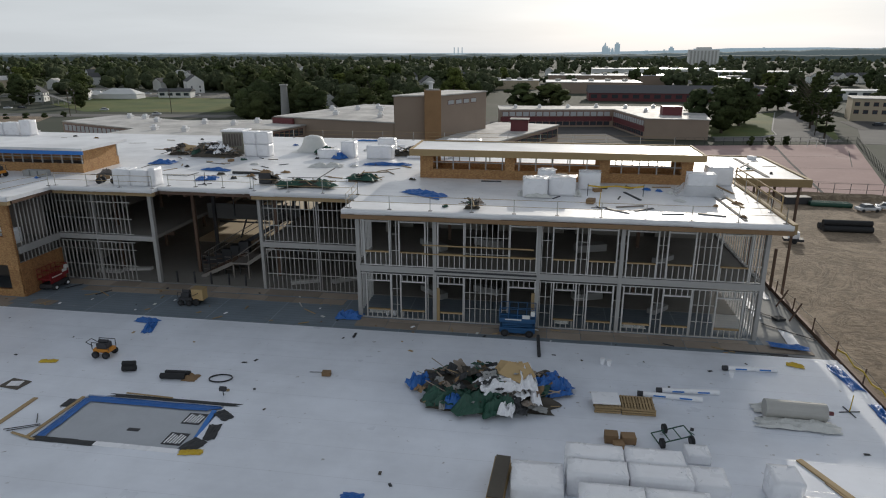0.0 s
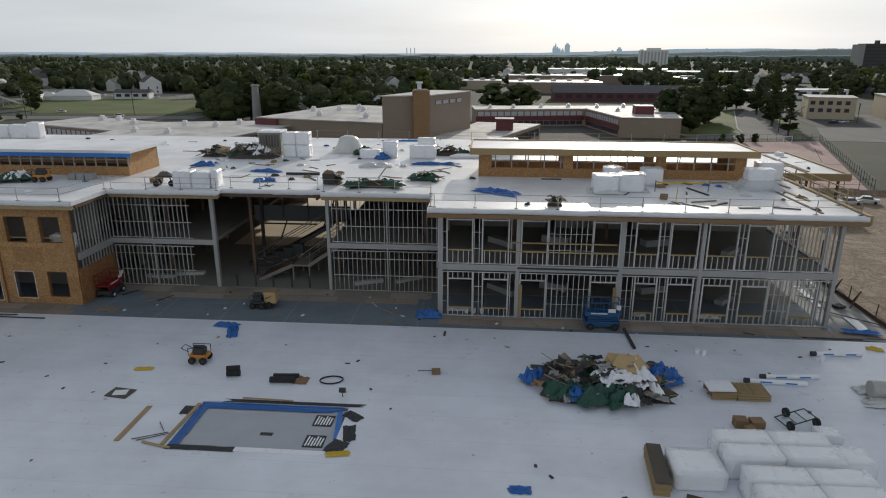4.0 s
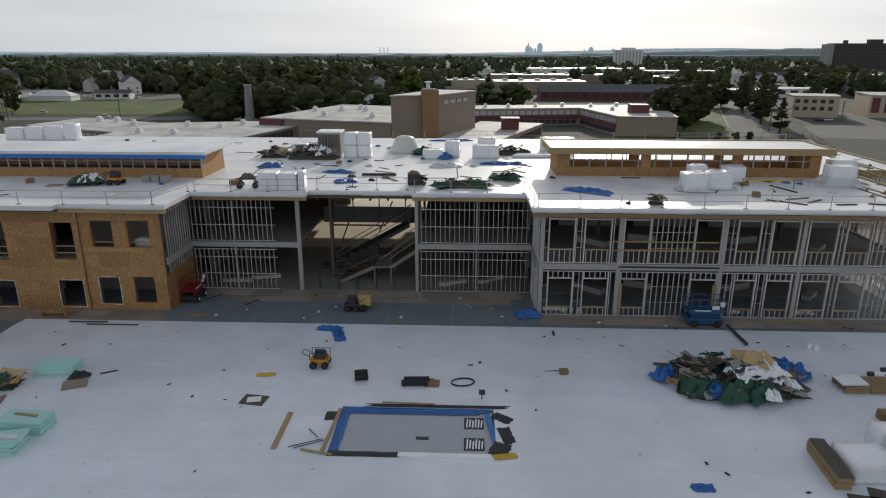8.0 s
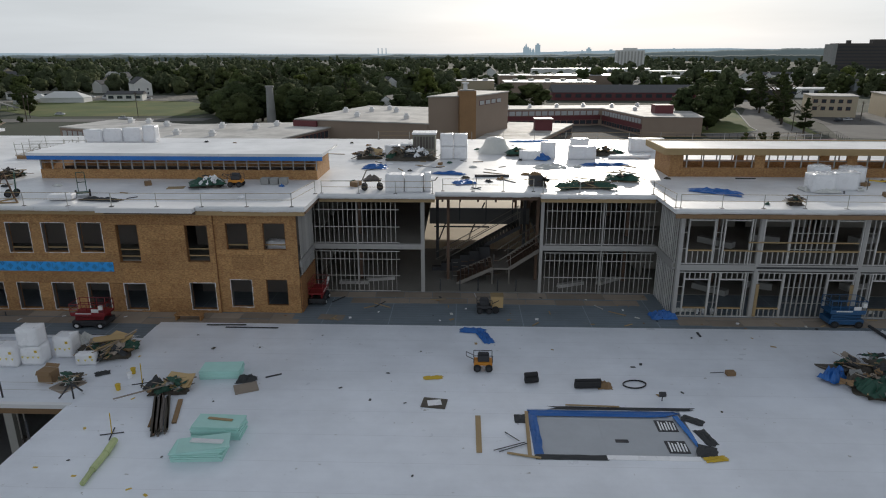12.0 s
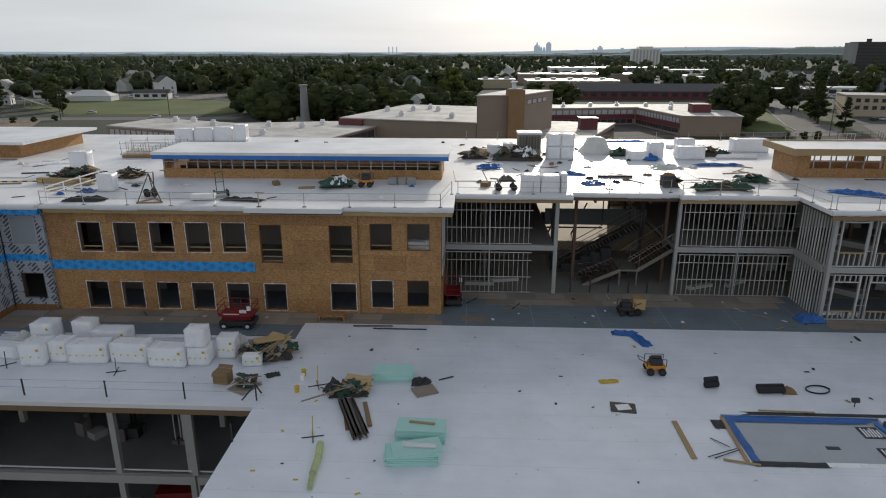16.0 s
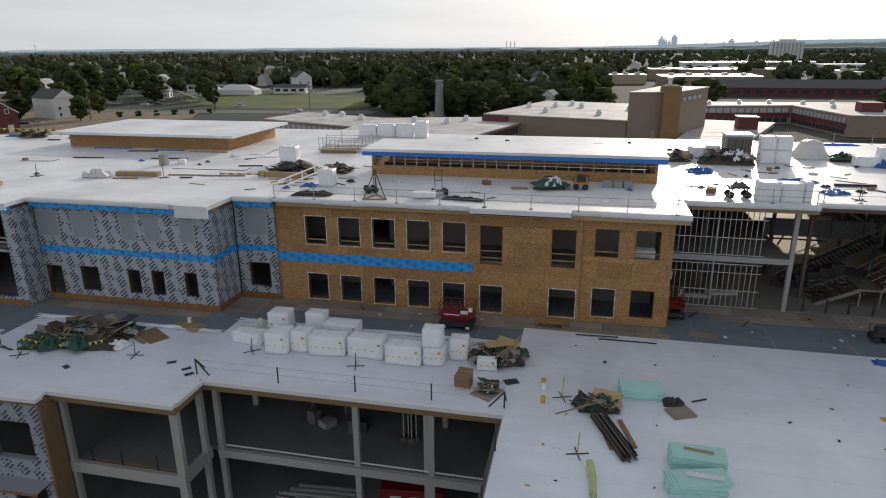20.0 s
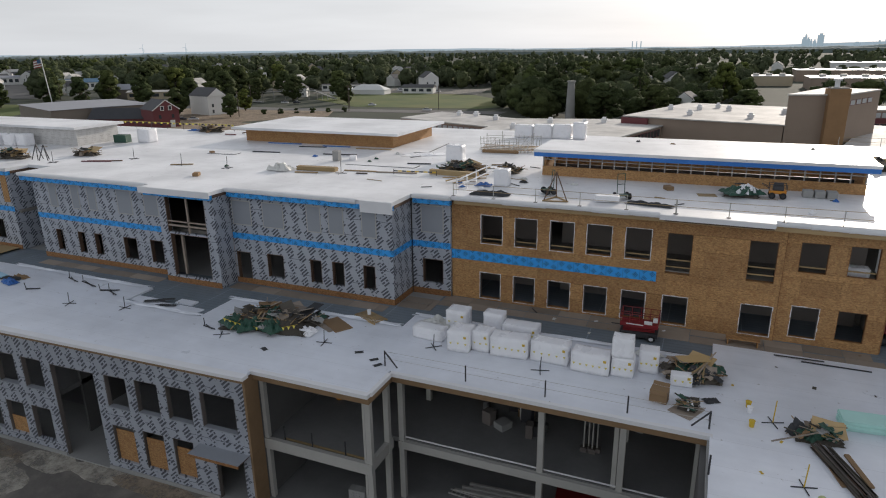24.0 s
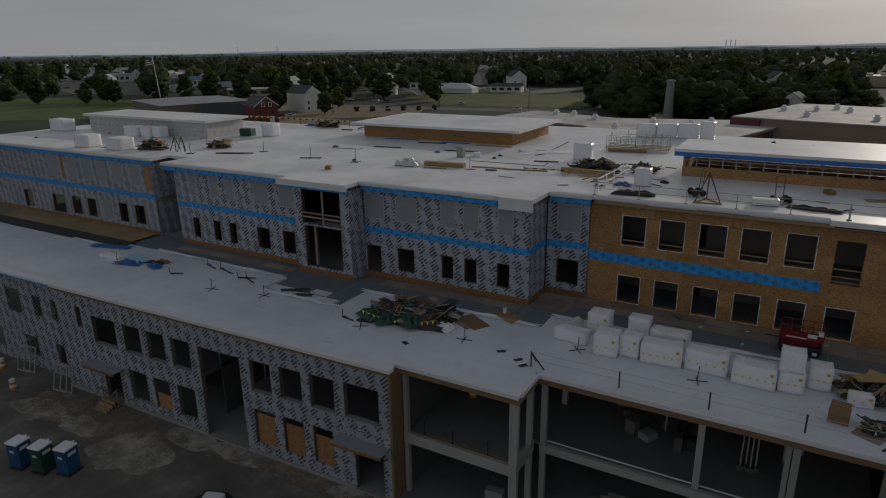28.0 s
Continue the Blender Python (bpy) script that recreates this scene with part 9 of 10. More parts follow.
# lumps, offcuts and scraps strewn over the white roofs
rnd = random.Random(91)
KIT = (("batten", "lumber"), ("batten", "plywood"), ("batten", "lumber_tan"), ("strip", "dark"), ("strip", "felt"), ("sheet", "felt"), ("sheet", "junk"), ("sheet", "film"), ("sheet", "card"), ("sheet", "foam"), ("sheet", "tarp_green"), ("sheet", "tarp_blue"), ("block", "foam"), ("block", "card"))
for x0, x1, y0, y1, n in ((-43, -14, 53, 66, 22), (-43, -12, 66, 82, 24), (2, 15.5, 47, 58, 14), (-13.5, 2, 47, 58, 4), (-74, -45, 46, 55, 9), (-78, -70, 47, 60, 16), (-110, -80, 44, 66, 14), (-158, -124, 44, 54, 10), (17.5, 23, 64, 75, 6), (-78, -44, 64, 82, 10)):
    for k in range(n):
        x, y = rnd.uniform(x0, x1), rnd.uniform(y0, y1)
        kind, m_ = rnd.choice(KIT)
        t_ = rnd.uniform(-80, 80)
        if kind == "batten":
            ln = rnd.uniform(0.6, 2.2)
            timber(x - ln / 2, y, x + ln / 2, y + ln * 0.3 * math.sin(t_), RT, rnd.uniform(0.06, 0.16), rnd.uniform(0.03, 0.08), m_, "loose batten lying on the white roof")
        elif kind == "strip":
            ln = rnd.uniform(0.4, 1.6)
            lone("roof_strip", boxes((-ln / 2, ln / 2, -0.06, 0.06, 0.004, 0.05)), m_, (x, y, RT), t_, "dark strip lying on the white roof", "strip", "roof strips")
        elif kind == "block":
            s_ = rnd.uniform(0.25, 0.5)
            lone("roof_block", rounded(-s_, s_, -s_ * 0.7, s_ * 0.7, 0, s_ * 0.8, 0.03), m_, (x, y, RT), t_, "small box lying on the white roof" if m_ == "card" else "small white foam block on the roof", "block", "roof blocks")
        else:
            s_ = rnd.uniform(0.25, 0.6)
            lone("roof_scrap", sheet(s_ * 1.5, s_, 0.25, 7, 6, 700 + k + int(x * 3)), m_, (x, y, RT), t_, {"felt": "crumpled black felt scrap on the roof", "junk": "torn brown roofing scrap on the roof", "film": "crumpled clear film on the roof", "card": "flattened brown card on the roof", "foam": "crumpled white film on the roof", "tarp_green": "small green tarpaulin bundle on the roof", "tarp_blue": "small blue tarpaulin bundle on the roof"}[m_], "scrap", "roof scraps")
tape = thing("warning_line", "yellow and black pennant line along the rear roof edge", "warning line", (-142, 73.2, RT), 2.2)
for k in range(8):
    part("post", rods(((3.1 * k, 0, 0), (3.1 * k, 0, 1.0), 0.03, 6)), M["dark"], tape)
part("rope", rods(((0, 0, 0.95), (21.7, 0, 0.95), 0.02, 5)), M["sticker"], tape)
for k in range(36):
    piece("pennant", tape, M["sticker" if k % 2 else "felt"], 0.3 + 0.6 * k, 0.62 + 0.6 * k, -0.012, 0.012, 0.72, 0.94)
scrap_pile(-123.2, 72.6, RT, 4.6, 1.3, 0.8, 331, 6, "rust-red steel frames and scraps at the rear roof edge", 26, (("iron", 0, 0, 0.8),), False, 1)
rag(-126.5, 72.9, RT, 2.4, 0.9, 0.3, 332, "tarp_blue", 4, "crumpled blue tarpaulin at the rear roof edge")
# uneven membrane lips along the front eaves
rnd = random.Random(17)
for x0, x1, y0 in ((-14.9, 16.7, 45.5), (-24.3, -14.9, 50.3), (-33.0, -24.3, 50.9), (-42.6, -33.0, 50.0), (-50.9, -42.6, 45.2), (-74.3, -58.3, 45.0), (-94.1, -80.7, 41.35), (-119.2, -102.1, 40.3), (-162, -122.6, 41.4), (-77.7, -74.4, 44.8)):
    x = x0 + 0.02
    while x < x1 - 0.5:
        nx = min(x1 - 0.02, x + rnd.uniform(2.0, 4.6))
        dz = rnd.uniform(-0.05, 0.04)
        bm = bmesh.new()
        prev = None
        n = 8
        for k in range(n + 1):
            u = x + (nx - x) * k / n
            s_ = 0.03 * noise.noise(Vector((u * 2.1, y0, 0)))
            cur = [bm.verts.new((u, yy_, zz_)) for yy_, zz_ in ((y0 - 0.03 + s_, RU + 0.28 - dz + s_), (y0 - 0.09 + s_, RU + 0.34 - dz), (y0 - 0.1 + s_, RT - 0.03), (y0 - 0.04, RT + 0.025 + s_), (y0 + 0.5, RT + 0.012))]
            if prev:
                for i in range(4):
                    bm.faces.new((prev[i], cur[i], cur[i + 1], prev[i + 1]))
            prev = cur
        part("membrane_lip", bm, M["edge"], roof, smooth=True)
        x = nx + 0.02

# ---- old school behind the site ----
def prism(outline, z0, z1):
    bm = bmesh.new()
    lo = [bm.verts.new((x, y, z0)) for x, y in outline]
    hi = [bm.verts.new((x, y, z1)) for x, y in outline]
    bm.faces.new(hi)
    for k in range(len(lo)):
        n = (k + 1) % len(lo)
        bm.faces.new((lo[k], lo[n], hi[n], hi[k]))
    bmesh.ops.recalc_face_normals(bm, faces=bm.faces[:])
    return bm


def offset_box(bm, p, q, u0, u1, out0, out1, z0, z1):
    """A block along the edge p-q, from u0 to u1 metres along it and out0 to out1 outward of it."""
    p, q = Vector((*p, 0)), Vector((*q, 0))
    d = (q - p).normalized()
    n = Vector((d.y, -d.x, 0))
    c = [p + d * u + n * o for u, o in ((u0, out0), (u1, out0), (u1, out1), (u0, out1))]
    v = [bm.verts.new((w.x, w.y, z)) for z in (z0, z1) for w in c]
    for f in ((3, 2, 1, 0), (4, 5, 6, 7), (0, 1, 5, 4), (1, 2, 6, 5), (2, 3, 7, 6), (3, 0, 4, 7)):
        bm.faces.new([v[i] for i in f])


def block(name, label, outline, top, wall="brick_old", roof_mat="old_roof", category="building"):
    b = thing(name, label, category)
    part("wall", prism(outline, G - 0.2, top), M[wall], b)
    cx = sum(x for x, y in outline) / len(outline)
    cy = sum(y for x, y in outline) / len(outline)
    wide = [(x + 0.35 * (1 if x > cx else -1), y + 0.35 * (1 if y > cy else -1)) for x, y in outline]
    part("roof", prism(wide, top + 0.004, top + 0.3), M[roof_mat], b)
    return b


def strip_windows(b, p, q, z0, z1, count, margin=1.0, mat="pane", gap=0.25):
    """A row of separate windows let into the wall along p-q, each with frame and pane."""
    length = (Vector(q) - Vector(p)).length
    step = (length - 2 * margin) / count
    for k in range(count):
        u = margin + k * step
        bm = bmesh.new()
        offset_box(bm, p, q, u, u + step - gap, -0.05, 0.08, z0, z1)
        f = part("window", bm, M["maroon"], b)
        bm = bmesh.new()
        offset_box(bm, p, q, u + 0.12, u + step - gap - 0.12, 0.0, 0.11, z0 + 0.12, z1 - 0.12)
        part("pane", bm, M[mat], f)


def roof_vent(b, x, y, z):
    part("roof_vent", boxes((x - 0.7, x + 0.7, y - 0.7, y + 0.7, z, z + 0.7), (x - 0.9, x + 0.9, y - 0.9, y + 0.9, z + 0.7, z + 0.95), (x - 0.5, x + 0.5, y - 0.5, y + 0.5, z + 0.95, z + 1.5)), M["edge"], b)


LOWW_OUT = [(-145, 178.6), (-111.3, 164.6), (-112, 149), (-77.3, 149.3), (-68.4, 180.5), (-80, 193), (-110, 186), (-140, 199.5)]
school_a = block("school_wing", "low old school wing of tan brick with a pale flat roof", LOWW_OUT, 8.7)
strip_windows(school_a, (-77.3, 149.3), (-68.4, 180.5), 6.2, 8.2, 14, 1, "glass")
strip_windows(school_a, (-145, 178.6), (-111.3, 164.6), 6.2, 8.2, 16, 1, "pane")
for x, y in ((-130, 190), (-124, 189), (-115, 181), (-98, 178), (-88, 176), (-104, 162), (-94, 160), (-84, 183)):
    roof_vent(school_a, x, y, 9.0)
school_b = block("school_hall", "old school hall of tan brick with a pale flat roof", [(-78.8, 184), (-40.2, 172.2), (-26, 219), (-64, 231)], 10.7)
for x, y in ((-68, 205), (-60, 207), (-52, 206), (-47, 185), (-38, 200), (-62, 190), (-55, 214)):
    roof_vent(school_b, x, y, 11.0)
part("maroon_end", prism([(-79.2, 183.9), (-72, 181.5), (-72.3, 180.7), (-79.4, 183)], 7.5, 10.6), M["maroon"], school_b)
tower = block("school_tower", "tall windowless tan brick stage tower of the old school", [(-40, 172), (-28.4, 174.5), (-17.3, 195.7), (-29, 199)], 17.8)
bm = bmesh.new()
offset_box(bm, (-40, 172), (-28.4, 174.5), 8.2, 12.6, -1.5, 1.8, G, 19.4)
stack = part("chimney", bm, M["brick_chim"], tower, "stained brown brick chimney")
bm = bmesh.new()
offset_box(bm, (-40, 172), (-28.4, 174.5), 8.6, 12.2, -1.2, 1.4, 19.4, 19.7)
part("cap", bm, M["concrete"], stack)
part("flue", rods(((-30.2, 174.0, 19.6), (-30.2, 174.0, 21.2), 0.55, 10), ((-30.2, 174.0, 21.2), (-30.2, 174.0, 21.6), 0.95, 10)), M["edge"], stack)
strip_windows(tower, (-28.4, 174.5), (-17.3, 195.7), 15.2, 16.5, 4, 4.5, "pane", 0.9)
annexe = block("school_annexe", "single-storey old school annexe with a pale roof", [(-30, 160), (-14, 160), (4.6, 209.3), (-15, 214)], 6.8)
strip_windows(annexe, (-14, 160), (4.6, 209.3), 3.6, 6.0, 12, 1, "glass")
part("roof_house", boxes((-9.5, -4.5, 190, 195, 7.1, 10.3)), M["maroon"], annexe, "maroon plant housing")
part("roof_house_cap", boxes((-9.8, -4.2, 189.7, 195.3, 10.304, 10.5)), M["dark"], annexe)
class_b = block("school_classrooms", "two-storey old school classroom block in tan brick and maroon", [(36.2, 243), (58, 242), (66, 298), (-20, 291), (-18, 271.5), (28.5, 280)], 6.0)
strip_windows(class_b, (28.5, 280), (36.2, 243), 3.4, 5.4, 14)
strip_windows(class_b, (28.5, 280), (36.2, 243), -0.3, 1.4, 14, 1, "glass")
strip_windows(class_b, (-18, 271.5), (28.5, 280), 3.4, 5.4, 16)
strip_windows(class_b, (-18, 271.5), (28.5, 280), -0.3, 1.4, 16, 1, "glass")
for p, q in (((28.5, 280), (36.2, 243)), ((-18, 271.5), (28.5, 280))):
    bm = bmesh.new()
    offset_box(bm, p, q, 0.3, (Vector(q) - Vector(p)).length - 0.3, 0.0, 0.06, 1.5, 3.3)
    part("maroon_band", bm, M["maroon"], class_b)
part("roof_house", boxes((44, 51, 255, 261, 6.3, 9.5)), M["maroon"], class_b, "maroon plant housing")
for x, y in ((-12, 280), (-2, 282), (10, 285), (22, 288), (34, 286), (40, 270), (46, 290)):
    roof_vent(class_b, x, y, 6.3)
old_stack = thing("boiler_stack", "free-standing tapered concrete boiler chimney", "chimney", (-112.5, 274, G))
part("shaft", (lambda b_: (bmesh.ops.create_cone(b_, cap_ends=True, segments=14, radius1=2.1, radius2=1.4, depth=16, matrix=Matrix.Translation((0, 0, 8))), b_)[1])(bmesh.new()), M["concrete"], old_stack)
part("cap", rods(((0, 0, 16), (0, 0, 16.6), 1.8, 14)), M["concrete"], old_stack)

# ---- buildings in the distance ----
HOMES = []


def house(x, y, turn, w, d, h, wall="siding", roof_m="shingle", label="white gabled wooden house", extra=True):
    b = thing("house", label, "house", (x, y, G), turn, "houses in the distance")
    part("wall", boxes((-w / 2, w / 2, -d / 2, d / 2, -0.2, h)), M[wall], b)
    bm = bmesh.new()
    r = h + w * 0.38
    o = 0.4
    v = [bm.verts.new(p) for p in ((-w / 2 - o, -d / 2 - o, h), (w / 2 + o, -d / 2 - o, h), (0, -d / 2 - o, r), (-w / 2 - o, d / 2 + o, h), (w / 2 + o, d / 2 + o, h), (0, d / 2 + o, r))]
    for f in ((0, 1, 2), (3, 5, 4), (0, 2, 5, 3), (1, 4, 5, 2), (0, 3, 4, 1)):
        bm.faces.new([v[i] for i in f])
    part("roof", bm, M[roof_m], b)
    bm = bmesh.new()
    v = [bm.verts.new(p) for p in ((-w / 2 + 0.1, -d / 2 - o - 0.02, h), (w / 2 - 0.1, -d / 2 - o - 0.02, h), (0, -d / 2 - o - 0.02, r - 0.3), (-w / 2 + 0.1, -d / 2 - o + 0.05, h), (w / 2 - 0.1, -d / 2 - o + 0.05, h), (0, -d / 2 - o + 0.05, r - 0.3))]
    for f in ((0, 1, 2), (3, 5, 4), (0, 2, 5, 3), (1, 4, 5, 2), (0, 3, 4, 1)):
        bm.faces.new([v[i] for i in f])
    part("gable", bm, M[wall], b)
    if extra:
        for k in (-1, 1):
            for z_ in (1.0, 3.8):
                if z_ + 1.5 < h:
                    part("window", boxes((k * w / 4 - 0.5, k * w / 4 + 0.5, -d / 2 - 0.06, -d / 2 + 0.05, z_, z_ + 1.5)), M["glass"], b)
                    part("window", boxes((w / 2 - 0.05, w / 2 + 0.06, k * d / 4 - 0.5, k * d / 4 + 0.5, z_, z_ + 1.5)), M["glass"], b)
    return b


def low_hall(name, label, x, y, turn, w, d, h, ridge, wall, roof_m, count=0, category="building"):
    """A long low building with a shallow gabled roof and a row of windows."""
    b = thing(name, label, category, (x, y, G), turn)
    part("wall", boxes((-w / 2, w / 2, -d / 2, d / 2, -0.2, h)), M[wall], b)
    bm = bmesh.new()
    o = 0.6
    v = [bm.verts.new(p) for p in ((-w / 2 - o, -d / 2 - o, h), (w / 2 + o, -d / 2 - o, h), (w / 2 + o, d / 2 + o, h), (-w / 2 - o, d / 2 + o, h), (-w / 2 - o, 0, h + ridge), (w / 2 + o, 0, h + ridge))]
    for f in ((0, 1, 5, 4), (2, 3, 4, 5), (1, 2, 5), (3, 0, 4), (3, 2, 1, 0)):
        bm.faces.new([v[i] for i in f])
    part("roof", bm, M[roof_m], b)
    for k in range(count):
        u = -w / 2 + w * (k + 0.5) / count
        part("window", boxes((u - w / count * 0.3, u + w / count * 0.3, -d / 2 - 0.08, -d / 2 + 0.05, h * 0.35, h * 0.8)), M["glass"], b)
    return b


def home(x, y, *rest, **kw):
    HOMES.append((x, y))
    return house(x, y, *rest, **kw)


home(-291, 256, 74, 10.5, 16, 9.0, label="tall white gabled farmhouse")
barn = home(-272.0, 206.0, 66, 10.6, 14, 7.2, "maroon", label="dark red gabled barn with white trim")
for u in (-1.6, 1.6):
    w_ = part("window", boxes((u - 0.75, u + 0.75, -7.5, -7.42, 7.0, 8.9)), M["siding"], barn, "white-framed gable window")
    part("pane", boxes((u - 0.5, u + 0.5, -7.54, -7.5, 7.25, 8.65)), M["glass"], w_)
part("door", boxes((1.2, 3.2, -7.12, -7.0, 0, 2.9)), M["siding"], barn, "white barn door")
part("trim", beams(((-5.7, -7.45, 7.15), (0, -7.45, 11.2), 0.12, 0.35), ((5.7, -7.45, 7.15), (0, -7.45, 11.2), 0.12, 0.35)), M["siding"], barn, "white gable trim")
low_hall("barn_annexe", "low dark shed with a shingled roof beside the barn", -290, 205, 24, 27, 12, 3.2, 4.2, "maroon", "dark_roof")
low_hall("storage_hall", "long taupe metal hall with a pale grey low roof", -325.6, 214.6, -22, 50.5, 43, 7.3, 0.3, "taupe", "pale_metal")
low_hall("blue_hall", "long white building with a faded blue roof", -553, 399, 48, 46, 15, 6, 3, "siding", "blue_roof", 12)
low_hall("grey_shed", "grey shed with a pale gabled roof", -430, 327, 40, 17, 14, 6, 3.4, "taupe", "pale_metal")
low_hall("long_shed", "long pale low shed", -402, 331, 30, 36, 10, 4.6, 1, "beige", "old_roof", 5)
HOMES += [(-562, 387), (-553, 399), (-542, 412), (-430, 327), (-414, 326), (-402, 331), (-388, 338)]
low_hall("site_hut", "white flat site building beside the lot", -318, 432, 10, 34, 8, 4.5, 0.5, "siding", "shingle", 6)
low_hall("white_hut", "small white clubhouse with dark doors", -250, 420, 8, 22, 9, 4, 2, "siding", "shingle", 4)
low_hall("dark_block", "long brick building with a dark hipped roof", 80, 440, 0, 104, 22, 5.0, 4.5, "maroon", "shingle", 16)
low_hall("dark_store", "dark low store with a pale roof edge", 160, 452, 2, 42, 20, 6, 0.4, "dark", "white")
low_hall("pale_store", "white low store beside the street", 205, 470, 4, 44, 18, 6, 0.4, "siding", "white", 5)
low_hall("far_store", "wide white store with a flat roof", 232, 790, 4, 90, 30, 9, 0.5, "siding", "white", 8)
for x, y in ((-316, 372), (-300, 392), (-330, 386)):
    home(x, y, 25, 9, 12, 5.5, label="white gabled wooden house beside the footbridge")
for x, y, t_ in ((-85, 479, 20), (-73, 563, -35), (-333, 618, 30), (-265, 470, 40), (-288, 766, 10), (-772, 480, 50), (-850, 500, 35), (-945, 520, 60), (-556, 466, 25), (-700, 455, 40)):
    home(x, y, t_, 12, 15, 8.5, label="large pale gabled house among trees")
for k in range(5):
    home(262 + 13 * k, 704 + 3 * k, 8 * k, 9, 11, 6.5, label="white gabled house in a row")
patch("parking", M["road"], [(-560, 296), (-486, 306), (-560, 420), (-1010, 660), (-1150, 620), (-820, 400)], G + 0.014, "worn grey asphalt between low stores", "pavement")
rnd = random.Random(31)
for k in range(22):
    y = 300 + 26 * k + rnd.uniform(-8, 8)
    x = rnd.uniform(-2.15, -1.5) * y - 57
    w_ = rnd.uniform(20, 46)
    low_hall("store", rnd.choice(("low pale store with a flat roof", "low grey store with a shallow roof")), x, y, rnd.uniform(10, 55), w_, rnd.uniform(12, 20), rnd.uniform(4, 7), rnd.choice((0.4, 0.4, 2.0, 3.0)), rnd.choice(("siding", "beige", "taupe", "brick_old", "siding")), rnd.choice(("old_roof", "pale_metal", "shingle", "white")), int(w_ / 5))
for x, y in ((-480, 240), (-520, 270), (-470, 296)):
    HOMES.append((x, y))
rnd = random.Random(11)
while len(HOMES) < 109:
    y = rnd.uniform(330, 950)
    x = rnd.uniform(-1.9, 0.75) * y - 20
    if -335 < x < -140 and y < 480 or -60 < x < 260 and y < 800 or x > 90 and y < 420:
        continue
    home(x, y, rnd.uniform(-60, 60), rnd.uniform(8, 11), rnd.uniform(9, 14), rnd.uniform(5.5, 8), rnd.choice(["siding", "siding", "beige", "grey_board", "siding"]), rnd.choice(["shingle", "shingle", "old_roof"]), label="pale gabled wooden house among trees", extra=len(HOMES) < 40)
for x, y, w, d, h in ((-281, 405, 26, 12, 6.5), (-299, 403, 13, 9, 5)):
    b = thing("tent_pavilion", "white marquee beside the field", "tent", (x, y, G), 6)
    part("wall", boxes((-w / 2, w / 2, -d / 2, d / 2, 0, h * 0.45)), M["edge"], b)
    bm = bmesh.new()
    v = [bm.verts.new(p) for p in ((-w / 2 - 0.4, -d / 2 - 0.4, h * 0.45), (w / 2 + 0.4, -d / 2 - 0.4, h * 0.45), (w / 2 + 0.4, d / 2, h * 0.45), (-w / 2 - 0.4, d / 2, h * 0.45), (-w / 4, 0, h), (w / 4, 0, h))]
    for f in ((0, 1, 5, 4), (1, 2, 5), (2, 3, 4, 5), (3, 0, 4), (3, 2, 1, 0)):
        bm.faces.new([v[i] for i in f])
    part("canopy", bm, M["siding"], b)
for x, y, w, d, h, wall, lab in ((58, 640, 110, 40, 8, "brick_old", "long shopping hall with a white flat roof"), (36, 522, 70, 40, 7, "brick_old", "shopping hall with a white flat roof"),
                                 (140, 880, 160, 40, 8, "siding", "long pale flat-roofed warehouse"), (170, 640, 16, 60, 6, "siding", "white store beside the car park"),
                                 (-30, 560, 50, 26, 6, "beige", "low tan building with a flat roof"), (330, 620, 90, 30, 9, "beige", "low tan commercial building")):
    cb = block("commercial_building", lab, [(x - w / 2, y - d / 2), (x + w / 2, y - d / 2 + 6), (x + w / 2, y + d / 2 + 6), (x - w / 2, y + d / 2)], h, wall, "white")
    for k in range(5):
        part("roof_unit", boxes((x - w * 0.4 + w * 0.18 * k, x - w * 0.4 + w * 0.18 * k + 4, y - 3 + 2 * (k % 2), y + 1 + 2 * (k % 2), h + 0.3, h + 2.0)), M["column"], cb)

flat_a = block("apartment_house", "three-storey beige apartment house with dark windows", [(138, 322), (158, 318), (165, 336), (144, 342)], 8.8, "beige", "old_roof")
strip_windows(flat_a, (138, 322), (158, 318), 5.6, 7.4, 5, 1.0, "glass", 1.6)
strip_windows(flat_a, (138, 322), (158, 318), 2.2, 4.0, 5, 1.0, "glass", 1.6)
flat_b = block("office_block", "two-storey brown and beige office block", [(172, 318), (215, 305), (225, 330), (180, 345)], 9.5, "beige", "old_roof")
strip_windows(flat_b, (172, 318), (215, 305), 1.5, 8.5, 8, 1.0, "maroon", 2.0)
for k in range(3):
    part("roof_plant", boxes((186 + 9 * k, 191 + 9 * k, 318, 324, 9.8, 11.4)), M["column"], flat_b)
slabs = thing("slab_tower", "tall pale slab apartment tower far away", "building", (275, 1240, G))
part("wall", boxes((-25, 25, -8, 8, 0, 33)), M["siding"], slabs)
part("roof_house", boxes((-12, 12, -5, 5, 33, 37)), M["siding"], slabs)
for k in range(8):
    part("window_strip", boxes((-23.5 + k * 6.0, -20.5 + k * 6.0, -8.2, -8.0, 2, 31)), M["column"], slabs)
dark_b = thing("dark_slab", "wide dark office block with a pale end wall far away", "building", (508, 905, G), -6)
part("wall", boxes((-46, 50, -12, 12, 0, 41)), M["slab_brown"], dark_b)
part("end_wall", boxes((-52, -46.01, -13, 12, 0, 40)), M["concrete"], dark_b, "pale concrete end wall")
part("roof_house", boxes((0, 16, -5, 5, 41, 46)), M["slab_brown"], dark_b)
part("roof_house", boxes((-30, -26, -3, 3, 41, 45)), M["slab_brown"], dark_b)
for k in range(9):
    part("window_strip", boxes((-45, 49, -12.15, -12.0, 2 + 4.2 * k, 3.6 + 4.2 * k)), M["dark"], dark_b)
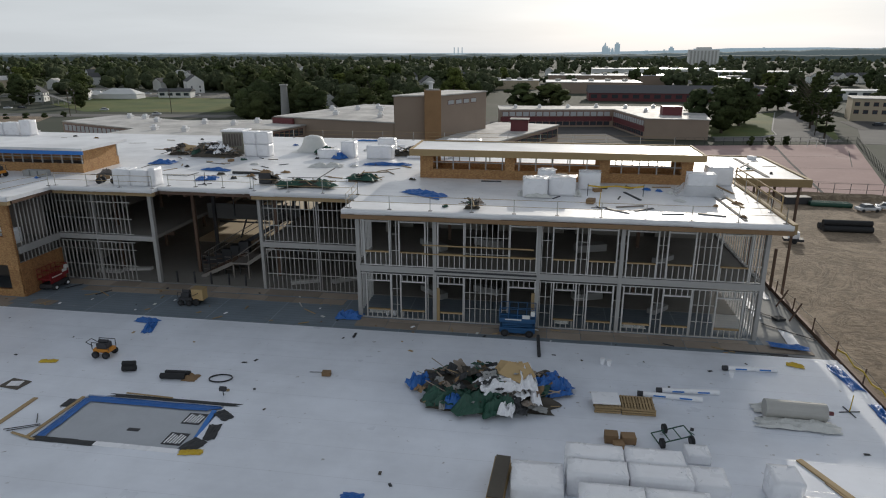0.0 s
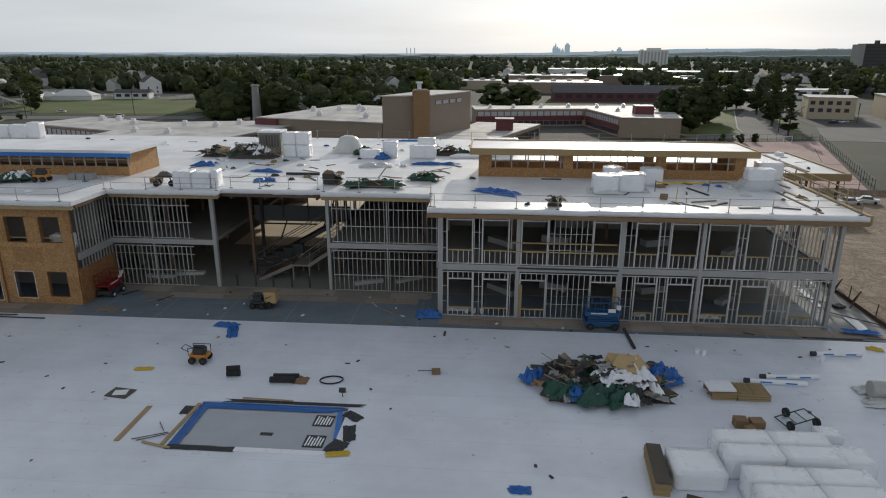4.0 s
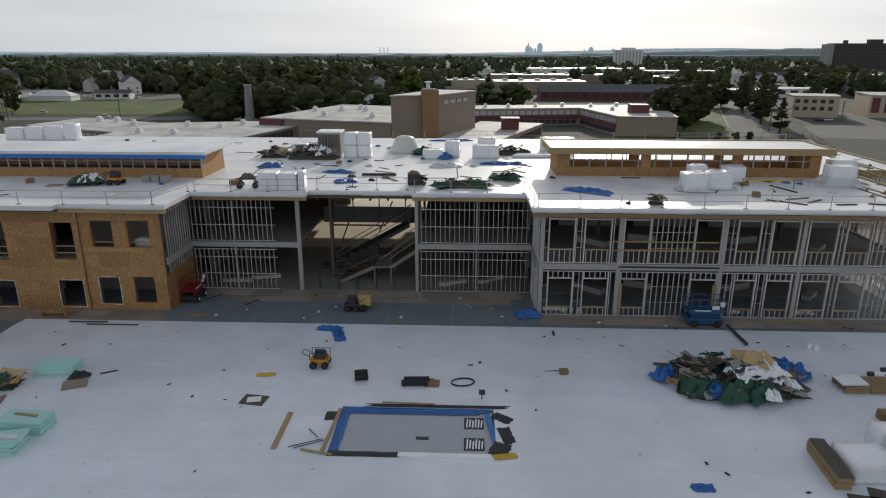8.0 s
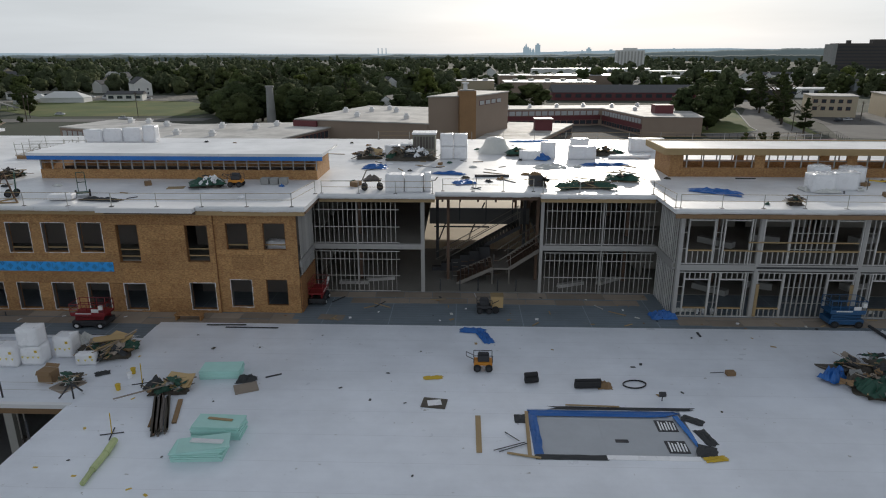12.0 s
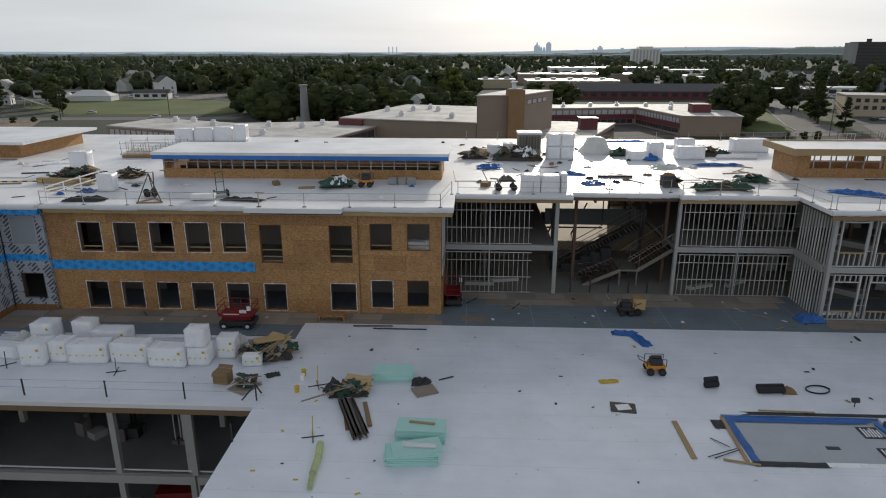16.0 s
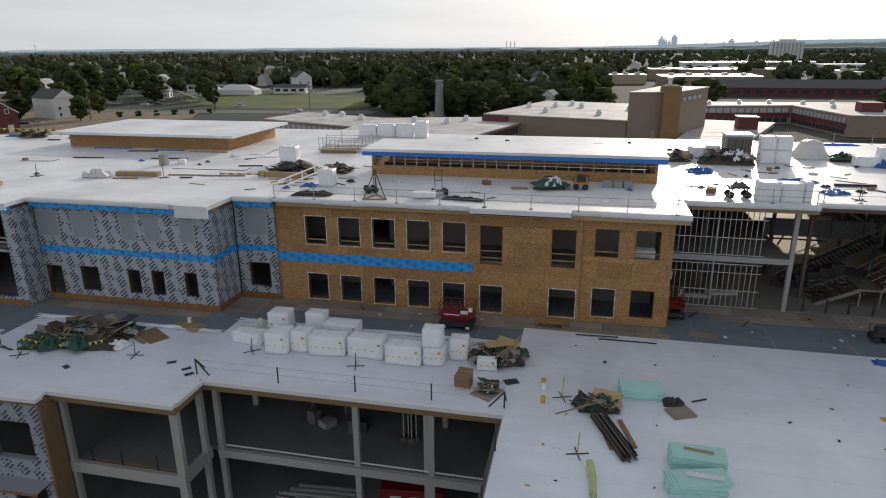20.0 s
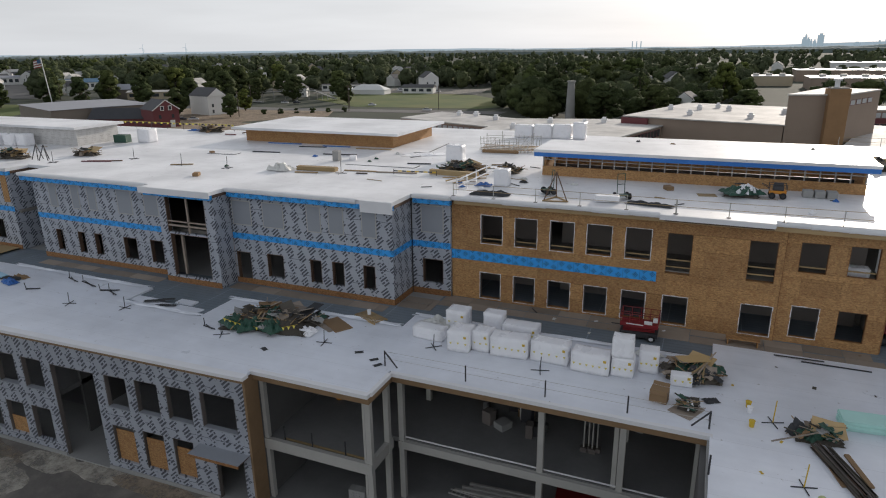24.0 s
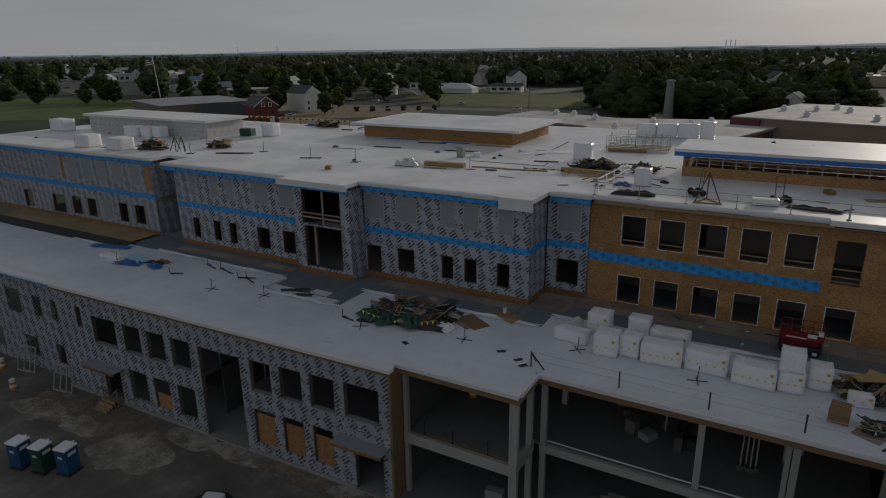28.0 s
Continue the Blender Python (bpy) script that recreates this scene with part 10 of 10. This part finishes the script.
# These far towers, chimneys and turbines wear the same glowing haze colour.
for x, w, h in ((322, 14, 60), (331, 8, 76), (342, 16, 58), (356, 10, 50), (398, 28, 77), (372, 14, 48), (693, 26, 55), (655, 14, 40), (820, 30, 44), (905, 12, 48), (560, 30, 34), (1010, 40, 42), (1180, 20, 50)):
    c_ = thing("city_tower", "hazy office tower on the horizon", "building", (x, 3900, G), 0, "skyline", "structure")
    part("wall", boxes((-w / 2, w / 2, -10, 10, 0, h - 8)), M["haze_glow"], c_)
    part("crown", boxes((-w / 4, w / 4, -6, 6, h - 8, h)), M["haze_glow"], c_)
for k in range(3):
    c_ = thing("power_stack", "thin power-station chimney on the horizon", "chimney", (-505 + 22 * k, 3700, G), 0, "power station chimneys")
    part("shaft", rods(((0, 0, 0), (0, 0, 50), 2.6, 8)), M["haze_glow"], c_)
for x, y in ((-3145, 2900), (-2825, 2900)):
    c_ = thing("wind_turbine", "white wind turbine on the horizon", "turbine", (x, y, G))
    part("mast", rods(((0, 0, 0), (0, 0, 48), 1.6, 8)), M["haze_glow"], c_)
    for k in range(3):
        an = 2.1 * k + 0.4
        part("blade", rods(((0, -3, 48), (24 * math.sin(an), -3, 48 + 24 * math.cos(an)), 0.8, 5)), M["haze_glow"], c_)
# low hills closing the horizon
bm = bmesh.new()
prev = None
for k in range(145):
    an = radians(-95 + 160 * k / 144)
    z_ = 12 + 16 * max(0, math.sin(an * 1.3 + 0.2)) + 9 * noise.noise(Vector((k * 0.11, 0.3, 0))) + 3 * noise.noise(Vector((k * 0.5, 2.3, 0))) + (22 if an > 0.25 else 60 * max(0, an) + 6)
    cur = [bm.verts.new((r_ * math.sin(an) - 30, r_ * math.cos(an) + 30, zz)) for r_, zz in ((4100, G - 1), (4200, z_), (4290, G - 1))]
    if prev:
        for i in range(2):
            bm.faces.new((prev[i], cur[i], cur[i + 1], prev[i + 1]))
    prev = cur
bmesh.ops.recalc_face_normals(bm, faces=bm.faces[:])
tagged(part("backdrop", bm, M["haze_glow"]), "low blue-grey hills along the horizon", "hills", kind="structure")

# Haze over the ridges is painted: bluer base colours and emission, stronger farther off.
M["ridge_b"] = plain("wooded_ridge_haze", (0.05, 0.065, 0.06), 0.95, vary=0.3, big=0.02, fine=0.1, bump=0)
M["ridge_a"] = plain("far_ridge_haze", (0.08, 0.10, 0.10), 0.95, vary=0.25, big=0.012, fine=0.06, bump=0)
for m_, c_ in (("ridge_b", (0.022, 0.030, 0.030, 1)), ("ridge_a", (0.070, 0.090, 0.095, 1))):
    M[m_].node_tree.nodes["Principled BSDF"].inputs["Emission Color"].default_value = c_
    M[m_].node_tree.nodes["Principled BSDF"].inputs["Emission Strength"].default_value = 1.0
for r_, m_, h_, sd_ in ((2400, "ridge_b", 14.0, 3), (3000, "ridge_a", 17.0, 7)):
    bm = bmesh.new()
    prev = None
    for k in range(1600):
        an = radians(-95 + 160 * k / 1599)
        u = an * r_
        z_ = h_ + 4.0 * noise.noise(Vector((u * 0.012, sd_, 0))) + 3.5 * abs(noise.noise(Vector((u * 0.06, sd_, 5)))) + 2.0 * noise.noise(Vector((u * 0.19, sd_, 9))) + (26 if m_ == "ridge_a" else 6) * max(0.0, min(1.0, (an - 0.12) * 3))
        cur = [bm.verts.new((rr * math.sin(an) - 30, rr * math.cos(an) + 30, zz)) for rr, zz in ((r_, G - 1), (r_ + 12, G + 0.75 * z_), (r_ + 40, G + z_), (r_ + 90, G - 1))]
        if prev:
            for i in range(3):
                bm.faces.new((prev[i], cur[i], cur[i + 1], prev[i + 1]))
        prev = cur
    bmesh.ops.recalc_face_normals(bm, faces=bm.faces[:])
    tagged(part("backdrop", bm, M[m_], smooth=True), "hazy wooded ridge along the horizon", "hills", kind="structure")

# ---- trees ----
def cube_sphere():
    """Corners and quads of a cube cut in four on each side and blown up to a ball."""
    pts, quads, seen = [], [], {}

    def at(p):
        if p not in seen:
            seen[p] = len(pts)
            pts.append(Vector(p).normalized())
        return seen[p]

    for ax in range(3):
        for sd in (-1, 1):
            for i in (-1, 0):
                for j in (-1, 0):
                    c = []
                    for a_, b_ in ((i, j), (i + 1, j), (i + 1, j + 1), (i, j + 1)):
                        p = [0, 0, 0]
                        p[ax], p[(ax + 1) % 3], p[(ax + 2) % 3] = sd, a_, b_
                        c.append(at(tuple(p)))
                    quads.append(c if sd > 0 else c[::-1])
    return np.array([tuple(p) for p in pts]), np.array(quads)


BALL, BALL_Q = cube_sphere()


class Foliage:
    """Gathers lumpy clumps and loose leaves into one mesh of quads."""

    def __init__(self, seed):
        self.rng = np.random.default_rng(seed)
        self.v, self.q, self.n, self.count = [], [], [], 0

    def add(self, v, q, n):
        self.v.append(v)
        self.q.append(q + self.count)
        self.n.append(n)
        self.count += len(v)

    def clump(self, o, rx, rz, out, leaves, size):
        """A lumpy ball at o with leaves standing off it; out tilts its shading outwards from the crown."""
        g = self.rng
        an = g.uniform(0, 6.283)
        rot = np.array(((math.cos(an), -math.sin(an), 0), (math.sin(an), math.cos(an), 0), (0, 0, 1)))
        b = BALL @ rot.T
        lump = g.uniform(0.6, 1.28, (len(b), 1))
        self.add(o + b * lump * (rx, rx, rz), BALL_Q, b + 0.5 * out + g.normal(size=b.shape) * 0.42)
        if leaves:
            d = g.normal(size=(leaves, 3))
            d /= np.linalg.norm(d, axis=1)[:, None]
            c = o + d * (rx, rx, rz) * g.uniform(0.85, 1.22, (leaves, 1))
            s = np.cross(d, g.normal(size=(leaves, 3)))
            s /= np.linalg.norm(s, axis=1)[:, None] + 1e-9
            t = np.cross(d, s) + 0.6 * d * g.uniform(-1, 1, (leaves, 1))
            k = size * g.uniform(0.5, 1.25, (leaves, 1))
            v = np.stack((c + s * k, c + t * k, c - s * k, c - t * k), 1).reshape(-1, 3)
            self.add(v, np.arange(4 * leaves).reshape(-1, 4), np.repeat(d + 0.5 * out + g.normal(size=d.shape) * 0.6, 4, 0))

    def mesh(self, material):
        v, q, n = np.concatenate(self.v), np.concatenate(self.q), np.concatenate(self.n)
        n /= np.linalg.norm(n, axis=1)[:, None] + 1e-9
        me = bpy.data.meshes.new("mesh")
        me.vertices.add(len(v))
        me.vertices.foreach_set("co", v.astype(np.float32).ravel())
        me.loops.add(4 * len(q))
        me.loops.foreach_set("vertex_index", q.astype(np.int32).ravel())
        me.polygons.add(len(q))
        me.polygons.foreach_set("loop_start", np.arange(0, 4 * len(q), 4, dtype=np.int32))
        me.update(calc_edges=True)
        me.polygons.foreach_set("use_smooth", np.ones(len(q), dtype=bool))
        me.normals_split_custom_set_from_vertices(n.tolist())
        me.materials.append(M[material])
        return me


def crown_mesh(seed, r, h, base, clumps, leaves, size, material, cone=False, ragged=0.45):
    """A crown of rounded, overlapping clumps with an uneven outline and loose leaves."""
    rnd = random.Random(seed)
    f = Foliage(seed)
    for c in range(clumps):
        zz, an = rnd.uniform(-1, 1), rnd.uniform(0, 6.283)
        rr = math.sqrt(1 - abs(zz) ** 2.6) * (0.35 + 0.6 * math.sqrt(rnd.random()))
        p = Vector((rr * math.cos(an), rr * math.sin(an), zz))
        k = 0.82 + ragged * noise.noise(p * 1.5 + Vector((seed, 0, 0)))
        t = (p.z + 1) / 2
        wide = (1.05 - t) if cone else 1.0
        o = np.array((p.x * r * k * wide, p.y * r * k * wide, base + 0.08 * h + t * (h * 0.9 - base) * (1 if cone else 0.85 + 0.2 * k)))
        cr = r * rnd.uniform(0.2, 0.4) * (0.3 + 0.5 * wide if cone else 1)
        f.clump(o, cr, cr * (0.55 if cone else rnd.uniform(0.6, 0.9)), np.array(p), leaves, size)
    return f.mesh(material)


def trunk_mesh(seed, r, h):
    rnd = random.Random(seed)
    bm = bmesh.new()
    bmesh.ops.create_cone(bm, cap_ends=True, segments=8, radius1=r, radius2=r * 0.4, depth=h, matrix=Matrix.Translation((0, 0, h / 2)))
    for k in range(6):
        an = rnd.uniform(0, 6.3)
        z_ = h * rnd.uniform(0.45, 0.9)
        rod(bm, (0, 0, z_), (h * 0.35 * math.cos(an), h * 0.35 * math.sin(an), z_ + h * 0.35), r * 0.28, 5)
    return mesh_of(bm, M["bark"])


KINDS = []
for k in range(6):
    me = crown_mesh(40 + k, 5.2, 14, 0.8, 52, 42, 0.27, "leaf_b" if k == 4 else "leaf")
    KINDS.append(("tree", "dark green leafy broadleaf tree", trunk_mesh(k, 0.45, 8), me))
for k in range(2):
    KINDS.append(("conifer", "dark green pointed conifer", trunk_mesh(9 + k, 0.35, 13), crown_mesh(70 + k, 4.2, 17, 1.5, 70, 36, 0.24, "leaf", True)))
FAR = [("tree", "dark green leafy broadleaf tree", trunk_mesh(30 + k, 0.45, 7), crown_mesh(120 + k, 5.6, 13.5, 0.4, 40, 30, 0.32, "leaf_b" if k == 5 else "leaf", False, 0.6)) for k in range(6)]
FAR += [("conifer", "dark green pointed conifer", KINDS[6][2], crown_mesh(140, 4.2, 17, 1.0, 50, 22, 0.32, "leaf", True))]
KINDS.append(("bush", "rounded dense dark green tree", trunk_mesh(20, 0.4, 4), crown_mesh(90, 6.0, 8.0, 0.2, 90, 40, 0.22, "leaf", False, 0.2)))


def tree(kind, x, y, sx, sz, turn, kinds=KINDS):
    name, label, tr, cr = kinds[kind]
    t = thing(name, label, "tree", (x, y, G), turn, "trees")
    t.scale = (sx, sx, sz)
    part("trunk", tr, None, t)
    part("crown", cr, None, t)


for x, y, s, z_ in ((-127, 279, 1.55, 1.35), (-138, 306, 1.9, 1.75), (-107, 286, 1.5, 1.75), (-88, 300, 1.2, 0.9), (-79, 338, 1.5, 1.1), (-69, 356, 1.2, 1.2), (-96, 322, 1.3, 1.4)):
    tree(8, x, y, s, z_, x * 5)
for x, y, s, z_ in ((-97, 268, 1.5, 1.15), (-80, 290, 1.3, 1.0), (-122, 292, 1.4, 1.1), (-60, 300, 1.2, 0.8), (-44, 300, 1.3, 0.85), (-10, 318, 1.7, 1.05), (3, 322, 1.6, 1.1)):
    tree(int(x) % 4, x, y, s, z_, x)
for x, y, s, z_ in ((74, 284, 1.4, 1.2), (82, 292, 1.35, 1.25), (78, 302, 1.5, 1.25), (88, 306, 1.2, 1.1)):
    tree(int(y) % 4, x, y, s, z_, x * 3)
for x, y, s in ((-297.5, 241.5, 0.95), (-268.5, 245, 0.8), (-284, 275, 0.8), (-454, 254, 1.1), (-447, 236, 0.9), (-440, 250, 1.0), (-470, 262, 1.2), (-425, 270, 1.2), (-405, 275, 1.2), (-480, 225, 1.1), (-495, 232, 1.2), (-410, 300, 1.4), (-300, 340, 1.1), (-350, 350, 1.5), (-255, 330, 0.9),
                (-328, 300, 1.0), (-345, 300, 1.1), (-372, 290, 1.2), (-345, 330, 1.3), (-320, 330, 1.0), (-272, 352, 0.9), (-305, 352, 1.0), (-290, 378, 1.2), (-330, 372, 1.2)):
    tree(int(-x) % 5, x, y, s, s * 0.95, x)
for x, y, s in ((114, 300, 1.15), (108, 286, 0.95), (100.5, 252, 0.75), (118, 312, 1.2), (129, 359, 0.9), (122, 340, 1.0)):
    tree(6 + int(x) % 2, x, y, s * 1.45, s * 1.08, x)
for x, y, s in ((68, 264, 1.25), (60, 272, 1.15), (134, 372, 1.0), (126, 380, 1.1), (118, 372, 0.9), (150, 372, 0.9), (170, 366, 1.0)):
    tree(int(x) % 4, x, y, s, s * 0.95, x)


def clear(x, y):
    """False where a tree would stand on a house or hide it."""
    for hx, hy in HOMES:
        far = hx < -345
        if -9 < hy - y < (95 if far else 48) and abs(x - hx - (y - hy) * (hx + (57 if far else 30)) / hy) < (11 if far else 9):
            return False
    # the open town to the west has few trees
    if y > 285 and -2.3 < (x + 57) / y < -1.42 and y < 1100:
        return noise.noise(Vector((x * 0.031, y * 0.031, 7))) > 0.24
    return True


rnd = random.Random(8)
for k in range(44):
    x, y = (rnd.uniform(190, 480), rnd.uniform(490, 690)) if k > 10 else (rnd.uniform(112, 152), rnd.uniform(476, 560))
    if 275 < x < 385 and 595 < y < 650 or not clear(x, y):
        continue
    s = rnd.uniform(0.6, 1.05)
    tree(rnd.choice((0, 1, 2, 3, 4, 5, 6)), x, y, s * 1.1, s * 0.9, rnd.uniform(0, 360), FAR)
rnd = random.Random(5)
count = 0
LATE = []
while count < 560:
    y = rnd.uniform(120, 600) if rnd.random() < 0.15 else rnd.uniform(300, 640)
    x = rnd.uniform(-2.2, 0.85) * (y + 40) - 30
    if y < 300 and x > -420 or not clear(x, y):
        continue
    if -345 < x < -165 and y < 470 or -40 < x < 250 and y < 600 or x > 85 and y < 420 or -150 < x < 70 and y < 310 or -520 < x < -415 and y < 290:
        continue
    if -430 < x < -270 and y < 300:
        continue
    s = rnd.uniform(0.75, 1.45)
    if count < 250:
        tree(rnd.choice((0, 1, 2, 3, 4, 5, 0, 1, 2, 6)), x, y, s, s * rnd.uniform(0.85, 1.2), rnd.uniform(0, 360), FAR)
    else:
        LATE.append((x, y))
    count += 1


def lamp_pole(x, y, h, label, arms=True):
    p = thing("utility_pole", label, "pole", (x, y, G), x * 3, "utility poles")
    part("mast", rods(((0, 0, 0), (0, 0, h), 0.17, 7)), M["bark"], p)
    if arms:
        part("cross_arm", boxes((-1.3, 1.3, -0.08, 0.08, h - 0.9, h - 0.7)), M["bark"], p)
        part("transformer", rods(((0.35, 0, h - 2.4), (0.35, 0, h - 1.5), 0.25, 8)), M["concrete"], p)


for x, y, h in ((-188, 309, 12), (-229, 288, 13), (-265, 247, 12), (-347, 361, 13), (-238, 304, 12), (-300, 300, 12), (-120, 304, 12), (128, 345, 10), (101, 262, 9), (146, 400, 10), (170, 470, 10), (150, 300, 9), (180, 285, 9), (-400, 275, 12), (-520, 305, 11), (-560, 330, 11), (-610, 350, 12), (-660, 372, 11), (-590, 300, 12), (-700, 420, 12), (-760, 430, 12), (-640, 410, 11), (-820, 480, 12), (-455, 300, 11), (-500, 345, 12)):
    lamp_pole(x, y, h, "weathered wooden utility pole with a cross arm")
flag = thing("flagpole", "tall white flagpole with a striped flag", "flagpole", (-404, 256, G))
part("mast", rods(((0, 0, 0), (-1.6, -1.0, 27.5), 0.26, 8)), M["siding"], flag)


def banner(u0, u1, z0, z1):
    """A strip of waving cloth streaming left from the mast."""
    bm = bmesh.new()
    rows__ = []
    for k in range(9):
        u = u0 + (u1 - u0) * k / 8
        y_, dz = 0.45 * math.sin(u * 1.1), -0.16 * u
        rows__.append([bm.verts.new((-1.8 - u, -1.1 + y_ + o_, z_ + dz)) for o_ in (0, 0.03) for z_ in (z0, z1)])
    for p, q in zip(rows__, rows__[1:]):
        bm.faces.new((p[0], q[0], q[1], p[1]))
        bm.faces.new((p[2], p[3], q[3], q[2]))
    return bm


for k in range(7):
    part("flag_stripe", banner(0, 7.0, 22.6 + 0.62 * k, 23.2 + 0.62 * k), M["red" if k % 2 == 0 else "siding"], flag)
part("flag_canton", banner(-0.02, 3.0, 24.9, 26.95), M["machine_blue"], flag, "dark blue flag corner", at=(0, -0.06, 0.02))
ramp = thing("footbridge", "grey steel footbridge with long ramps over the road", "bridge", (-318, 322, G), 0)
for p, q in (((-22, 4, 0.6), (2, 14, 5.2)), ((2, 14, 5.2), (26, 30, 5.4)), ((26, 30, 5.4), (44, 26, 1.0)), ((-22, 4, 0.6), (10, -2, 0.4))):
    p, q = Vector(p), Vector(q)
    part("deck", beams((p, q, 2.2, 0.35)), M["concrete"], ramp)
    for z_ in (0.7, 1.3):
        part("rail", beams((p + Vector((0, -1.1, z_)), q + Vector((0, -1.1, z_)), 0.12, 0.14)), M["column"], ramp)
    for k in range(4):
        c = p.lerp(q, (k + 0.5) / 4)
        part("pier", rods(((c.x, c.y, 0), (c.x, c.y, c.z), 0.22, 6)), M["concrete"], ramp)


CAR_BODY = mesh_of(rounded(-2.2, 2.2, -0.88, 0.88, 0.25, 0.95, 0.14, 0, 0, 1), M["car_light"])
CAR_DARK = mesh_of(rounded(-2.2, 2.2, -0.88, 0.88, 0.25, 0.95, 0.14, 0, 0, 1), M["car_dark"])
CAR_RED = mesh_of(rounded(-2.2, 2.2, -0.88, 0.88, 0.25, 0.95, 0.14, 0, 0, 1), M["red"])
CAR_CABIN = mesh_of(rounded(-1.4, 1.0, -0.76, 0.76, 0.95, 1.42, 0.12, 0, 0, 1), M["glass"])
CAR_ROOF = mesh_of(rounded(-1.0, 0.6, -0.66, 0.66, 1.42, 1.5, 0.03, 0, 0, 1), M["car_light"])


def far_car(x, y, turn, me, s=1.0, label="parked car in the distance"):
    c = thing("car", label, "car", (x, y, G + 0.03), turn, "parked cars")
    c.scale = (s, s, s)
    part("body", me, None, c)
    part("cabin", CAR_CABIN, None, c)
    part("roof", CAR_ROOF, None, c)


rnd = random.Random(21)
for row in range(5):
    for k in range(13):
        if rnd.random() < 0.8:
            f = row / 4
            far_car(100 + 28 * f + 5.2 * k, 560 + 165 * f + 2 * rnd.random(), 80 + rnd.uniform(-4, 4), rnd.choice((CAR_BODY, CAR_BODY, CAR_DARK, CAR_BODY, CAR_RED)), 1.0, "car in a full car park")
for x, y, t_, me_ in ((-281, 227, 30, CAR_DARK), (-276, 229, 35, CAR_BODY), (-291, 319, 10, CAR_BODY), (-284, 321, 12, CAR_DARK), (-190, 299, 5, CAR_BODY), (-262, 430, 5, CAR_BODY), (-270, 432, 8, CAR_BODY), (-256, 436, 3, CAR_RED), (-278, 447, 4, CAR_BODY), (-285, 440, 0, CAR_BODY), (-268, 446, 4, CAR_BODY), (-310, 415, 90, CAR_DARK), (-240, 428, 0, CAR_BODY), (140, 300, 20, CAR_DARK), (146, 303, 20, CAR_BODY), (188, 300, -10, CAR_BODY), (-232, 318, 10, CAR_BODY), (200, 446, 5, CAR_BODY), (212, 448, 5, CAR_DARK), (222, 450, 5, CAR_BODY)):
    far_car(x, y, t_, me_, 1.25 if y > 425 else 1.0)
rnd = random.Random(77)
for k in range(34):
    y = rnd.uniform(305, 620)
    far_car(rnd.uniform(-2.05, -1.55) * y - 57, y, rnd.uniform(20, 60), rnd.choice((CAR_BODY, CAR_DARK, CAR_BODY, CAR_RED)), 1.1, "car parked between the stores")
for k in range(6):
    lone("field_bush", crown_mesh(300 + k, 1.6, 2.2, 0.0, 14, 20, 0.3, "leaf"), "leaf", (-262 + 6.5 * k, 262 + 4.5 * k, G), 30 * k, "low dark green bush beside the drive", "bush", "field bushes")
for x, y in ((75.6, 230.8), (81, 232), (69, 230)):
    lone("round_shrub", crown_mesh(int(x), 1.5, 3.0, 0.0, 16, 26, 0.25, "leaf"), "leaf", (x, y, G), 0, "round dark shrub beside the court", "bush", "court shrubs")
goal = thing("court_goal", "white framed goal beside the court", "goal", (89.5, 229.5, G), 8)
part("frame", rods(((-3, 0, 0), (-3, 0, 2.6), 0.1), ((3, 0, 0), (3, 0, 2.6), 0.1), ((-3, 0, 2.6), (3, 0, 2.6), 0.1), ((0, 0, 0), (0, 0, 2.6), 0.08)), M["siding"], goal)
kerb = thing("kerb", "pale concrete kerb round the lawn", "kerb", kind="structure")
for p, q in (((61.5, 250.6), (80, 254.6)), ((80, 254.6), (87.4, 261.8)), ((87.4, 261.8), (90.4, 276)), ((90.4, 276), (117.4, 358))):
    part("kerb_stone", beams(((*p, G + 0.08), (*q, G + 0.08), 0.5, 0.2)), M["concrete"], kerb)
# the woods beyond, too many to count
rnd = random.Random(8)
woods = Foliage(8)
for k in range(6800):
    y = 430 + 1900 * rnd.random() ** 1.6
    x = rnd.uniform(-2.4, 0.95) * (y + 40) - 30
    if k < len(LATE):
        x, y = LATE[k]
    elif 0 < x < 300 and y < 950 and rnd.random() < 0.65 or -350 < x < -130 and y < 490 or -40 < x < 250 and y < 640:
        continue
    if y < 1150 and not clear(x, y):
        continue
    h, r = rnd.uniform(8, 17) + (6 if rnd.random() < 0.12 else 0), rnd.uniform(4.5, 9)
    thin = noise.noise(Vector((x * 0.005, y * 0.005, 0)))
    if thin < -0.15 and k >= len(LATE):
        if thin < -0.3 or rnd.random() < 0.5:
            continue
        h *= 0.6
    n_, l_, q_ = (9, 16, 0.4) if y < 640 else (6, 9, 0.55) if y < 850 else (4, 4, 0.8) if y < 1500 else (3, 2, 1.2)
    for c in range(n_):
        an, t = rnd.uniform(0, 6.283), (c + 0.5) / n_
        rr = r * 0.62 * math.sqrt(1 - t * t) if c else 0.0
        o = np.array((x + rr * math.cos(an), y + rr * math.sin(an), G + h * (0.36 + 0.44 * t if c else 0.42)))
        cr = r * (rnd.uniform(0.34, 0.58) if c else 0.72)
        woods.clump(o, cr, min(cr * 0.9, h * 0.22) if c else h * 0.42, np.array((math.cos(an) * rr / r, math.sin(an) * rr / r, t)), l_, q_)
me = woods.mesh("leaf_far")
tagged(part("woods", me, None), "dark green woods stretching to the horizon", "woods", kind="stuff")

# ---- sheathing boards, piece by piece ----
sheathing(wood, -74.6, -50.02, WY, 46.09, D, RU, WOOD_UP + WOOD_LOW + [h for h in WOOD_R if h[0] < -50])
sheathing(wood, -50.018, -43.55, WY2, 46.095, D, RU, WOOD_R)
